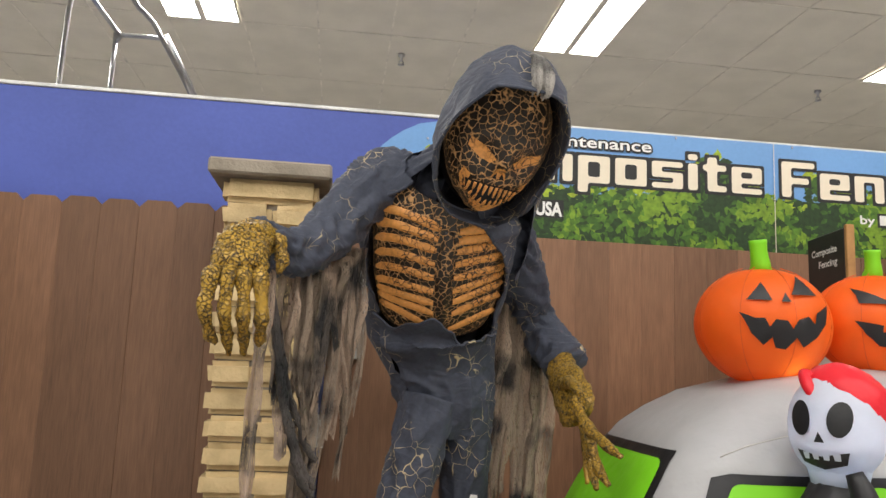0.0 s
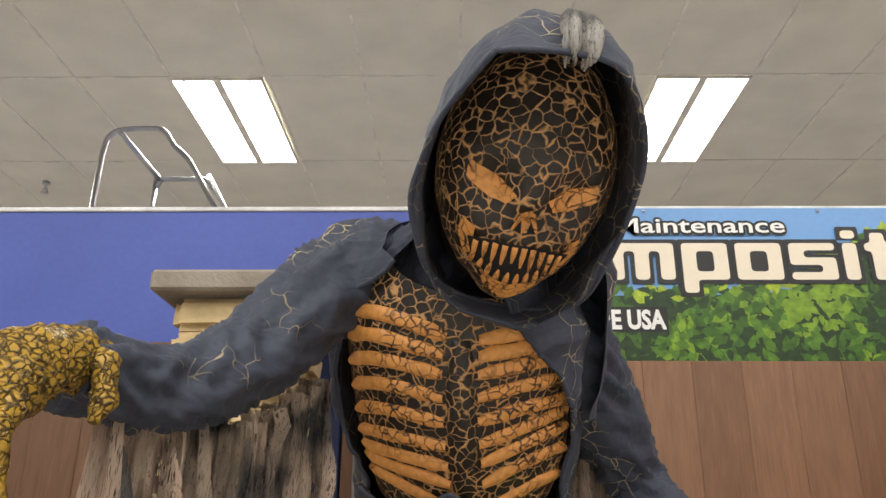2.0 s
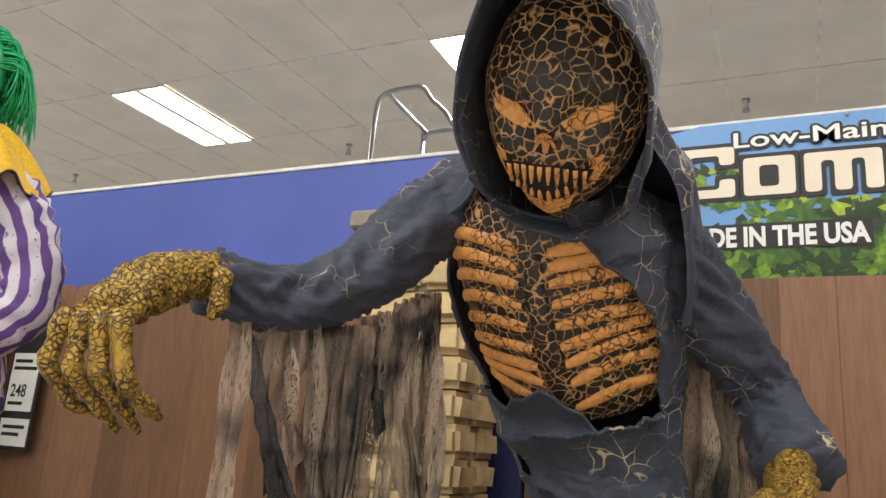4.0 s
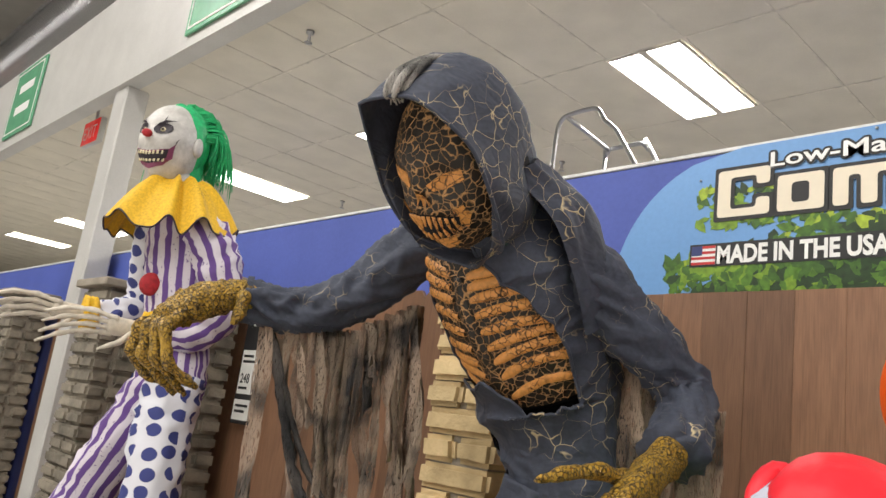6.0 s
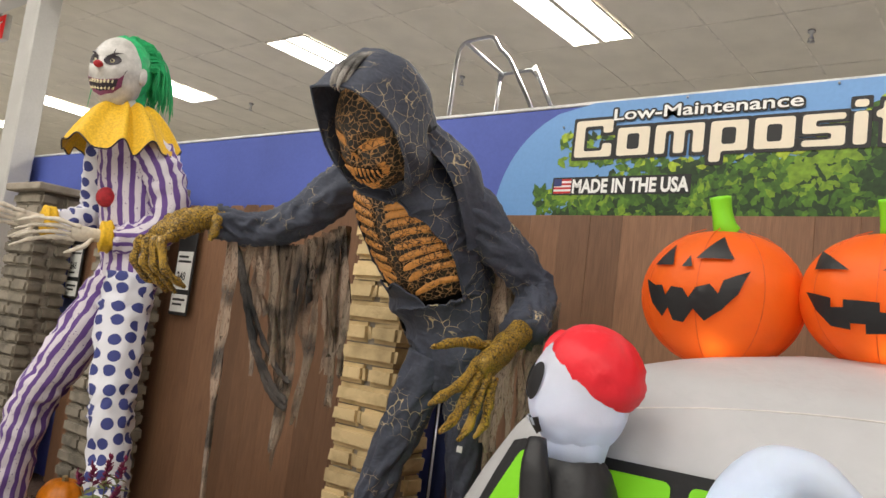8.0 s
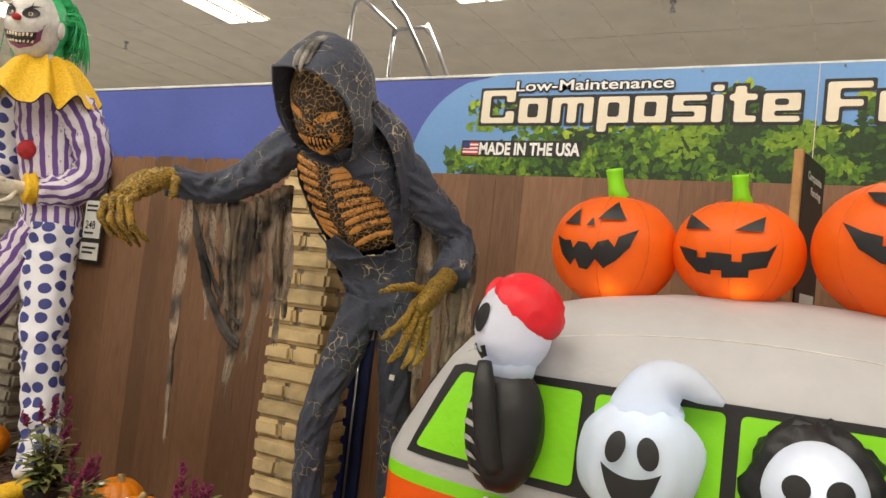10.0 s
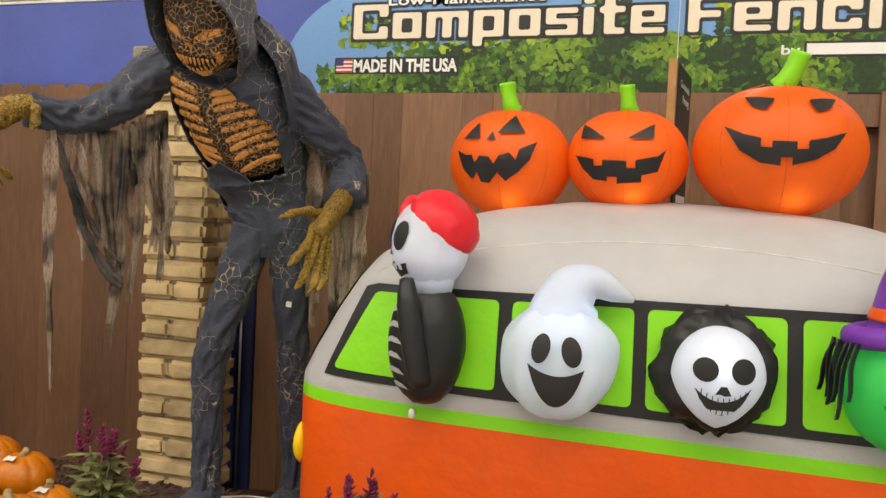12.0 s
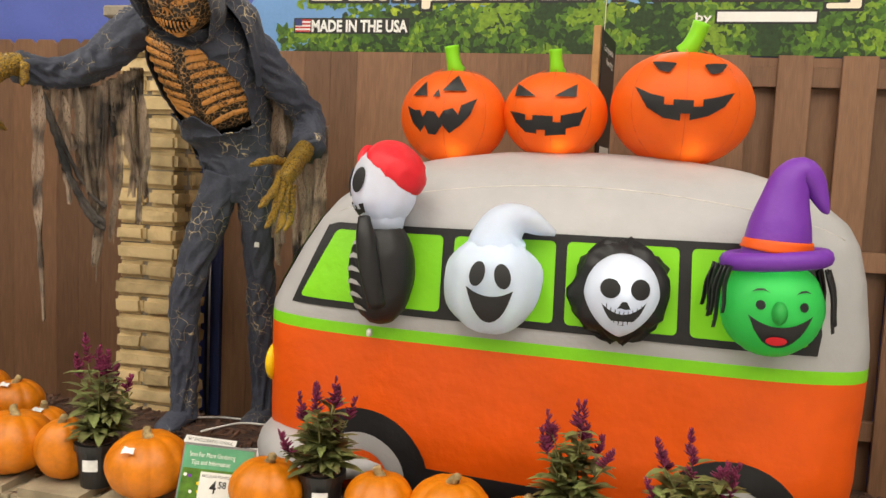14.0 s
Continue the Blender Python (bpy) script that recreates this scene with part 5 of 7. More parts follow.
    def drape(x, y):
        i = min(int(y * (len(yoke) - 1)), len(yoke) - 2)
        q = yoke[i] + (yoke[i + 1] - yoke[i]) * (y * (len(yoke) - 1) - i)
        lim = radians(q[5])
        th = lim + (2 * math.pi - 2 * lim) * x
        d = Vector((1, 0, 0)) * math.sin(th) * q[3] + Vector((0, -0.78, -0.62)) * math.cos(th) * q[4]
        w1 = noise.noise(Vector((math.cos(th) * 2.2 + 1, math.sin(th) * 2.2, y * 1.6)))
        w2 = noise.noise(Vector((math.cos(th) * 4, math.sin(th) * 4 + 3, y * 3.5)))
        return Vector(q[:3]) + d + d.normalized() * (0.045 * (0.25 - abs(w1)) + 0.015 * (0.25 - abs(w2)))
    sheet(90, 40, drape, CLOTH)
    # grey tuft knotted on the hood
    rg = random.Random(8)
    top = hc + hu * 0.222 + hf * 0.085 - hs * 0.012
    for i in range(24):
        o = hs * rg.uniform(-0.015, 0.015) + hf * rg.uniform(-0.02, 0.02)
        e = hs * rg.uniform(-0.012, 0.012)
        tube(bm, [(*(top + o * 1.3 - hf * 0.09 - hu * 0.012), 0.004), (*(top + o * 0.7 - hf * 0.03 + hu * 0.02), 0.007), (*(top + o + hf * 0.05 + hu * 0.012 + e), 0.0075), (*(top + o * 0.8 + hf * 0.092 - hu * 0.016 + e), 0.006), (*(top + o * 0.5 + hf * (0.098 + rg.uniform(-0.01, 0.01)) - hu * rg.uniform(0.028, 0.045) + e), 0.0015)], 6, 3, 8)
    # hands
    tube(bm, [(-0.185, 1.84, 1.873, 0.038), (-0.20, 1.78, 1.874, 0.044, 0.036), (-0.21, 1.71, 1.850, 0.050, 0.040), (-0.21, 1.65, 1.812, 0.052, 0.036), (-0.205, 1.61, 1.782, 0.044, 0.026)], 22, 8, SKIN, (1, 0, 0), wrinkle=0.010, freq=42)
    for i in range(4):
        x, k = -0.246 + 0.026 * i, (i - 1.5)
        finger(bm, [(x, 1.635, 1.798), (x + 0.006 * k, 1.580 + 0.006 * i, 1.762), (x + 0.010 * k, 1.570 + 0.016 * i, 1.700 - 0.006 * i), (x + 0.006 * k, 1.620 + 0.018 * i, 1.648), (x + 0.002 * k, 1.672 + 0.012 * i, 1.612 + (0.022 if i in (0, 3) else 0))], 0.0165, SKIN)
    finger(bm, [(-0.170, 1.80, 1.885), (-0.143, 1.775, 1.868), (-0.132, 1.765, 1.828), (-0.136, 1.755, 1.795)], 0.0180, SKIN)
    tube(bm, [(0.70, 2.43, 1.66, 0.04), (0.70, 2.37, 1.61, 0.048, 0.038), (0.70, 2.29, 1.555, 0.058, 0.034), (0.70, 2.21, 1.50, 0.062, 0.03), (0.70, 2.18, 1.48, 0.045, 0.02)], 16, 4, SKIN, (0.35, -0.2, 0.6), wrinkle=0.008, freq=40)
    finger(bm, [(0.675, 2.26, 1.565), (0.665, 2.18, 1.575), (0.655, 2.09, 1.565), (0.645, 2.01, 1.545)], 0.0175, SKIN)
    finger(bm, [(0.685, 2.20, 1.52), (0.70, 2.10, 1.45), (0.715, 2.00, 1.415), (0.728, 1.93, 1.395)], 0.0165, SKIN)
    finger(bm, [(0.70, 2.20, 1.50), (0.71, 2.12, 1.41), (0.715, 2.06, 1.345), (0.72, 2.00, 1.315)], 0.0165, SKIN)
    finger(bm, [(0.712, 2.21, 1.485), (0.72, 2.16, 1.39), (0.722, 2.13, 1.325), (0.72, 2.09, 1.29)], 0.0155, SKIN)
    finger(bm, [(0.722, 2.23, 1.475), (0.73, 2.21, 1.39), (0.73, 2.20, 1.335), (0.72, 2.17, 1.295)], 0.0145, SKIN)
    # torn netting under the arms
    rg = random.Random(11)
    a0, a1, a2 = Vector((-0.175, 1.86, 1.83)), Vector((-0.06, 2.05, 1.83)), Vector((0.06, 2.19, 1.93))
    for t, length, w, mi in ((0.02, 0.90, 0.05, RAGP), (0.14, 0.30, 0.05, RAGD), (0.24, 0.44, 0.07, RAGP), (0.40, 0.34, 0.05, RAGD), (0.46, 0.70, 0.05, RAGD), (0.50, 0.60, 0.06, RAGD), (0.54, 0.76, 0.04, RAGD), (0.64, 0.40, 0.08, RAGP), (0.72, 0.64, 0.05, RAGD), (0.82, 0.46, 0.08, RAGP), (0.90, 0.60, 0.05, RAGD), (0.98, 0.50, 0.07, RAGP)):
        p = a0.lerp(a1, t / 0.5) if t < 0.5 else a1.lerp(a2, (t - 0.5) / 0.5)
        strip(bm, p, length, w * 0.75, mi, rg, (-0.02, 0.06))
        if t > 0.1:
            strip(bm, p + Vector((rg.uniform(-0.03, 0.03), rg.uniform(-0.03, 0.03), 0)), length * rg.uniform(0.5, 0.95), w * 0.5, RAGD if mi == RAGP else RAGP, rg, (rg.uniform(-0.04, 0.04), 0.05))
    for sag, r in ((0.36, 0.006), (0.33, 0.007), (0.24, 0.005)):
        pts = []
        for i in range(9):
            t = i / 8
            p = a0.lerp(a1 + Vector((0.02, 0.03, -0.30)), t)
            pts.append((p.x, p.y + 0.02, p.z - sag * math.sin(math.pi * t * 0.62) * 0.8, r * (1 + 0.5 * t)))
        tube(bm, pts, 8, 4, 9, None, wrinkle=0.006, freq=45)
    for i in range(9):
        t = i / 8
        p = Vector((0.52, 2.50, 1.90)).lerp(Vector((0.70, 2.56, 1.74)), t)
        strip(bm, p, rg.uniform(0.55, 0.85), rg.uniform(0.05, 0.08), RAGD if i % 4 else RAGP, rg, (0.0, 0.03))
    filled([(-0.012, -0.010), (0.012, -0.012), (0.013, 0.010), (-0.011, 0.012)], lambda a, b: Vector((0.452 + a, 2.475, 1.20 + b)), 0.01, 7, bm)
    ob = link_mesh("ghoul_figure", bm, [M["cloth"], M["ember"], M["ember_plain"], M["hand_skin"], M["hollow_shade"], M["rag_dark"], M["rag_pale"], M["sticker"], M["tuft"], M["rag_cord"]])
    tagged(ob, "hooded ghoul figure in dark cracked cloth with ember-orange skull and ribs", "halloween figure")
    return ob


ghoul()


# ---- the clown figure ----


def clown():
    STRIPE, DOTS, RUFF, FACE, HAIR, RED, DARK, LIPS, TEETH, BONE = range(10)
    bm = bmesh.new()
    S = Vector((0.985, 0.17, 0))
    W = dict(wrinkle=0.012, freq=12)
    tube(bm, [(-1.60, 2.33, 1.55, 0.13, 0.10), (-1.605, 2.33, 1.66, 0.155, 0.115), (-1.625, 2.32, 1.85, 0.15, 0.12), (-1.645, 2.29, 2.05, 0.165, 0.12), (-1.66, 2.26, 2.25, 0.18, 0.115), (-1.67, 2.23, 2.40, 0.15, 0.10), (-1.675, 2.21, 2.47, 0.08, 0.08)], 40, 6, STRIPE, S, **W)
    tube(bm, [(-1.54, 2.31, 1.68, 0.105), (-1.52, 2.29, 1.45, 0.112), (-1.47, 2.27, 1.15, 0.098), (-1.44, 2.27, 0.98, 0.092), (-1.41, 2.28, 0.75, 0.085), (-1.375, 2.27, 0.58, 0.085), (-1.33, 2.25, 0.46, 0.11)], 28, 7, DOTS, S, wrinkle=0.02, freq=12)
    tube(bm, [(-1.66, 2.31, 1.68, 0.10), (-1.74, 2.28, 1.50, 0.115), (-1.93, 2.22, 1.20, 0.105), (-2.06, 2.19, 1.00, 0.10), (-2.15, 2.18, 0.72, 0.095), (-2.20, 2.17, 0.42, 0.105)], 28, 7, STRIPE, S, wrinkle=0.02, freq=12)
    for x, y in ((-1.30, 2.16), (-2.20, 2.08)):
        tube(bm, [(x, y + 0.14, 0.43, 0.05, 0.04), (x, y + 0.03, 0.425, 0.065, 0.045), (x, y - 0.10, 0.42, 0.075, 0.04), (x, y - 0.17, 0.415, 0.05, 0.025)], 16, 3, RUFF, (1, 0, 0))
    # arms, cuffs and long bony fingers
    tube(bm, [(-1.61, 2.25, 2.31, 0.04), (-1.545, 2.285, 2.315, 0.075), (-1.48, 2.31, 2.26, 0.092), (-1.44, 2.36, 2.13, 0.09), (-1.43, 2.38, 1.97, 0.085), (-1.48, 2.30, 1.87, 0.078), (-1.55, 2.19, 1.85, 0.062)], 26, 7, STRIPE, None, wrinkle=0.018, freq=14)
    tube(bm, [(-1.80, 2.23, 2.37, 0.085), (-1.86, 2.23, 2.29, 0.09), (-1.91, 2.26, 2.12, 0.08), (-1.93, 2.26, 1.98, 0.08), (-1.94, 2.17, 1.91, 0.075), (-1.94, 2.08, 1.90, 0.06)], 26, 7, DOTS, None, wrinkle=0.014, freq=14)
    rg = random.Random(5)
    for cx, cy, cz, dx in ((-1.57, 2.165, 1.85, -0.35), (-1.94, 2.05, 1.90, -0.1)):
        d = Vector((dx, -1, -0.05)).normalized()
        c = Vector((cx, cy, cz))
        tube(bm, [(*(c + d * -0.025), 0.055), (*(c + d * -0.01), 0.072), (*(c + d * 0.012), 0.066), (*(c + d * 0.03), 0.07), (*(c + d * 0.035), 0.04)], 20, 2, RUFF, None, wrinkle=0.012, freq=45)
        tube(bm, [(*c, 0.03), (*(c + d * 0.07), 0.038, 0.024), (*(c + d * 0.13), 0.045, 0.02), (*(c + d * 0.16), 0.03, 0.012)], 12, 3, BONE, (0.5, 0, 0.7))
        for i in range(4):
            u = (i - 1.5) * 0.024
            o = Vector((0.5, 0, 0.7)).normalized() * u
            b = c + d * 0.13 + o
            e = d + Vector((0, 0, u * 3.2 - 0.02))
            finger(bm, [tuple(b), tuple(b + e * 0.10 + Vector((0, 0, 0.015))), tuple(b + e * 0.19 + Vector((0, 0, 0.005))), tuple(b + e * 0.27 + Vector((0, 0, -0.025)))], 0.0105, BONE)
        finger(bm, [tuple(c + d * 0.05), tuple(c + d * 0.11 + Vector((0.03, 0, -0.06))), tuple(c + d * 0.19 + Vector((0.03, 0, -0.10)))], 0.011, BONE)
    # chest button
    ball(bm, (-1.628, 2.155, 2.045), (0.05, 0.045, 0.05), RED, 20, 12)
    # ruffled collar
    rows, seg = [], 200
    for i in range(9):
        t = i / 8
        row = []
        for a in range(seg):
            th = 2 * math.pi * a / seg
            pleat = math.sin(7 * th + 2.0 * math.sin(2 * th + 0.6)) + 0.35 * math.sin(15 * th + 2) + 0.5 * math.sin(2 * th)
            wave = pleat * 0.030 * (0.35 + 0.65 * t)
            r = 0.085 + 0.172 * t ** 0.8 + 0.02 * math.sin(3 * th) * t + 0.008 * pleat
            row.append(bm.verts.new((-1.645 - 0.02 * (1 - t) + r * math.cos(th) * 1.05, 2.20 + r * math.sin(th), 2.525 - 0.255 * t ** 1.25 + wave + 0.02 * math.cos(th) * t)))
        rows.append(row)
    for i in range(8):
        for a in range(seg):
            b = (a + 1) % seg
            bm.faces.new((rows[i][a], rows[i + 1][a], rows[i + 1][b], rows[i][b])).material_index = RUFF if i < 7.5 else DARK
    edge = [(*v.co, 0.004) for v in rows[-1]] + [(*rows[-1][0].co, 0.004)]
    tube(bm, edge, 5, 1, DARK)
    # head
    hs, hu, hf = plane_frame((0.58, -1, -0.03))
    rot = Matrix((hs, -hf, hu)).transposed()
    hc, hr = Vector((-1.675, 2.135, 2.668)), (0.128, 0.155, 0.188)

    def mask(th, ph):
        x, y, z = math.sin(ph) * math.cos(th), math.sin(ph) * math.sin(th), math.cos(ph)
        k = 1 - 0.10 * max(0, -z) * abs(x)
        if y < 0.1:
            for ex in (-0.36, 0.36):
                k -= 0.08 * math.exp(-((x - ex) ** 2 + (z - 0.18) ** 2) / 0.02)
            k += 0.10 * math.exp(-(x ** 2 / 0.03 + z ** 2 / 0.03))
            k += 0.06 * math.exp(-((abs(x) - 0.45) ** 2 + (z + 0.05) ** 2) / 0.03)
            k += 0.05 * math.exp(-(x ** 2 / 0.6 + (z - 0.38) ** 2 / 0.01))
            k += 0.08 * math.exp(-(x ** 2 / 0.05 + (z + 0.80) ** 2 / 0.03))
        return k
    ball(bm, hc, hr, FACE, 48, 34, rot, mask)
    tube(bm, [(-1.675, 2.17, 2.55, 0.075), (-1.675, 2.20, 2.44, 0.075)], 16, 2, FACE)
    for sg in (-1, 1):
        ball(bm, hc + hs * sg * 0.128 + hf * -0.01 + hu * 0.0, (0.018, 0.03, 0.045), FACE, 12, 8, rot)

    def on_face(a, b, off=0.003):
        x, z = a * 1.14 / hr[0], b * 1.14 / hr[2]
        y = -math.sqrt(max(0.0, 1 - x * x - z * z))
        ph, th = math.acos(max(-1, min(1, z))), math.atan2(y, x)
        return hc + rot @ (Vector((hr[0] * x, hr[1] * y, hr[2] * z)) * (mask(th, ph) + off / 0.13))
    for sg in (-1, 1):
        filled(oval(sg * 0.042, 0.028, 0.030, 0.022, sg * 0.35), on_face, 0.008, DARK, bm)
        filled([(sg * 0.012, 0.036), (sg * 0.04, 0.058), (sg * 0.075, 0.066), (sg * 0.045, 0.050)], lambda a, b: on_face(a, b, 0.004), 0.008, DARK, bm)
        filled([(sg * 0.082, -0.03), (sg * 0.088, -0.008), (sg * 0.092, 0.004), (sg * 0.085, -0.01)], on_face, 0.008, DARK, bm)
        ball(bm, on_face(sg * 0.042, 0.026, 0.0), (0.013, 0.013, 0.013), TEETH, 12, 8)
        ball(bm, on_face(sg * 0.042, 0.026, 0.010), (0.006, 0.006, 0.006), DARK, 10, 6)
        filled([(sg * 0.042 - 0.003, 0.05), (sg * 0.042 + 0.003, 0.05), (sg * 0.042, 0.085)], on_face, 0.01, DARK, bm)
    ball(bm, on_face(0, 0.0, 0.004), (0.023, 0.022, 0.017), RED, 16, 10)
    filled([(-0.085, -0.02), (-0.07, -0.042), (-0.03, -0.055), (0, -0.058), (0.03, -0.055), (0.07, -0.042), (0.085, -0.02), (0.075, -0.075), (0.045, -0.105), (0, -0.115), (-0.045, -0.105), (-0.075, -0.075)], on_face, 0.01, LIPS, bm)
    filled([(-0.068, -0.045), (-0.03, -0.062), (0, -0.065), (0.03, -0.062), (0.068, -0.045), (0.06, -0.075), (0.035, -0.095), (0, -0.10), (-0.035, -0.095), (-0.06, -0.075)], lambda a, b: on_face(a, b, 0.005), 0.01, DARK, bm)
    for row in (0, 1):
        for i in range(8):
            a = -0.049 + 0.014 * i
            z = (-0.067 if row == 0 else -0.09) + 0.15 * abs(a) * (1 if row == 0 else 0.6)
            p = on_face(a, z, 0.004)
            tube(bm, [(*(p + hu * 0.009), 0.0058, 0.0025), (*p, 0.0068, 0.003), (*(p - hu * 0.008), 0.0054, 0.0025)], 8, 2, TEETH, tuple(hs))
    # green hair from the crown down the back
    wig = rot @ Vector((0, 1, 0))
    ball(bm, hc + wig * 0.045 + Vector((0, 0, 0.032)), (0.135, 0.135, 0.180), HAIR, 40, 26, rot, lambda th, ph: 1 + 0.06 * noise.noise(Vector((math.cos(th) * 6, math.sin(th) * 6, ph * 1.2))))
    ball(bm, hc + wig * 0.085 + Vector((0, 0, -0.08)), (0.108, 0.08, 0.13), HAIR, 32, 20, rot, lambda th, ph: 1 + 0.08 * noise.noise(Vector((math.cos(th) * 6, math.sin(th) * 6, ph * 1.2))))
    for i in range(1200):
        th = rg.uniform(-1.35, 1.35)
        ph = rg.uniform(0.15, 1.35)
        n = rot @ Vector((math.sin(ph) * math.sin(th), math.sin(ph) * math.cos(th) * 1.0, math.cos(ph)))
        b = hc + Vector((n.x * 0.130, n.y * 0.158, n.z * 0.188))
        back = rot @ Vector((math.sin(th) * 0.35, 1, 0))
        l = rg.uniform(0.09, 0.24)
        sd = Vector((rg.uniform(-0.03, 0.03), rg.uniform(-0.03, 0.03), rg.uniform(-0.01, 0.02)))
        tube(bm, [(*b, 0.0028), (*(b + n * 0.028 + back * l * 0.3 + sd * 0.4), 0.0030), (*(b + n * 0.02 + back * l * 0.5 + sd + Vector((0, 0, -l * 0.45))), 0.0026), (*(b + back * l * 0.6 + sd * 1.8 + Vector((0, 0, -l * 0.95))), 0.001)], 4, 3, HAIR)
    ob = link_mesh("clown_figure", bm, [M["purple_stripe"], M["blue_dots"], M["ruffle"], M["face_white"], M["green_hair"], M["red_nose"], M["face_dark"], M["lips"], M["teeth"], M["bone"]])
    tagged(ob, "clown figure with green hair, yellow ruffle, purple stripes and blue dots", "halloween figure")


clown()

# ---- pumpkins, plants and signs along the edge ----


def pumpkin(x, y, z, w, h, seed, ribs=9, sticker=True):
    rg = random.Random(seed)
    p = thing("pumpkin", (x, y, z), "ripe orange carving pumpkin with dry stem and white price sticker" if sticker else "ripe orange carving pumpkin with a dry stem", "pumpkin", "pumpkins on the bed edge")
    ph0, lop = rg.uniform(0, 6), rg.uniform(-0.05, 0.05)

    def shape(th, ph):
        groove = abs(math.sin(ribs * th / 2 + ph0 + 0.25 * math.sin(2 * th)))
        return (0.93 + 0.075 * groove ** 0.55 * math.sin(ph)) * (1 - 0.16 * math.exp(-(ph / 0.28) ** 2)) * (1 + lop * math.cos(th + ph0))
    body = part("body", ball(bmesh.new(), (0, 0, h / 2 - 0.006), (w / 2, w / 2, h / 2), 0, 72, 26, shape=shape), M["pumpkin"], p)
    sx, sy = rg.uniform(-0.035, 0.035), rg.uniform(-0.03, 0.02)
    t = h * 0.82
    part("stem", tube(bmesh.new(), [(0, 0, t - 0.01, 0.030), (0, 0, t + 0.010, 0.017), (sx * 0.3, sy * 0.3, t + 0.022, 0.013), (sx * 0.6, sy * 0.6, t + 0.036, 0.012), (sx * 0.7, sy * 0.7, t + 0.040, 0.010)], 9, 4, 0, None, 0.004, 60), M["dry_stem"], p)
    if sticker:
        put = on_ball((0, 0, h / 2 - 0.006), (w / 2, w / 2, h / 2), rg.uniform(-0.2, 0.6), 0.6, 0.003)
        a, b = rg.uniform(-0.05, 0.0), rg.uniform(-0.01, 0.03)
        part("sticker", filled([(a, b), (a + 0.022, b + 0.006), (a + 0.045, b + 0.004), (a + 0.042, b + 0.026), (a + 0.02, b + 0.022), (a + 0.004, b + 0.028)], put, 0.01), M["sticker"], p, "white price sticker")
    return p


EDGE_Z = 0.42
for i, (x, y, z, w, h, st) in enumerate((
        (-0.49, 2.12, 0.38, 0.235, 0.21, 1), (-0.235, 1.985, 0.375, 0.19, 0.16, 1), (-0.03, 1.60, EDGE_Z, 0.27, 0.235, 1), (0.165, 1.60, EDGE_Z, 0.195, 0.23, 0),
        (0.525, 1.56, EDGE_Z, 0.275, 0.235, 1), (0.965, 1.56, EDGE_Z, 0.245, 0.20, 0), (1.335, 1.57, EDGE_Z, 0.225, 0.20, 0), (1.565, 1.56, EDGE_Z, 0.26, 0.215, 0),
        (1.80, 1.57, EDGE_Z, 0.215, 0.17, 1), (-0.71, 2.03, 0.375, 0.23, 0.19, 0), (-0.56, 1.90, 0.375, 0.25, 0.19, 0), (-0.80, 2.28, 0.375, 0.23, 0.20, 1), (-0.30, 1.60, EDGE_Z, 0.25, 0.21, 0), (-2.05, 2.42, 0.37, 0.25, 0.22, 0))):
    pumpkin(x, y, z, w, h, 20 + i, 8 + i % 3, bool(st))


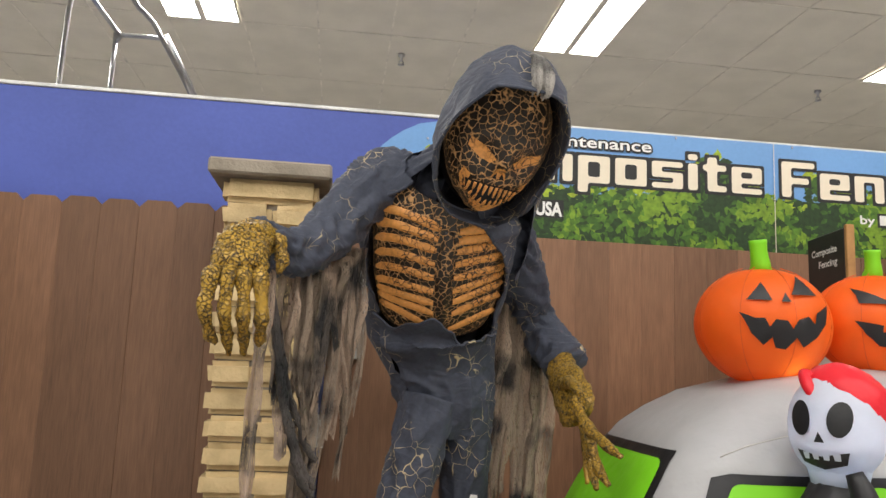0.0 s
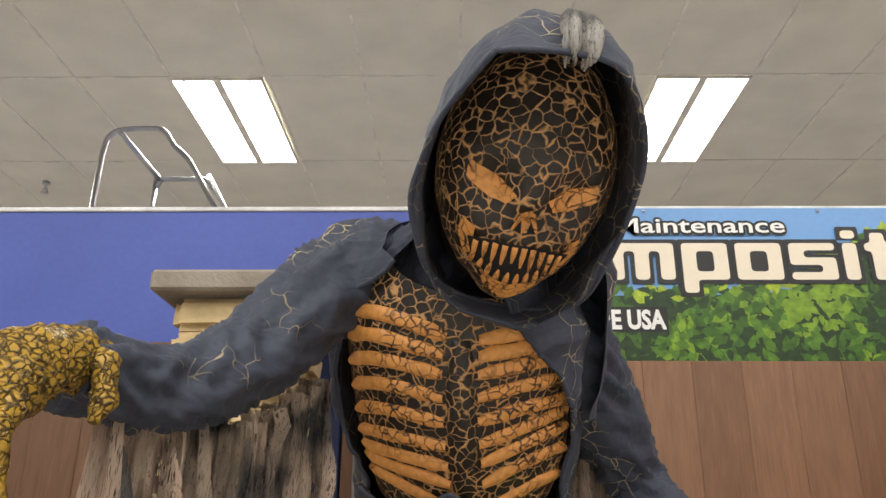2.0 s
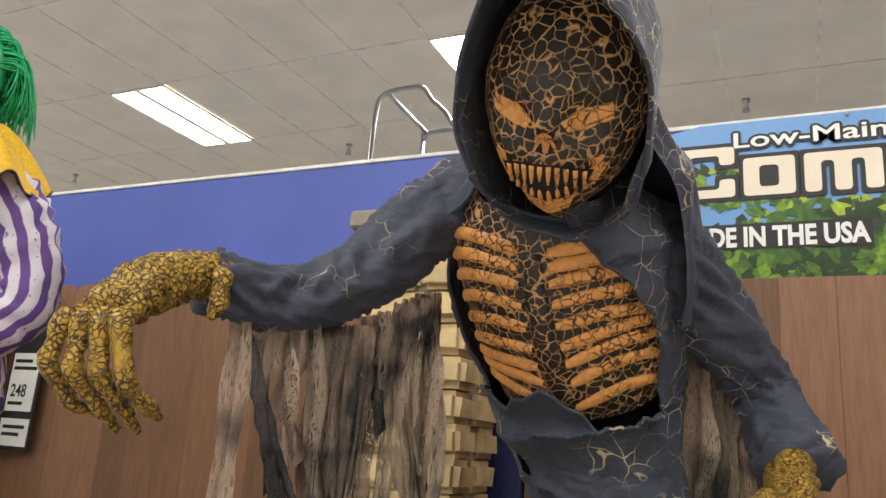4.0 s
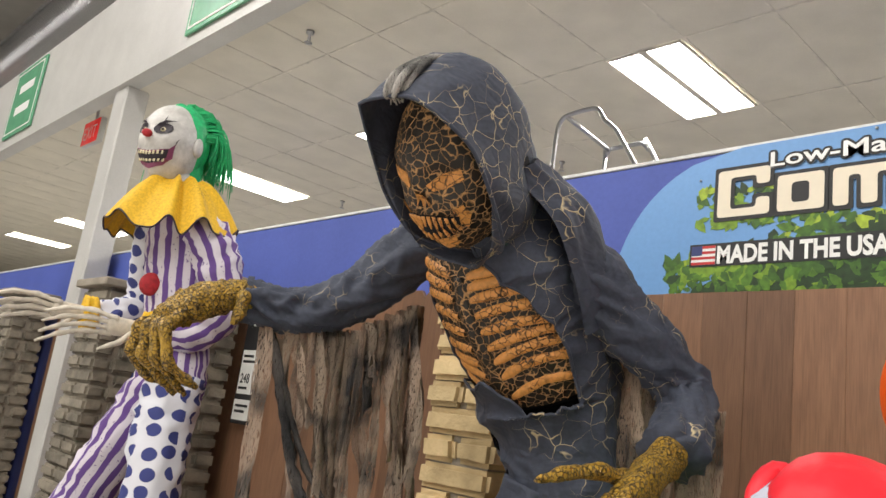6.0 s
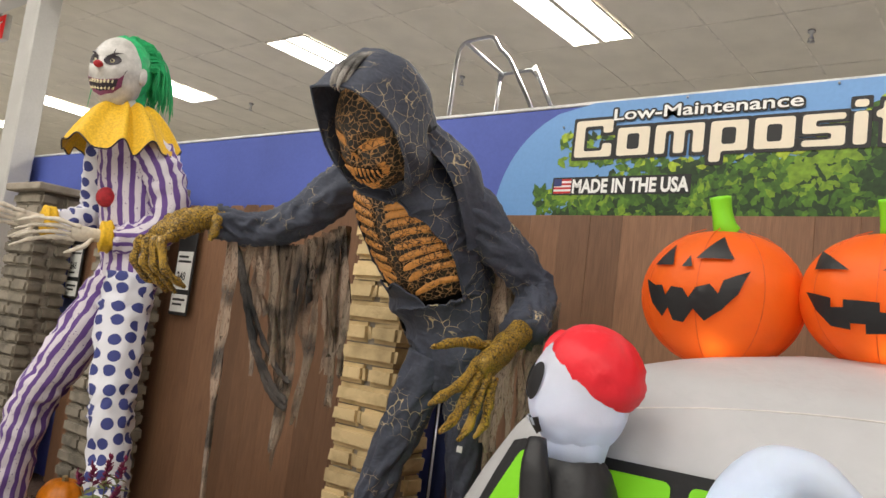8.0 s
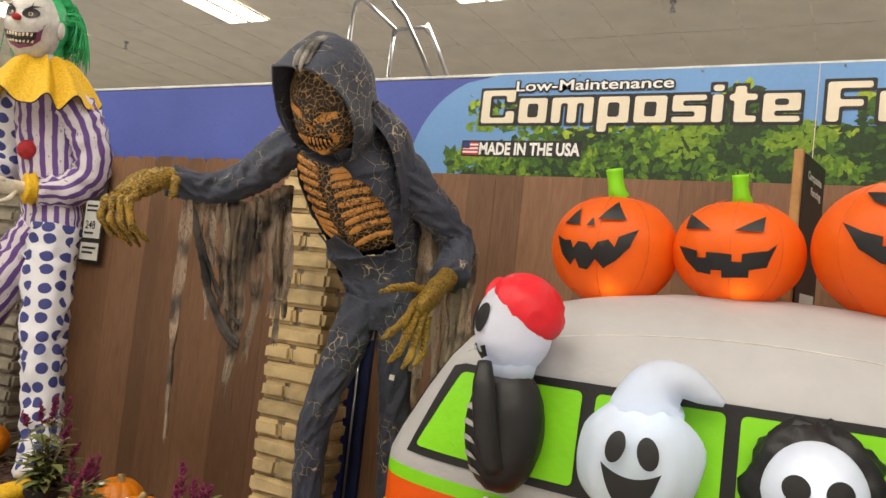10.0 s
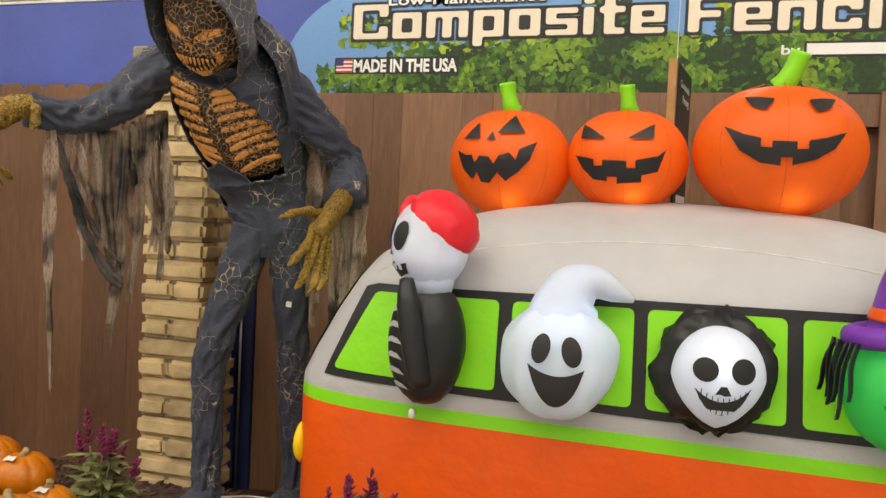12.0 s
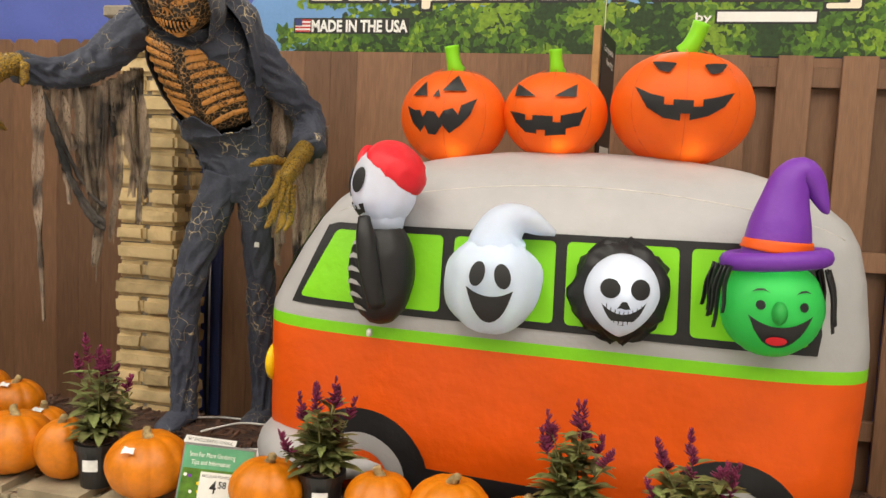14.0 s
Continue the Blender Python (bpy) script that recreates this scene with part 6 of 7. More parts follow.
def plant(x, y, z, tall, wide, seed, group="flowering plants on the bed edge"):
    rg = random.Random(seed)
    p = thing("celosia_plant", (x, y, z), "potted celosia with green leaves, purple flower spikes and black pot", "potted plant", group)
    part("pot", tube(bmesh.new(), [(0, 0, 0, 0.055), (0, 0, 0.06, 0.062), (0, 0, 0.13, 0.07), (0, 0, 0.131, 0.077), (0, 0, 0.155, 0.078), (0, 0, 0.156, 0.068)], 28, 1), M["pot_black"], p, "black plastic nursery pot", smooth=False)
    part("soil", tube(bmesh.new(), [(0, 0, 0.1565, 0.066), (0, 0, 0.16, 0.055)], 18, 1), M["mulch"], p)
    put = on_ball((0, 0, 0.09), (0.078, 0.078, 0.3), 0.3, 0, 0.0)
    part("pot_label", filled([(-0.025, -0.02), (0.025, -0.02), (0.025, 0.02), (-0.025, 0.02)], put, 0.012), M["sticker"], p, "white barcode label")
    leaves, stems = bmesh.new(), bmesh.new()
    tips = []
    for i in range(11):
        a, lean = rg.uniform(0, 6.28), rg.uniform(0.1, 1.0)
        top = Vector((math.cos(a) * wide * lean, math.sin(a) * wide * lean, 0.16 + tall * (rg.uniform(0.3, 0.7) if i % 2 else rg.uniform(0.65, 0.95)) * (1.1 - 0.35 * lean)))
        base = Vector((math.cos(a) * 0.02, math.sin(a) * 0.02, 0.15))
        mid = base.lerp(top, 0.5) + Vector((math.cos(a), math.sin(a), 0)) * -0.012
        tube(stems, [(*base, 0.0035), (*mid, 0.003), (*top, 0.002)], 5, 3)
        tips.append(top)
        for j in range(19):
            t = rg.uniform(0.05, 1.0)
            o = base.lerp(mid, t * 2) if t < 0.5 else mid.lerp(top, t * 2 - 1)
            la, ll = rg.uniform(0, 6.28), rg.uniform(0.06, 0.115) * (1.25 - 0.6 * t)
            d = Vector((math.cos(la), math.sin(la), rg.uniform(-0.15, 0.7))).normalized()
            s = d.cross(Vector((0, 0, 1))).normalized()
            n = s.cross(d)
            vs = [leaves.verts.new(o + d * ll * k + s * ll * w + n * ll * q) for k, w, q in ((0, 0, 0), (0.35, -0.2, 0.06), (0.4, 0, -0.01), (0.35, 0.2, 0.06), (0.75, -0.13, 0.0), (0.78, 0, -0.04), (0.75, 0.13, 0.0), (1.05, 0, -0.14))]
            for f in ((0, 1, 2), (0, 2, 3), (1, 4, 5, 2), (2, 5, 6, 3), (4, 7, 5), (5, 7, 6)):
                leaves.faces.new([vs[q] for q in f])
    part("foliage", leaves, M["leaf"], p)
    part("stem", stems, M["stem"], p)
    for t in tips[::2] + tips[1:4:2]:
        bm = bmesh.new()
        l = rg.uniform(0.05, 0.10)
        lean = Vector((t.x * 0.3, t.y * 0.3, 0))
        for k in range(34):
            q = rg.random()
            o = t + (Vector((0, 0, 1)) * l + lean) * q
            a, r = rg.uniform(0, 6.28), 0.017 * (1 - q) + 0.005
            d = Vector((math.cos(a) * r, math.sin(a) * r, 0.012))
            tube(bm, [(*o, 0.003), (*(o + d * 0.7), 0.0038), (*(o + d * 1.3), 0.0008)], 4, 1)
        part("flower_spike", bm, M["bloom"], p, "purple feathery flower spike")
    return p


plant(0.305, 1.60, EDGE_Z, 0.28, 0.14, 31)
plant(1.13, 1.60, EDGE_Z, 0.27, 0.12, 32)
plant(1.93, 1.58, EDGE_Z, 0.28, 0.11, 33)
plant(2.27, 1.57, EDGE_Z, 0.20, 0.14, 34)
plant(-0.98, 2.02, 0.37, 0.34, 0.15, 35)
plant(-0.40, 1.76, 0.375, 0.22, 0.09, 36)


def sign_card(x, y, z, w, h, yaw, tilt):
    s = thing("price_sign", (x, y, z), "clear acrylic stand with a green and white pumpkin price card", "price sign")
    s.rotation_euler = (-tilt, 0.12, yaw)
    part("stand", box(-w / 2 - 0.006, 0.001, 0, w / 2 + 0.006, 0.008, h + 0.008, 0.002), M["steel"], s, "clear acrylic back plate", smooth=False)
    part("foot", box(-w / 2, -0.04, 0, w / 2, 0.0, 0.006), M["steel"], s, smooth=False)
    part("card", box(-w / 2, -0.003, 0.012, w / 2, 0, h), M["green_print"], s, smooth=False)
    part("picture", box(-w / 2 + 0.004, -0.0055, 0.016, w / 2 - 0.004, -0.0035, h * 0.62), M["leaf_print_1"], s, "printed photograph of flowers", smooth=False)
    rg = random.Random(3)
    for i in range(40):
        a, b = rg.uniform(-w / 2 + 0.012, w / 2 - 0.012), rg.uniform(0.025, h * 0.58)
        part("flower_print", filled(oval(a, b, 0.006, 0.006, 0, 7), lambda q, r: Vector((q, -0.0062, r)), 0.02), M[("yellow_nylon", "red_nylon", "purple_nylon", "white_ink")[i % 4]], s, smooth=False)
    part("price_label", box(-w * 0.22, -0.0085, h * 0.13, w * 0.30, -0.0065, h * 0.58, 0.0005), M["paper"], s, "white price label", smooth=False)
    written("lettering", "REGULAR PUMPKINS", s, M["ink"], (-w * 0.19, -0.0088, h * 0.49), h * 0.05, w * 0.46)
    written("lettering", "4", s, M["ink"], (-w * 0.06, -0.0088, h * 0.24), h * 0.2, w * 0.09, 0.001)
    written("lettering", "58", s, M["ink"], (w * 0.06, -0.0088, h * 0.33), h * 0.11, w * 0.11, 0.0008)
    written("lettering", "Scan For More Gardening", s, M["white_ink"], (-w * 0.42, -0.0042, h * 0.82), h * 0.08, w * 0.66)
    written("lettering", "Tips and Information", s, M["white_ink"], (-w * 0.38, -0.0042, h * 0.69), h * 0.08, w * 0.56)


sign_card(0.765, 1.55, EDGE_Z, 0.225, 0.19, radians(20), radians(14))

ps = thing("product_sign", (0.50, 1.95, 0.385), "tilted white product sign of the ghoul in a black frame", "sign")
ps.rotation_euler = (radians(-64), 0.1, radians(14))
part("frame", box(-0.11, 0, 0, 0.11, 0.008, 0.15, 0.003), M["black_board"], ps, smooth=False)
part("card", box(-0.102, -0.003, 0.008, 0.102, -0.0005, 0.142), M["paper"], ps, smooth=False)
written("lettering", '90" SMOLDERING GHOUL', ps, M["ink"], (-0.09, -0.0035, 0.115), 0.016, 0.18)
written("lettering", "147", ps, M["ink"], (-0.03, -0.0035, 0.05), 0.04, 0.09, 0.001)
pl = thing("product_sign", (0.72, 2.0, 0.375), "small tilted white product sign in a black frame", "sign")
pl.rotation_euler = (radians(-50), 0, radians(20))
part("frame", box(-0.08, 0, 0, 0.08, 0.008, 0.10, 0.003), M["black_board"], pl, smooth=False)
part("card", box(-0.072, -0.003, 0.008, 0.072, -0.0005, 0.092), M["paper"], pl, smooth=False)

for pts in (((0.20, 2.40), (0.225, 2.48), (0.26, 2.57), (0.36, 2.58), (0.48, 2.62), (0.62, 2.60)), ((0.33, 2.24), (0.37, 2.31), (0.43, 2.40), (0.52, 2.44), (0.66, 2.42))):
    cb = thing("power_cord", (0, 0, 0), "thin white power cord lying on the mulch", "cord", "power cords")
    part("cord", tube(bmesh.new(), [(x, y, ground_z(x, y) + 0.022, 0.0045) for x, y in pts], 6, 5), M["white_cable"], cb)

# ---- upright display board by the fence ----
db = thing("display_board", (1.88, 2.62, 0.25), "upright black display board with a tan edge against the fence", "display board")
part("panel", box(-0.018, 0.022, 0, 0.018, 0.33, 1.93, 0.003), M["black_board"], db, smooth=False)
db.rotation_euler = (0, 0, -0.16)
part("edge_strip", box(-0.019, 0, 0, 0.012, 0.02, 1.94, 0.003), M["tan_edge"], db, "tan wooden edge strip", smooth=False)
for sx, turn in ((-0.0195, -90), (0.0195, 90)):
    y0 = 0.29 if sx < 0 else 0.06
    written("lettering", "Composite", db, M["white_ink"], (sx, y0, 1.85), 0.026, 0.21, 0.001, turn)
    written("lettering", "Fencing", db, M["white_ink"], (sx, y0 + (-0.06 if sx < 0 else 0.06), 1.80), 0.026, 0.15, 0.001, turn)
    part("label", box(min(sx, sx * 1.15), 0.08, 0.9, max(sx, sx * 1.15), 0.28, 1.45), M["paper"], db, "white label", smooth=False)
    for k in range(5):
        part("text_bar", box(min(sx * 1.17, sx * 1.25), 0.10, 1.0 + k * 0.08, max(sx * 1.17, sx * 1.25), 0.25, 1.03 + k * 0.08), M["ink"], db, smooth=False)


def price_tag(x, z, y=3.055):
    t = thing("price_tag", (x, y, z), "tall black fence price card with white labels hung on the fence", "price tag", "fence price tags")
    part("board", box(0, -0.008, 0, 0.19, 0, 0.62, 0.002), M["black_board"], t, smooth=False)
    part("price_label", box(0.015, -0.0105, 0.16, 0.175, -0.0085, 0.40), M["paper"], t, "white price label", smooth=False)
    part("foot_label", box(0.01, -0.0105, 0.02, 0.18, -0.0085, 0.13), M["paper"], t, "white product label", smooth=False)
    written("lettering", "Composite", t, M["white_ink"], (0.02, -0.0086, 0.57), 0.022, 0.14)
    written("lettering", "Fencing", t, M["white_ink"], (0.05, -0.0086, 0.535), 0.022, 0.11)
    written("lettering", "248", t, M["ink"], (0.035, -0.011, 0.22), 0.05, 0.09, 0.0015)
    for k, (a, b) in enumerate(((0.33, 0.16), (0.36, 0.12), (0.185, 0.10), (0.09, 0.15), (0.06, 0.12))):
        part("text_bar", box(0.03, -0.0118, a, 0.03 + b * 0.85, -0.0106, a + 0.014), M["ink"], t, smooth=False)


price_tag(-2.33, 1.495)
price_tag(-3.72, 1.50)

# ---- banner ----
bn = thing("banner", (0, 3.146, 2.155), "printed fencing banner with sky, leaves and large cream lettering", "banner")
BH = 0.497
curve = [(0.0 + 0.47 * (1 - math.cos(t)) ** 0.9 * 0 + 0.47 * (1 - math.sqrt(max(0, 1 - (t / 1.0) ** 2))), BH * t) for t in (i / 14 for i in range(15))]
flat = lambda off: (lambda a, b: Vector((a, off, b)))
part("sky", filled([(4.9, BH), (4.9, 0)] + curve, flat(0), 0.2), M["sky_print"], bn, "pale blue printed sky", smooth=False)
part("backing", box(0.5, 0.002, 0.002, 4.9, 0.007, BH - 0.002), M["blue_paint"], bn, "blue banner ground", smooth=False)
hedge = [(0.30, 0.0), (4.89, 0.0), (4.89, 0.34), (3.6, 0.30), (2.9, 0.27), (2.2, 0.24), (1.85, 0.24), (1.75, 0.36), (1.6, 0.41), (1.45, 0.36), (1.33, 0.22), (0.9, 0.20), (0.62, 0.16), (0.45, 0.08)]
part("hedge_print", filled(hedge, flat(-0.0008), 0.2), M["leaf_print_3"], bn, "dark green printed hedge", smooth=False)
rg = random.Random(12)
leafs = [bmesh.new() for _ in range(5)]
count = 0
while count < 4600:
    x = rg.uniform(0.22, 4.88)
    z = rg.uniform(0.004, BH - 0.01)
    top = 0.10 + 0.14 * min(1, max(0, (x - 0.2) / 0.5)) + 0.05 * noise.noise(Vector((x * 3, 0, 0))) + 0.03 * noise.noise(Vector((x * 11, 4, 0)))
    if x < 0.75 and abs(z - 0.30) < 0.07 and x > 0.33:
        top = 0.36
    if 1.35 < x < 1.85:
        top = max(top, BH - 0.05 - abs(x - 1.6) * 0.7 + 0.05 * noise.noise(Vector((x * 9, 1, 0))))
    if x > 2.05:
        top = max(top, 0.30 + 0.16 * noise.noise(Vector((x * 2.2, 2, 0))) + (x - 2.0) * 0.09)
    if z > top:
        continue
    count += 1
    deep = noise.noise(Vector((x * 4, z * 9, 7))) + rg.uniform(-0.35, 0.35)
    edge = top - z < 0.035
    k = 4 if edge and rg.random() < 0.45 else 2 if deep > 0.22 else 1 if deep > 0.0 else 0 if deep > -0.25 else 3
    bm, s, a = leafs[k], rg.uniform(0.024, 0.052), rg.uniform(0, 6.28)
    off = -0.0012 - rg.random() * 0.0018
    pts = [(0, -1), (0.55, -0.45), (0.42, 0.3), (0.0, 1.05), (-0.42, 0.3), (-0.55, -0.45)]
    c, sn = math.cos(a), math.sin(a)
    vs = [bm.verts.new((min(4.898, x + s * 0.62 * (c * p - sn * q)), off, min(BH - 0.002, max(0.002, z + s * 0.62 * (sn * p + c * q))))) for p, q in pts]
    bm.faces.new(vs)
for k, bm in enumerate(leafs):
    ob = part("leaf_print", bm, M[f"leaf_print_{k}"], bn, "printed green leaves", smooth=False)
    ob["kind"] = "stuff"


def lettered(text, x0, x1, z0, h, fat, rim, mat):
    word = written("lettering", text, bn, mat, (x0, -0.0062, z0), h, x1 - x0, fat)
    bm = bmesh.new()
    for k in range(12):
        a = 2 * math.pi * k / 12
        me = word.data.copy()
        me.transform(Matrix.Translation((x0 + rim * math.cos(a), -0.0042 - 0.00008 * k, z0 + rim * math.sin(a))))
        bm.from_mesh(me)
        bpy.data.meshes.remove(me)
    part("letter_ground", bm, M["ink"], bn, "dark outline behind the letters", smooth=False)


STEM_W, BAR = 0.25, 0.165


def rect(x0, y0, x1, y1):
    return [(x0, y0), (x1, y0), (x1, y1), (x0, y1)]


def glyph(ch):
    """Outlines and holes of a squared letter, cap height 1, and its width."""
    a, b, h = STEM_W, BAR, 0.74
    w = 0.80
    hole = rect(a, b, w - a, h - b)
    if ch in "Cc":
        h, w = (1.0, 0.98) if ch == "C" else (h, w)
        q = h * 0.36
        return [[(0, 0), (w, 0), (w, q), (w - a, q), (w - a, b), (a, b), (a, h - b), (w - a, h - b), (w - a, h - q), (w, h - q), (w, h), (0, h)]], w
    if ch == "o":
        return [rect(0, 0, w, h), hole], w
    if ch == "m":
        m1, m2 = 0.44, 0.88
        return [[(0, 0), (a, 0), (a, h - b), (m1, h - b), (m1, 0), (m1 + a, 0), (m1 + a, h - b), (m2, h - b), (m2, 0), (m2 + a, 0), (m2 + a, h), (0, h)]], m2 + a
    if ch == "n":
        return [[(0, 0), (a, 0), (a, h - b), (w - a, h - b), (w - a, 0), (w, 0), (w, h), (0, h)]], w
    if ch == "p":
        return [[(0, -0.26), (a, -0.26), (a, 0), (w, 0), (w, h), (0, h)], hole], w
    if ch == "g":
        return [[(0, -0.26), (w, -0.26), (w, h), (0, h), (0, 0), (w - a, 0), (w - a, -0.11), (0, -0.11)], hole], w
    if ch == "s":
        lo, hi = 0.295, 0.445
        return [[(0, 0), (w, 0), (w, hi), (a, hi), (a, h - 0.15), (w, h - 0.15), (w, h), (0, h), (0, lo), (w - a, lo), (w - a, 0.15), (0, 0.15)]], w
    if ch == "i":
        return [rect(0, 0, a, h), rect(0, 0.83, a, 1.0)], a
    if ch == "t":
        w, e = 0.62, 0.12
        return [[(e, 0), (w, 0), (w, b), (e + a, b), (e + a, h - b), (w, h - b), (w, h), (e + a, h), (e + a, 0.95), (e, 0.95), (e, h), (0, h), (0, h - b), (e, h - b)]], w
    if ch == "e":
        return [[(0, 0), (w, 0), (w, 0.15), (a, 0.15), (a, 0.29), (w, 0.29), (w, h), (0, h)], rect(a, 0.43, w - a, h - 0.14)], w
    return [[(0, 0), (a, 0), (a, 0.38), (0.72, 0.38), (0.72, 0.55), (a, 0.55), (a, 1 - b), (0.88, 1 - b), (0.88, 1), (0, 1)]], 0.88


def squared(text, x0, x1, z0, h, rim, mat):
    """A word of squared letters, each a part, on a dark outline."""
    gap = 0.135
    total = sum(glyph(c)[1] for c in text) + gap * (len(text) - 1)
    k = (x1 - x0) / total
    at = x0
    for c in text:
        polys, w = glyph(c)
        for grow, off, m, nm in ((0.0, -0.0062, mat, "letter"), (rim, -0.0044, M["ink"], "letter_ground")):
            cu = bpy.data.curves.new(nm, "CURVE")
            cu.dimensions, cu.fill_mode, cu.offset = "2D", "BOTH", 0.0
            for i, poly in enumerate(polys):
                pts = [(px * k, pz * h) for px, pz in poly]
                if grow:
                    if i and c != "i":
                        continue
                    pts = outset(pts, grow)
                pts = rounded(pts, 0.013 if not grow else 0.008, 3)
                sp = cu.splines.new("POLY")
                sp.points.add(len(pts) - 1)
                for v, q in zip(sp.points, pts):
                    v.co = (q[0], q[1], 0, 1)
                sp.use_cyclic_u = True
            tmp = new("tmp", cu)
            bpy.context.view_layer.update()
            me = bpy.data.meshes.new_from_object(tmp.evaluated_get(bpy.context.evaluated_depsgraph_get()))
            bpy.data.objects.remove(tmp)
            bpy.data.curves.remove(cu)
            for v in me.vertices:
                v.co = (v.co.x, 0, v.co.y)
            me.materials.clear()
            me.materials.append(m)
            ob = new(nm, me)
            ob.parent = bn
            ob.matrix_basis = pose(at, off, z0)
        at += (w + gap) * k


def outset(pts, d):
    """A polygon with square corners grown by d."""
    out = []
    for i, p in enumerate(pts):
        a, c = pts[i - 1], pts[(i + 1) % len(pts)]
        u, v = (Vector(p) - Vector(a)).normalized(), (Vector(c) - Vector(p)).normalized()
        n1, n2 = Vector((u.y, -u.x)), Vector((v.y, -v.x))
        out.append(tuple(Vector(p) + (n1 + n2) * d))
    return out


squared("Composite", 0.395, 1.83, 0.256, 0.162, 0.013, M["cream_ink"])
squared("Fencing", 1.925, 3.0, 0.256, 0.162, 0.013, M["cream_ink"])
lettered("Low-Maintenance", 0.57, 1.315, 0.412, 0.048, 0.001, 0.008, M["white_ink"])
part("tag_ground", box(0.305, -0.0040, 0.092, 0.925, -0.0034, 0.170), M["ink"], bn, "black label ground", smooth=False)
written("lettering", "MADE IN THE USA", bn, M["white_ink"], (0.405, -0.0056, 0.102), 0.056, 0.51, 0.003)
part("flag_field", box(0.312, -0.0050, 0.099, 0.396, -0.0042, 0.163), M["white_ink"], bn, "small printed flag", smooth=False)
for k in range(4):
    part("flag_stripe", box(0.312, -0.0056, 0.099 + k * 0.0183, 0.396, -0.0051, 0.108 + k * 0.0183), M["red_print"], bn, smooth=False)
part("flag_corner", box(0.312, -0.0062, 0.131, 0.35, -0.0057, 0.163), M["navy_print"], bn, smooth=False)
written("lettering", "by", bn, M["white_ink"], (2.30, -0.0056, 0.157), 0.038, 0.07, 0.001)
part("text_bar", box(2.385, -0.0040, 0.145, 2.83, -0.0034, 0.21), M["ink"], bn, smooth=False)
part("text_bar", box(2.395, -0.0056, 0.155, 2.82, -0.0050, 0.20), M["white_ink"], bn, smooth=False)
part("panel_joint", box(1.888, -0.0066, 0.0, 1.891, -0.0060, BH), M["tee_bar"], bn, smooth=False)
for k in range(9):
    part("screw", ball(bmesh.new(), (0.33 + 0.55 * k, -0.006, BH - 0.10 if k == 0 else BH - 0.012), (0.005, 0.003, 0.005), 0, 8, 6), M["steel"], bn)

# ---- pillars, fences and edge wall: the pieces ----


def block_mesh(name, mat, seed, sx, sy, sz):
    """A tumbled block of unit half-size with worn corners."""
    rg = random.Random(seed)
    bm = box(-sx / 2, -sy / 2, -sz / 2, sx / 2, sy / 2, sz / 2, min(sz, sy) * 0.21, seg=2)
    o = Vector((rg.uniform(0, 9), rg.uniform(0, 9), rg.uniform(0, 9)))
    for v in bm.verts:
        v.co += noise.noise_vector(v.co * 22 + o) * 0.0065
    me = bpy.data.meshes.new(name)
    bm.to_mesh(me)
    bm.free()
    me.materials.append(mat)
    return me


def pillar(x0, y0, z0, z1, w, d, mat, label, course=0.0905):
    p = thing("stone_pillar", (x0 + w / 2, y0 + d / 2, z0), label, "pillar", "stone pillars")
    part("core", box(-w / 2 + 0.03, -d / 2 + 0.03, 0, w / 2 - 0.03, d / 2 - 0.03, z1 - z0), M["cap_stone"], p, smooth=False)
    whole = [block_mesh("stone_block", mat, 50 + i, w * 0.99, d * 0.42, course * 0.945) for i in range(3)]
    half = [block_mesh("stone_block", mat, 60 + i, w * 0.485, d * 0.42, course * 0.945) for i in range(3)]
    side = [block_mesh("stone_block", mat, 70 + i, w * 0.42, d * 0.56, course * 0.945) for i in range(3)]
    n = int(round((z1 - z0) / course))
    rg = random.Random(int(x0 * 100) + 7)
    for i in range(n):
        z = course * (i + 0.5)
        j = lambda: rg.uniform(-0.007, 0.007)
        if i % 2:
            piece("stone_block", rg.choice(whole), p, (j(), -d * 0.29 + j(), z))
            piece("stone_block", rg.choice(whole), p, (j(), d * 0.29 + j(), z), math.pi)
        else:
            s = rg.uniform(-0.03, 0.03) * w
            piece("stone_block", rg.choice(half), p, (-w * 0.25 + s / 2 + j(), -d * 0.29 + j(), z), 0, (1 + s / w * 2, 1, 1))
            piece("stone_block", rg.choice(half), p, (w * 0.25 + s / 2 + j(), -d * 0.29 + j(), z), math.pi, (1 - s / w * 2, 1, 1))
            for sx in (-1, 1):
                piece("stone_block", rg.choice(side), p, (sx * w * 0.29 + j(), d * 0.21, z))
    part("cap", box(-w / 2 - 0.045, -d / 2 - 0.045, z1 - z0, w / 2 + 0.045, d / 2 + 0.045, z1 - z0 + 0.055, 0.008), M["cap_stone"], p, "flat grey cap slab", smooth=False)


pillar(-0.425, 2.70, 0.24, 2.23, 0.33, 0.31, M["tan_stone"], "pillar of tan tumbled stone blocks with a grey cap")
pillar(-2.78, 2.72, 0.24, 2.24, 0.42, 0.30, M["grey_stone"], "pillar of grey-brown tumbled stone blocks with a grey cap")
pillar(-4.08, 2.72, 0.24, 2.24, 0.46, 0.30, M["grey_stone"], "pillar of grey-brown tumbled stone blocks with a grey cap")
pillar(-6.1, 2.72, 0.24, 2.24, 0.46, 0.30, M["grey_stone"], "pillar of grey-brown tumbled stone blocks with a grey cap")


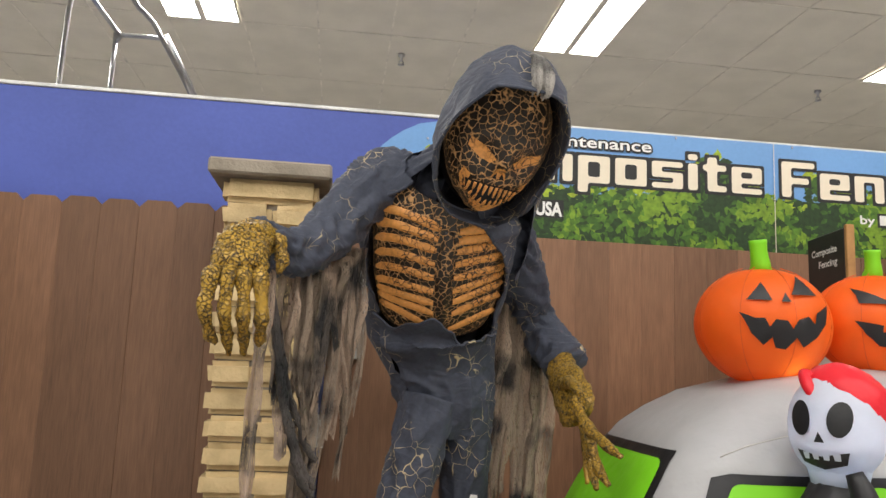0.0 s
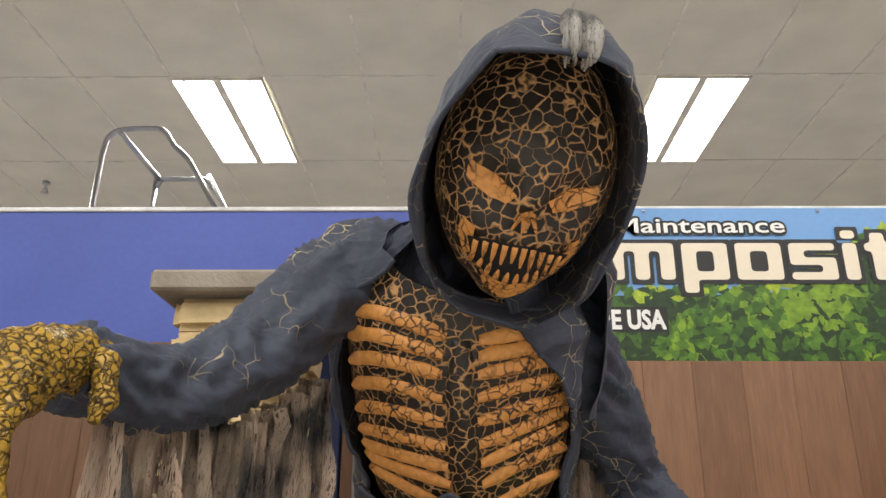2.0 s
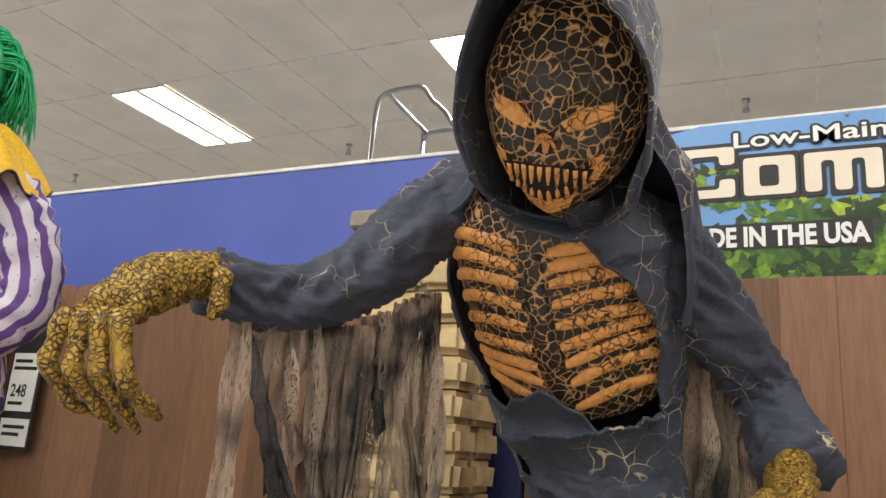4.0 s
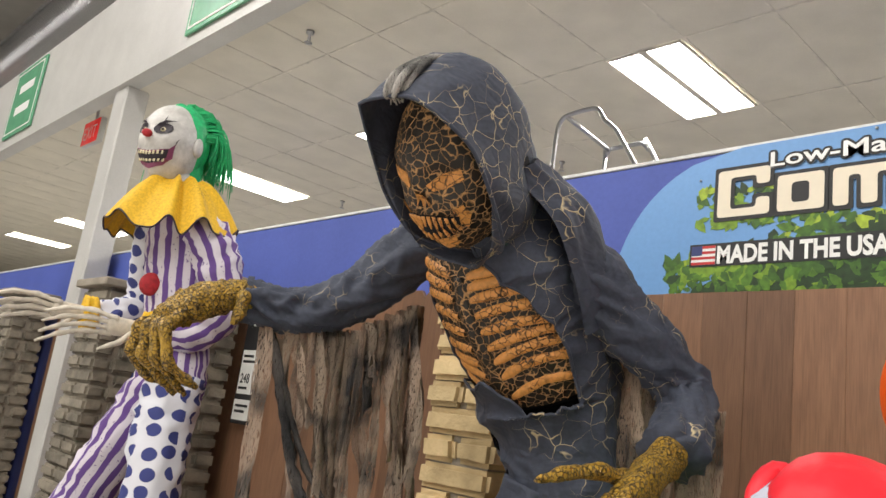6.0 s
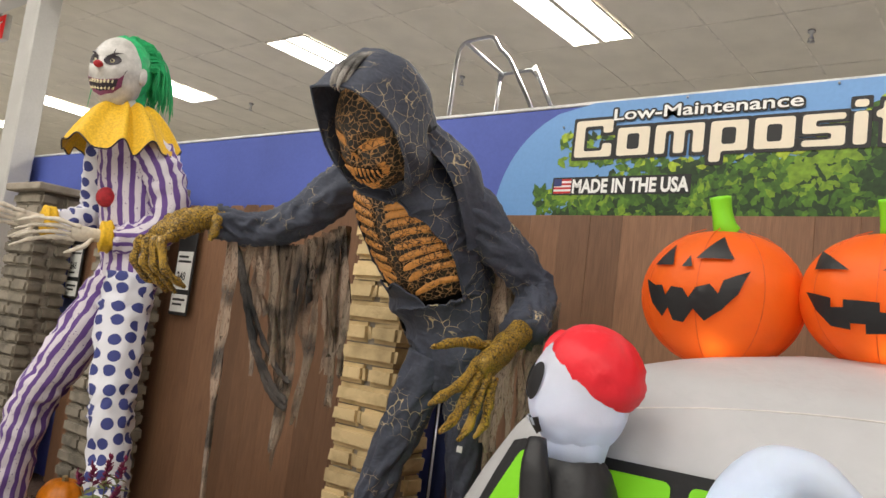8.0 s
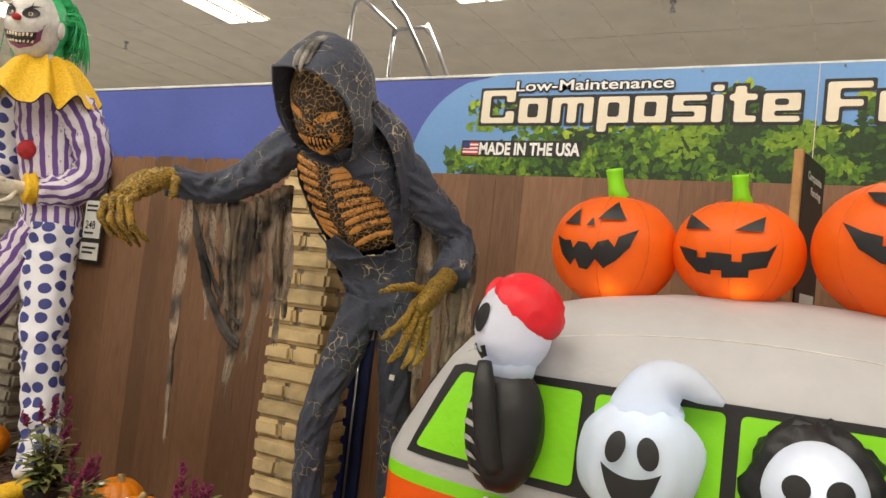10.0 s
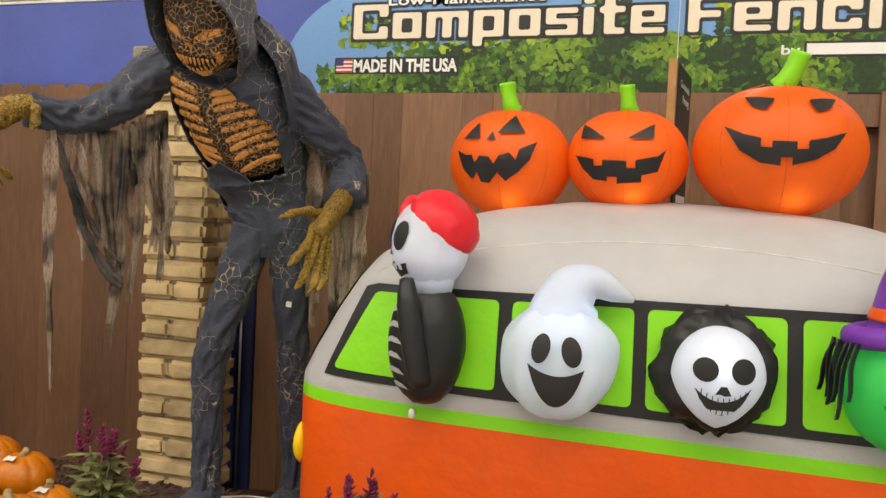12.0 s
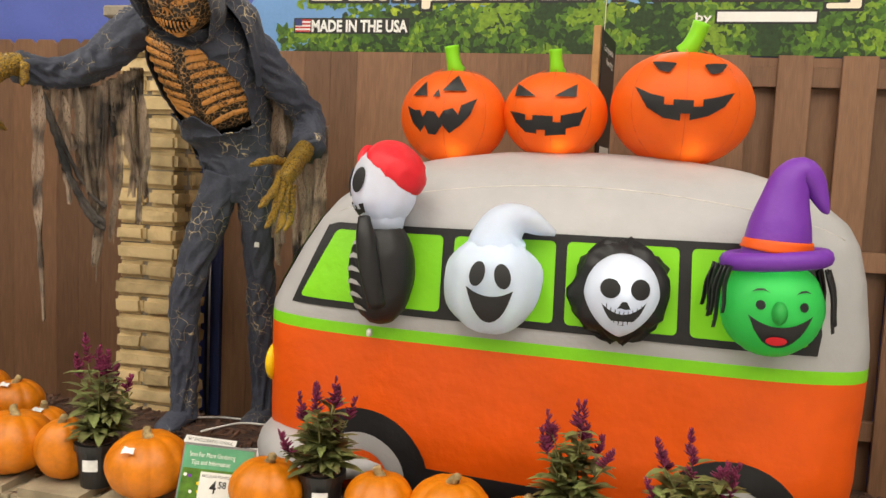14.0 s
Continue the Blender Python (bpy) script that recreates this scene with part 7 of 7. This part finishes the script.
def plank_mesh(name, w, h, eared):
    """A fence board; its top corners clipped when eared."""
    bm = bmesh.new()
    e = 0.028
    line = [(-w / 2, 0), (w / 2, 0), (w / 2, h - e * eared), (w / 2 - e * eared, h), (-w / 2 + e * eared, h), (-w / 2, h - e * eared)] if eared else [(-w / 2, 0), (w / 2, 0), (w / 2, h), (-w / 2, h)]
    front = [bm.verts.new((x, -0.009, z)) for x, z in line]
    back = [bm.verts.new((x, 0.009, z)) for x, z in line]
    bm.faces.new(front)
    bm.faces.new(back[::-1])
    for i in range(len(line)):
        j = (i + 1) % len(line)
        bm.faces.new((front[i], back[i], back[j], front[j]))
    bmesh.ops.recalc_face_normals(bm, faces=bm.faces)
    bmesh.ops.bevel(bm, geom=[e for e in bm.edges if abs(e.verts[0].co.y - e.verts[1].co.y) < 1e-6 and e.verts[0].co.y < 0], offset=0.002, segments=1, affect="EDGES")
    me = bpy.data.meshes.new(name)
    bm.to_mesh(me)
    bm.free()
    me.materials.append(M["brown_board"])
    return me


EAR, FLAT = plank_mesh("plank", 0.1445, 2.02, True), plank_mesh("plank", 0.1445, 1.968, False)


def fence(x0, x1, me, label, pitch=0.1475):
    f = thing("fence", (x0, FENCE_Y, 0.18), label, "fence", "fences")
    n = int(round((x1 - x0) / pitch))
    pitch = (x1 - x0) / n
    for i in range(n):
        ob = piece("plank", me, f, (pitch * (i + 0.5), rng.uniform(-0.002, 0.002), rng.uniform(-0.006, 0.004) if me is EAR else 0))
    for z in (0.25, 1.0, 1.75):
        part("rail", box(0, 0.012, z, n * pitch, 0.045, z + 0.08), M["brown_board"], f, smooth=False)


fence(-2.36, -0.36, EAR, "brown composite fence panel with clipped board tops")
fence(-3.62, -2.36, EAR, "brown composite fence panel with clipped board tops")
fence(-5.65, -4.06, EAR, "brown composite fence panel with clipped board tops")
fence(-9.0, -6.08, EAR, "brown composite fence panel with clipped board tops")
fence(-0.040, 2.40, FLAT, "brown composite fence panel with a straight top")

sh = thing("shadowbox_fence", (2.38, FENCE_Y, 0.18), "brown composite shadowbox fence with gaps between its boards", "fence", "fences")
for i in range(10):
    piece("plank", FLAT, sh, (0.09 + 0.265 * i, -0.03, 0))
    piece("plank", FLAT, sh, (0.2225 + 0.265 * i, 0.038, 0))
for z in (0.25, 1.02, 1.83):
    part("rail", box(0, -0.018, z, 2.7, 0.025, z + 0.09, 0.003), M["brown_board"], sh, smooth=False)
navy = thing("upright_post", (-0.088, 3.10, 0.18), "dark navy painted upright post between pillar and fence", "post")
part("shaft", box(-0.045, -0.03, 0, 0.043, 0.05, 2.06, 0.003), M["navy_post"], navy, smooth=False)
post = thing("metal_channel", (-0.085, 3.03, 0.2), "silver slotted metal channel beside the stone pillar", "metal channel")
part("rod", tube(bmesh.new(), [(0, 0, 0, 0.006), (0, 0, 1.09, 0.006)], 8, 1), M["steel"], post)
bracket = part("bracket", box(-0.012, -0.006, 1.085, 0.058, 0.03, 1.205, 0.003), M["channel_grey"], post, smooth=False)
part("fold", box(0.046, -0.012, 1.085, 0.058, -0.007, 1.205, 0.001), M["channel_grey"], bracket, smooth=False)
plate = part("plate", box(0.08, 0.038, 1.42, 0.19, 0.052, 1.78, 0.003), M["channel_grey"], post, "pale grey folded fence bracket", smooth=False)
part("rib", box(0.108, -0.002, 1.41, 0.148, 0.037, 1.82, 0.004), M["channel_grey"], plate, smooth=False)
part("flange", box(0.100, -0.010, 1.408, 0.107, 0.037, 1.82, 0.001), M["trim_white"], plate, smooth=False)

edge = thing("edge_wall", (0, 1.56, 0), "low curb of tan-grey stone blocks around the planting bed", "edge wall")
eb = [block_mesh("edge_block", M["edge_stone"], 80 + i, 0.295, 0.22, 0.136) for i in range(4)]
for r in range(3):
    for i in range(32):
        x = -4.6 + 0.30 * i + 0.15 * (r % 2)
        piece("edge_block", eb[(i * 7 + r) % 4], edge, (x, rng.uniform(-0.004, 0.004), 0.07 + 0.14 * r))
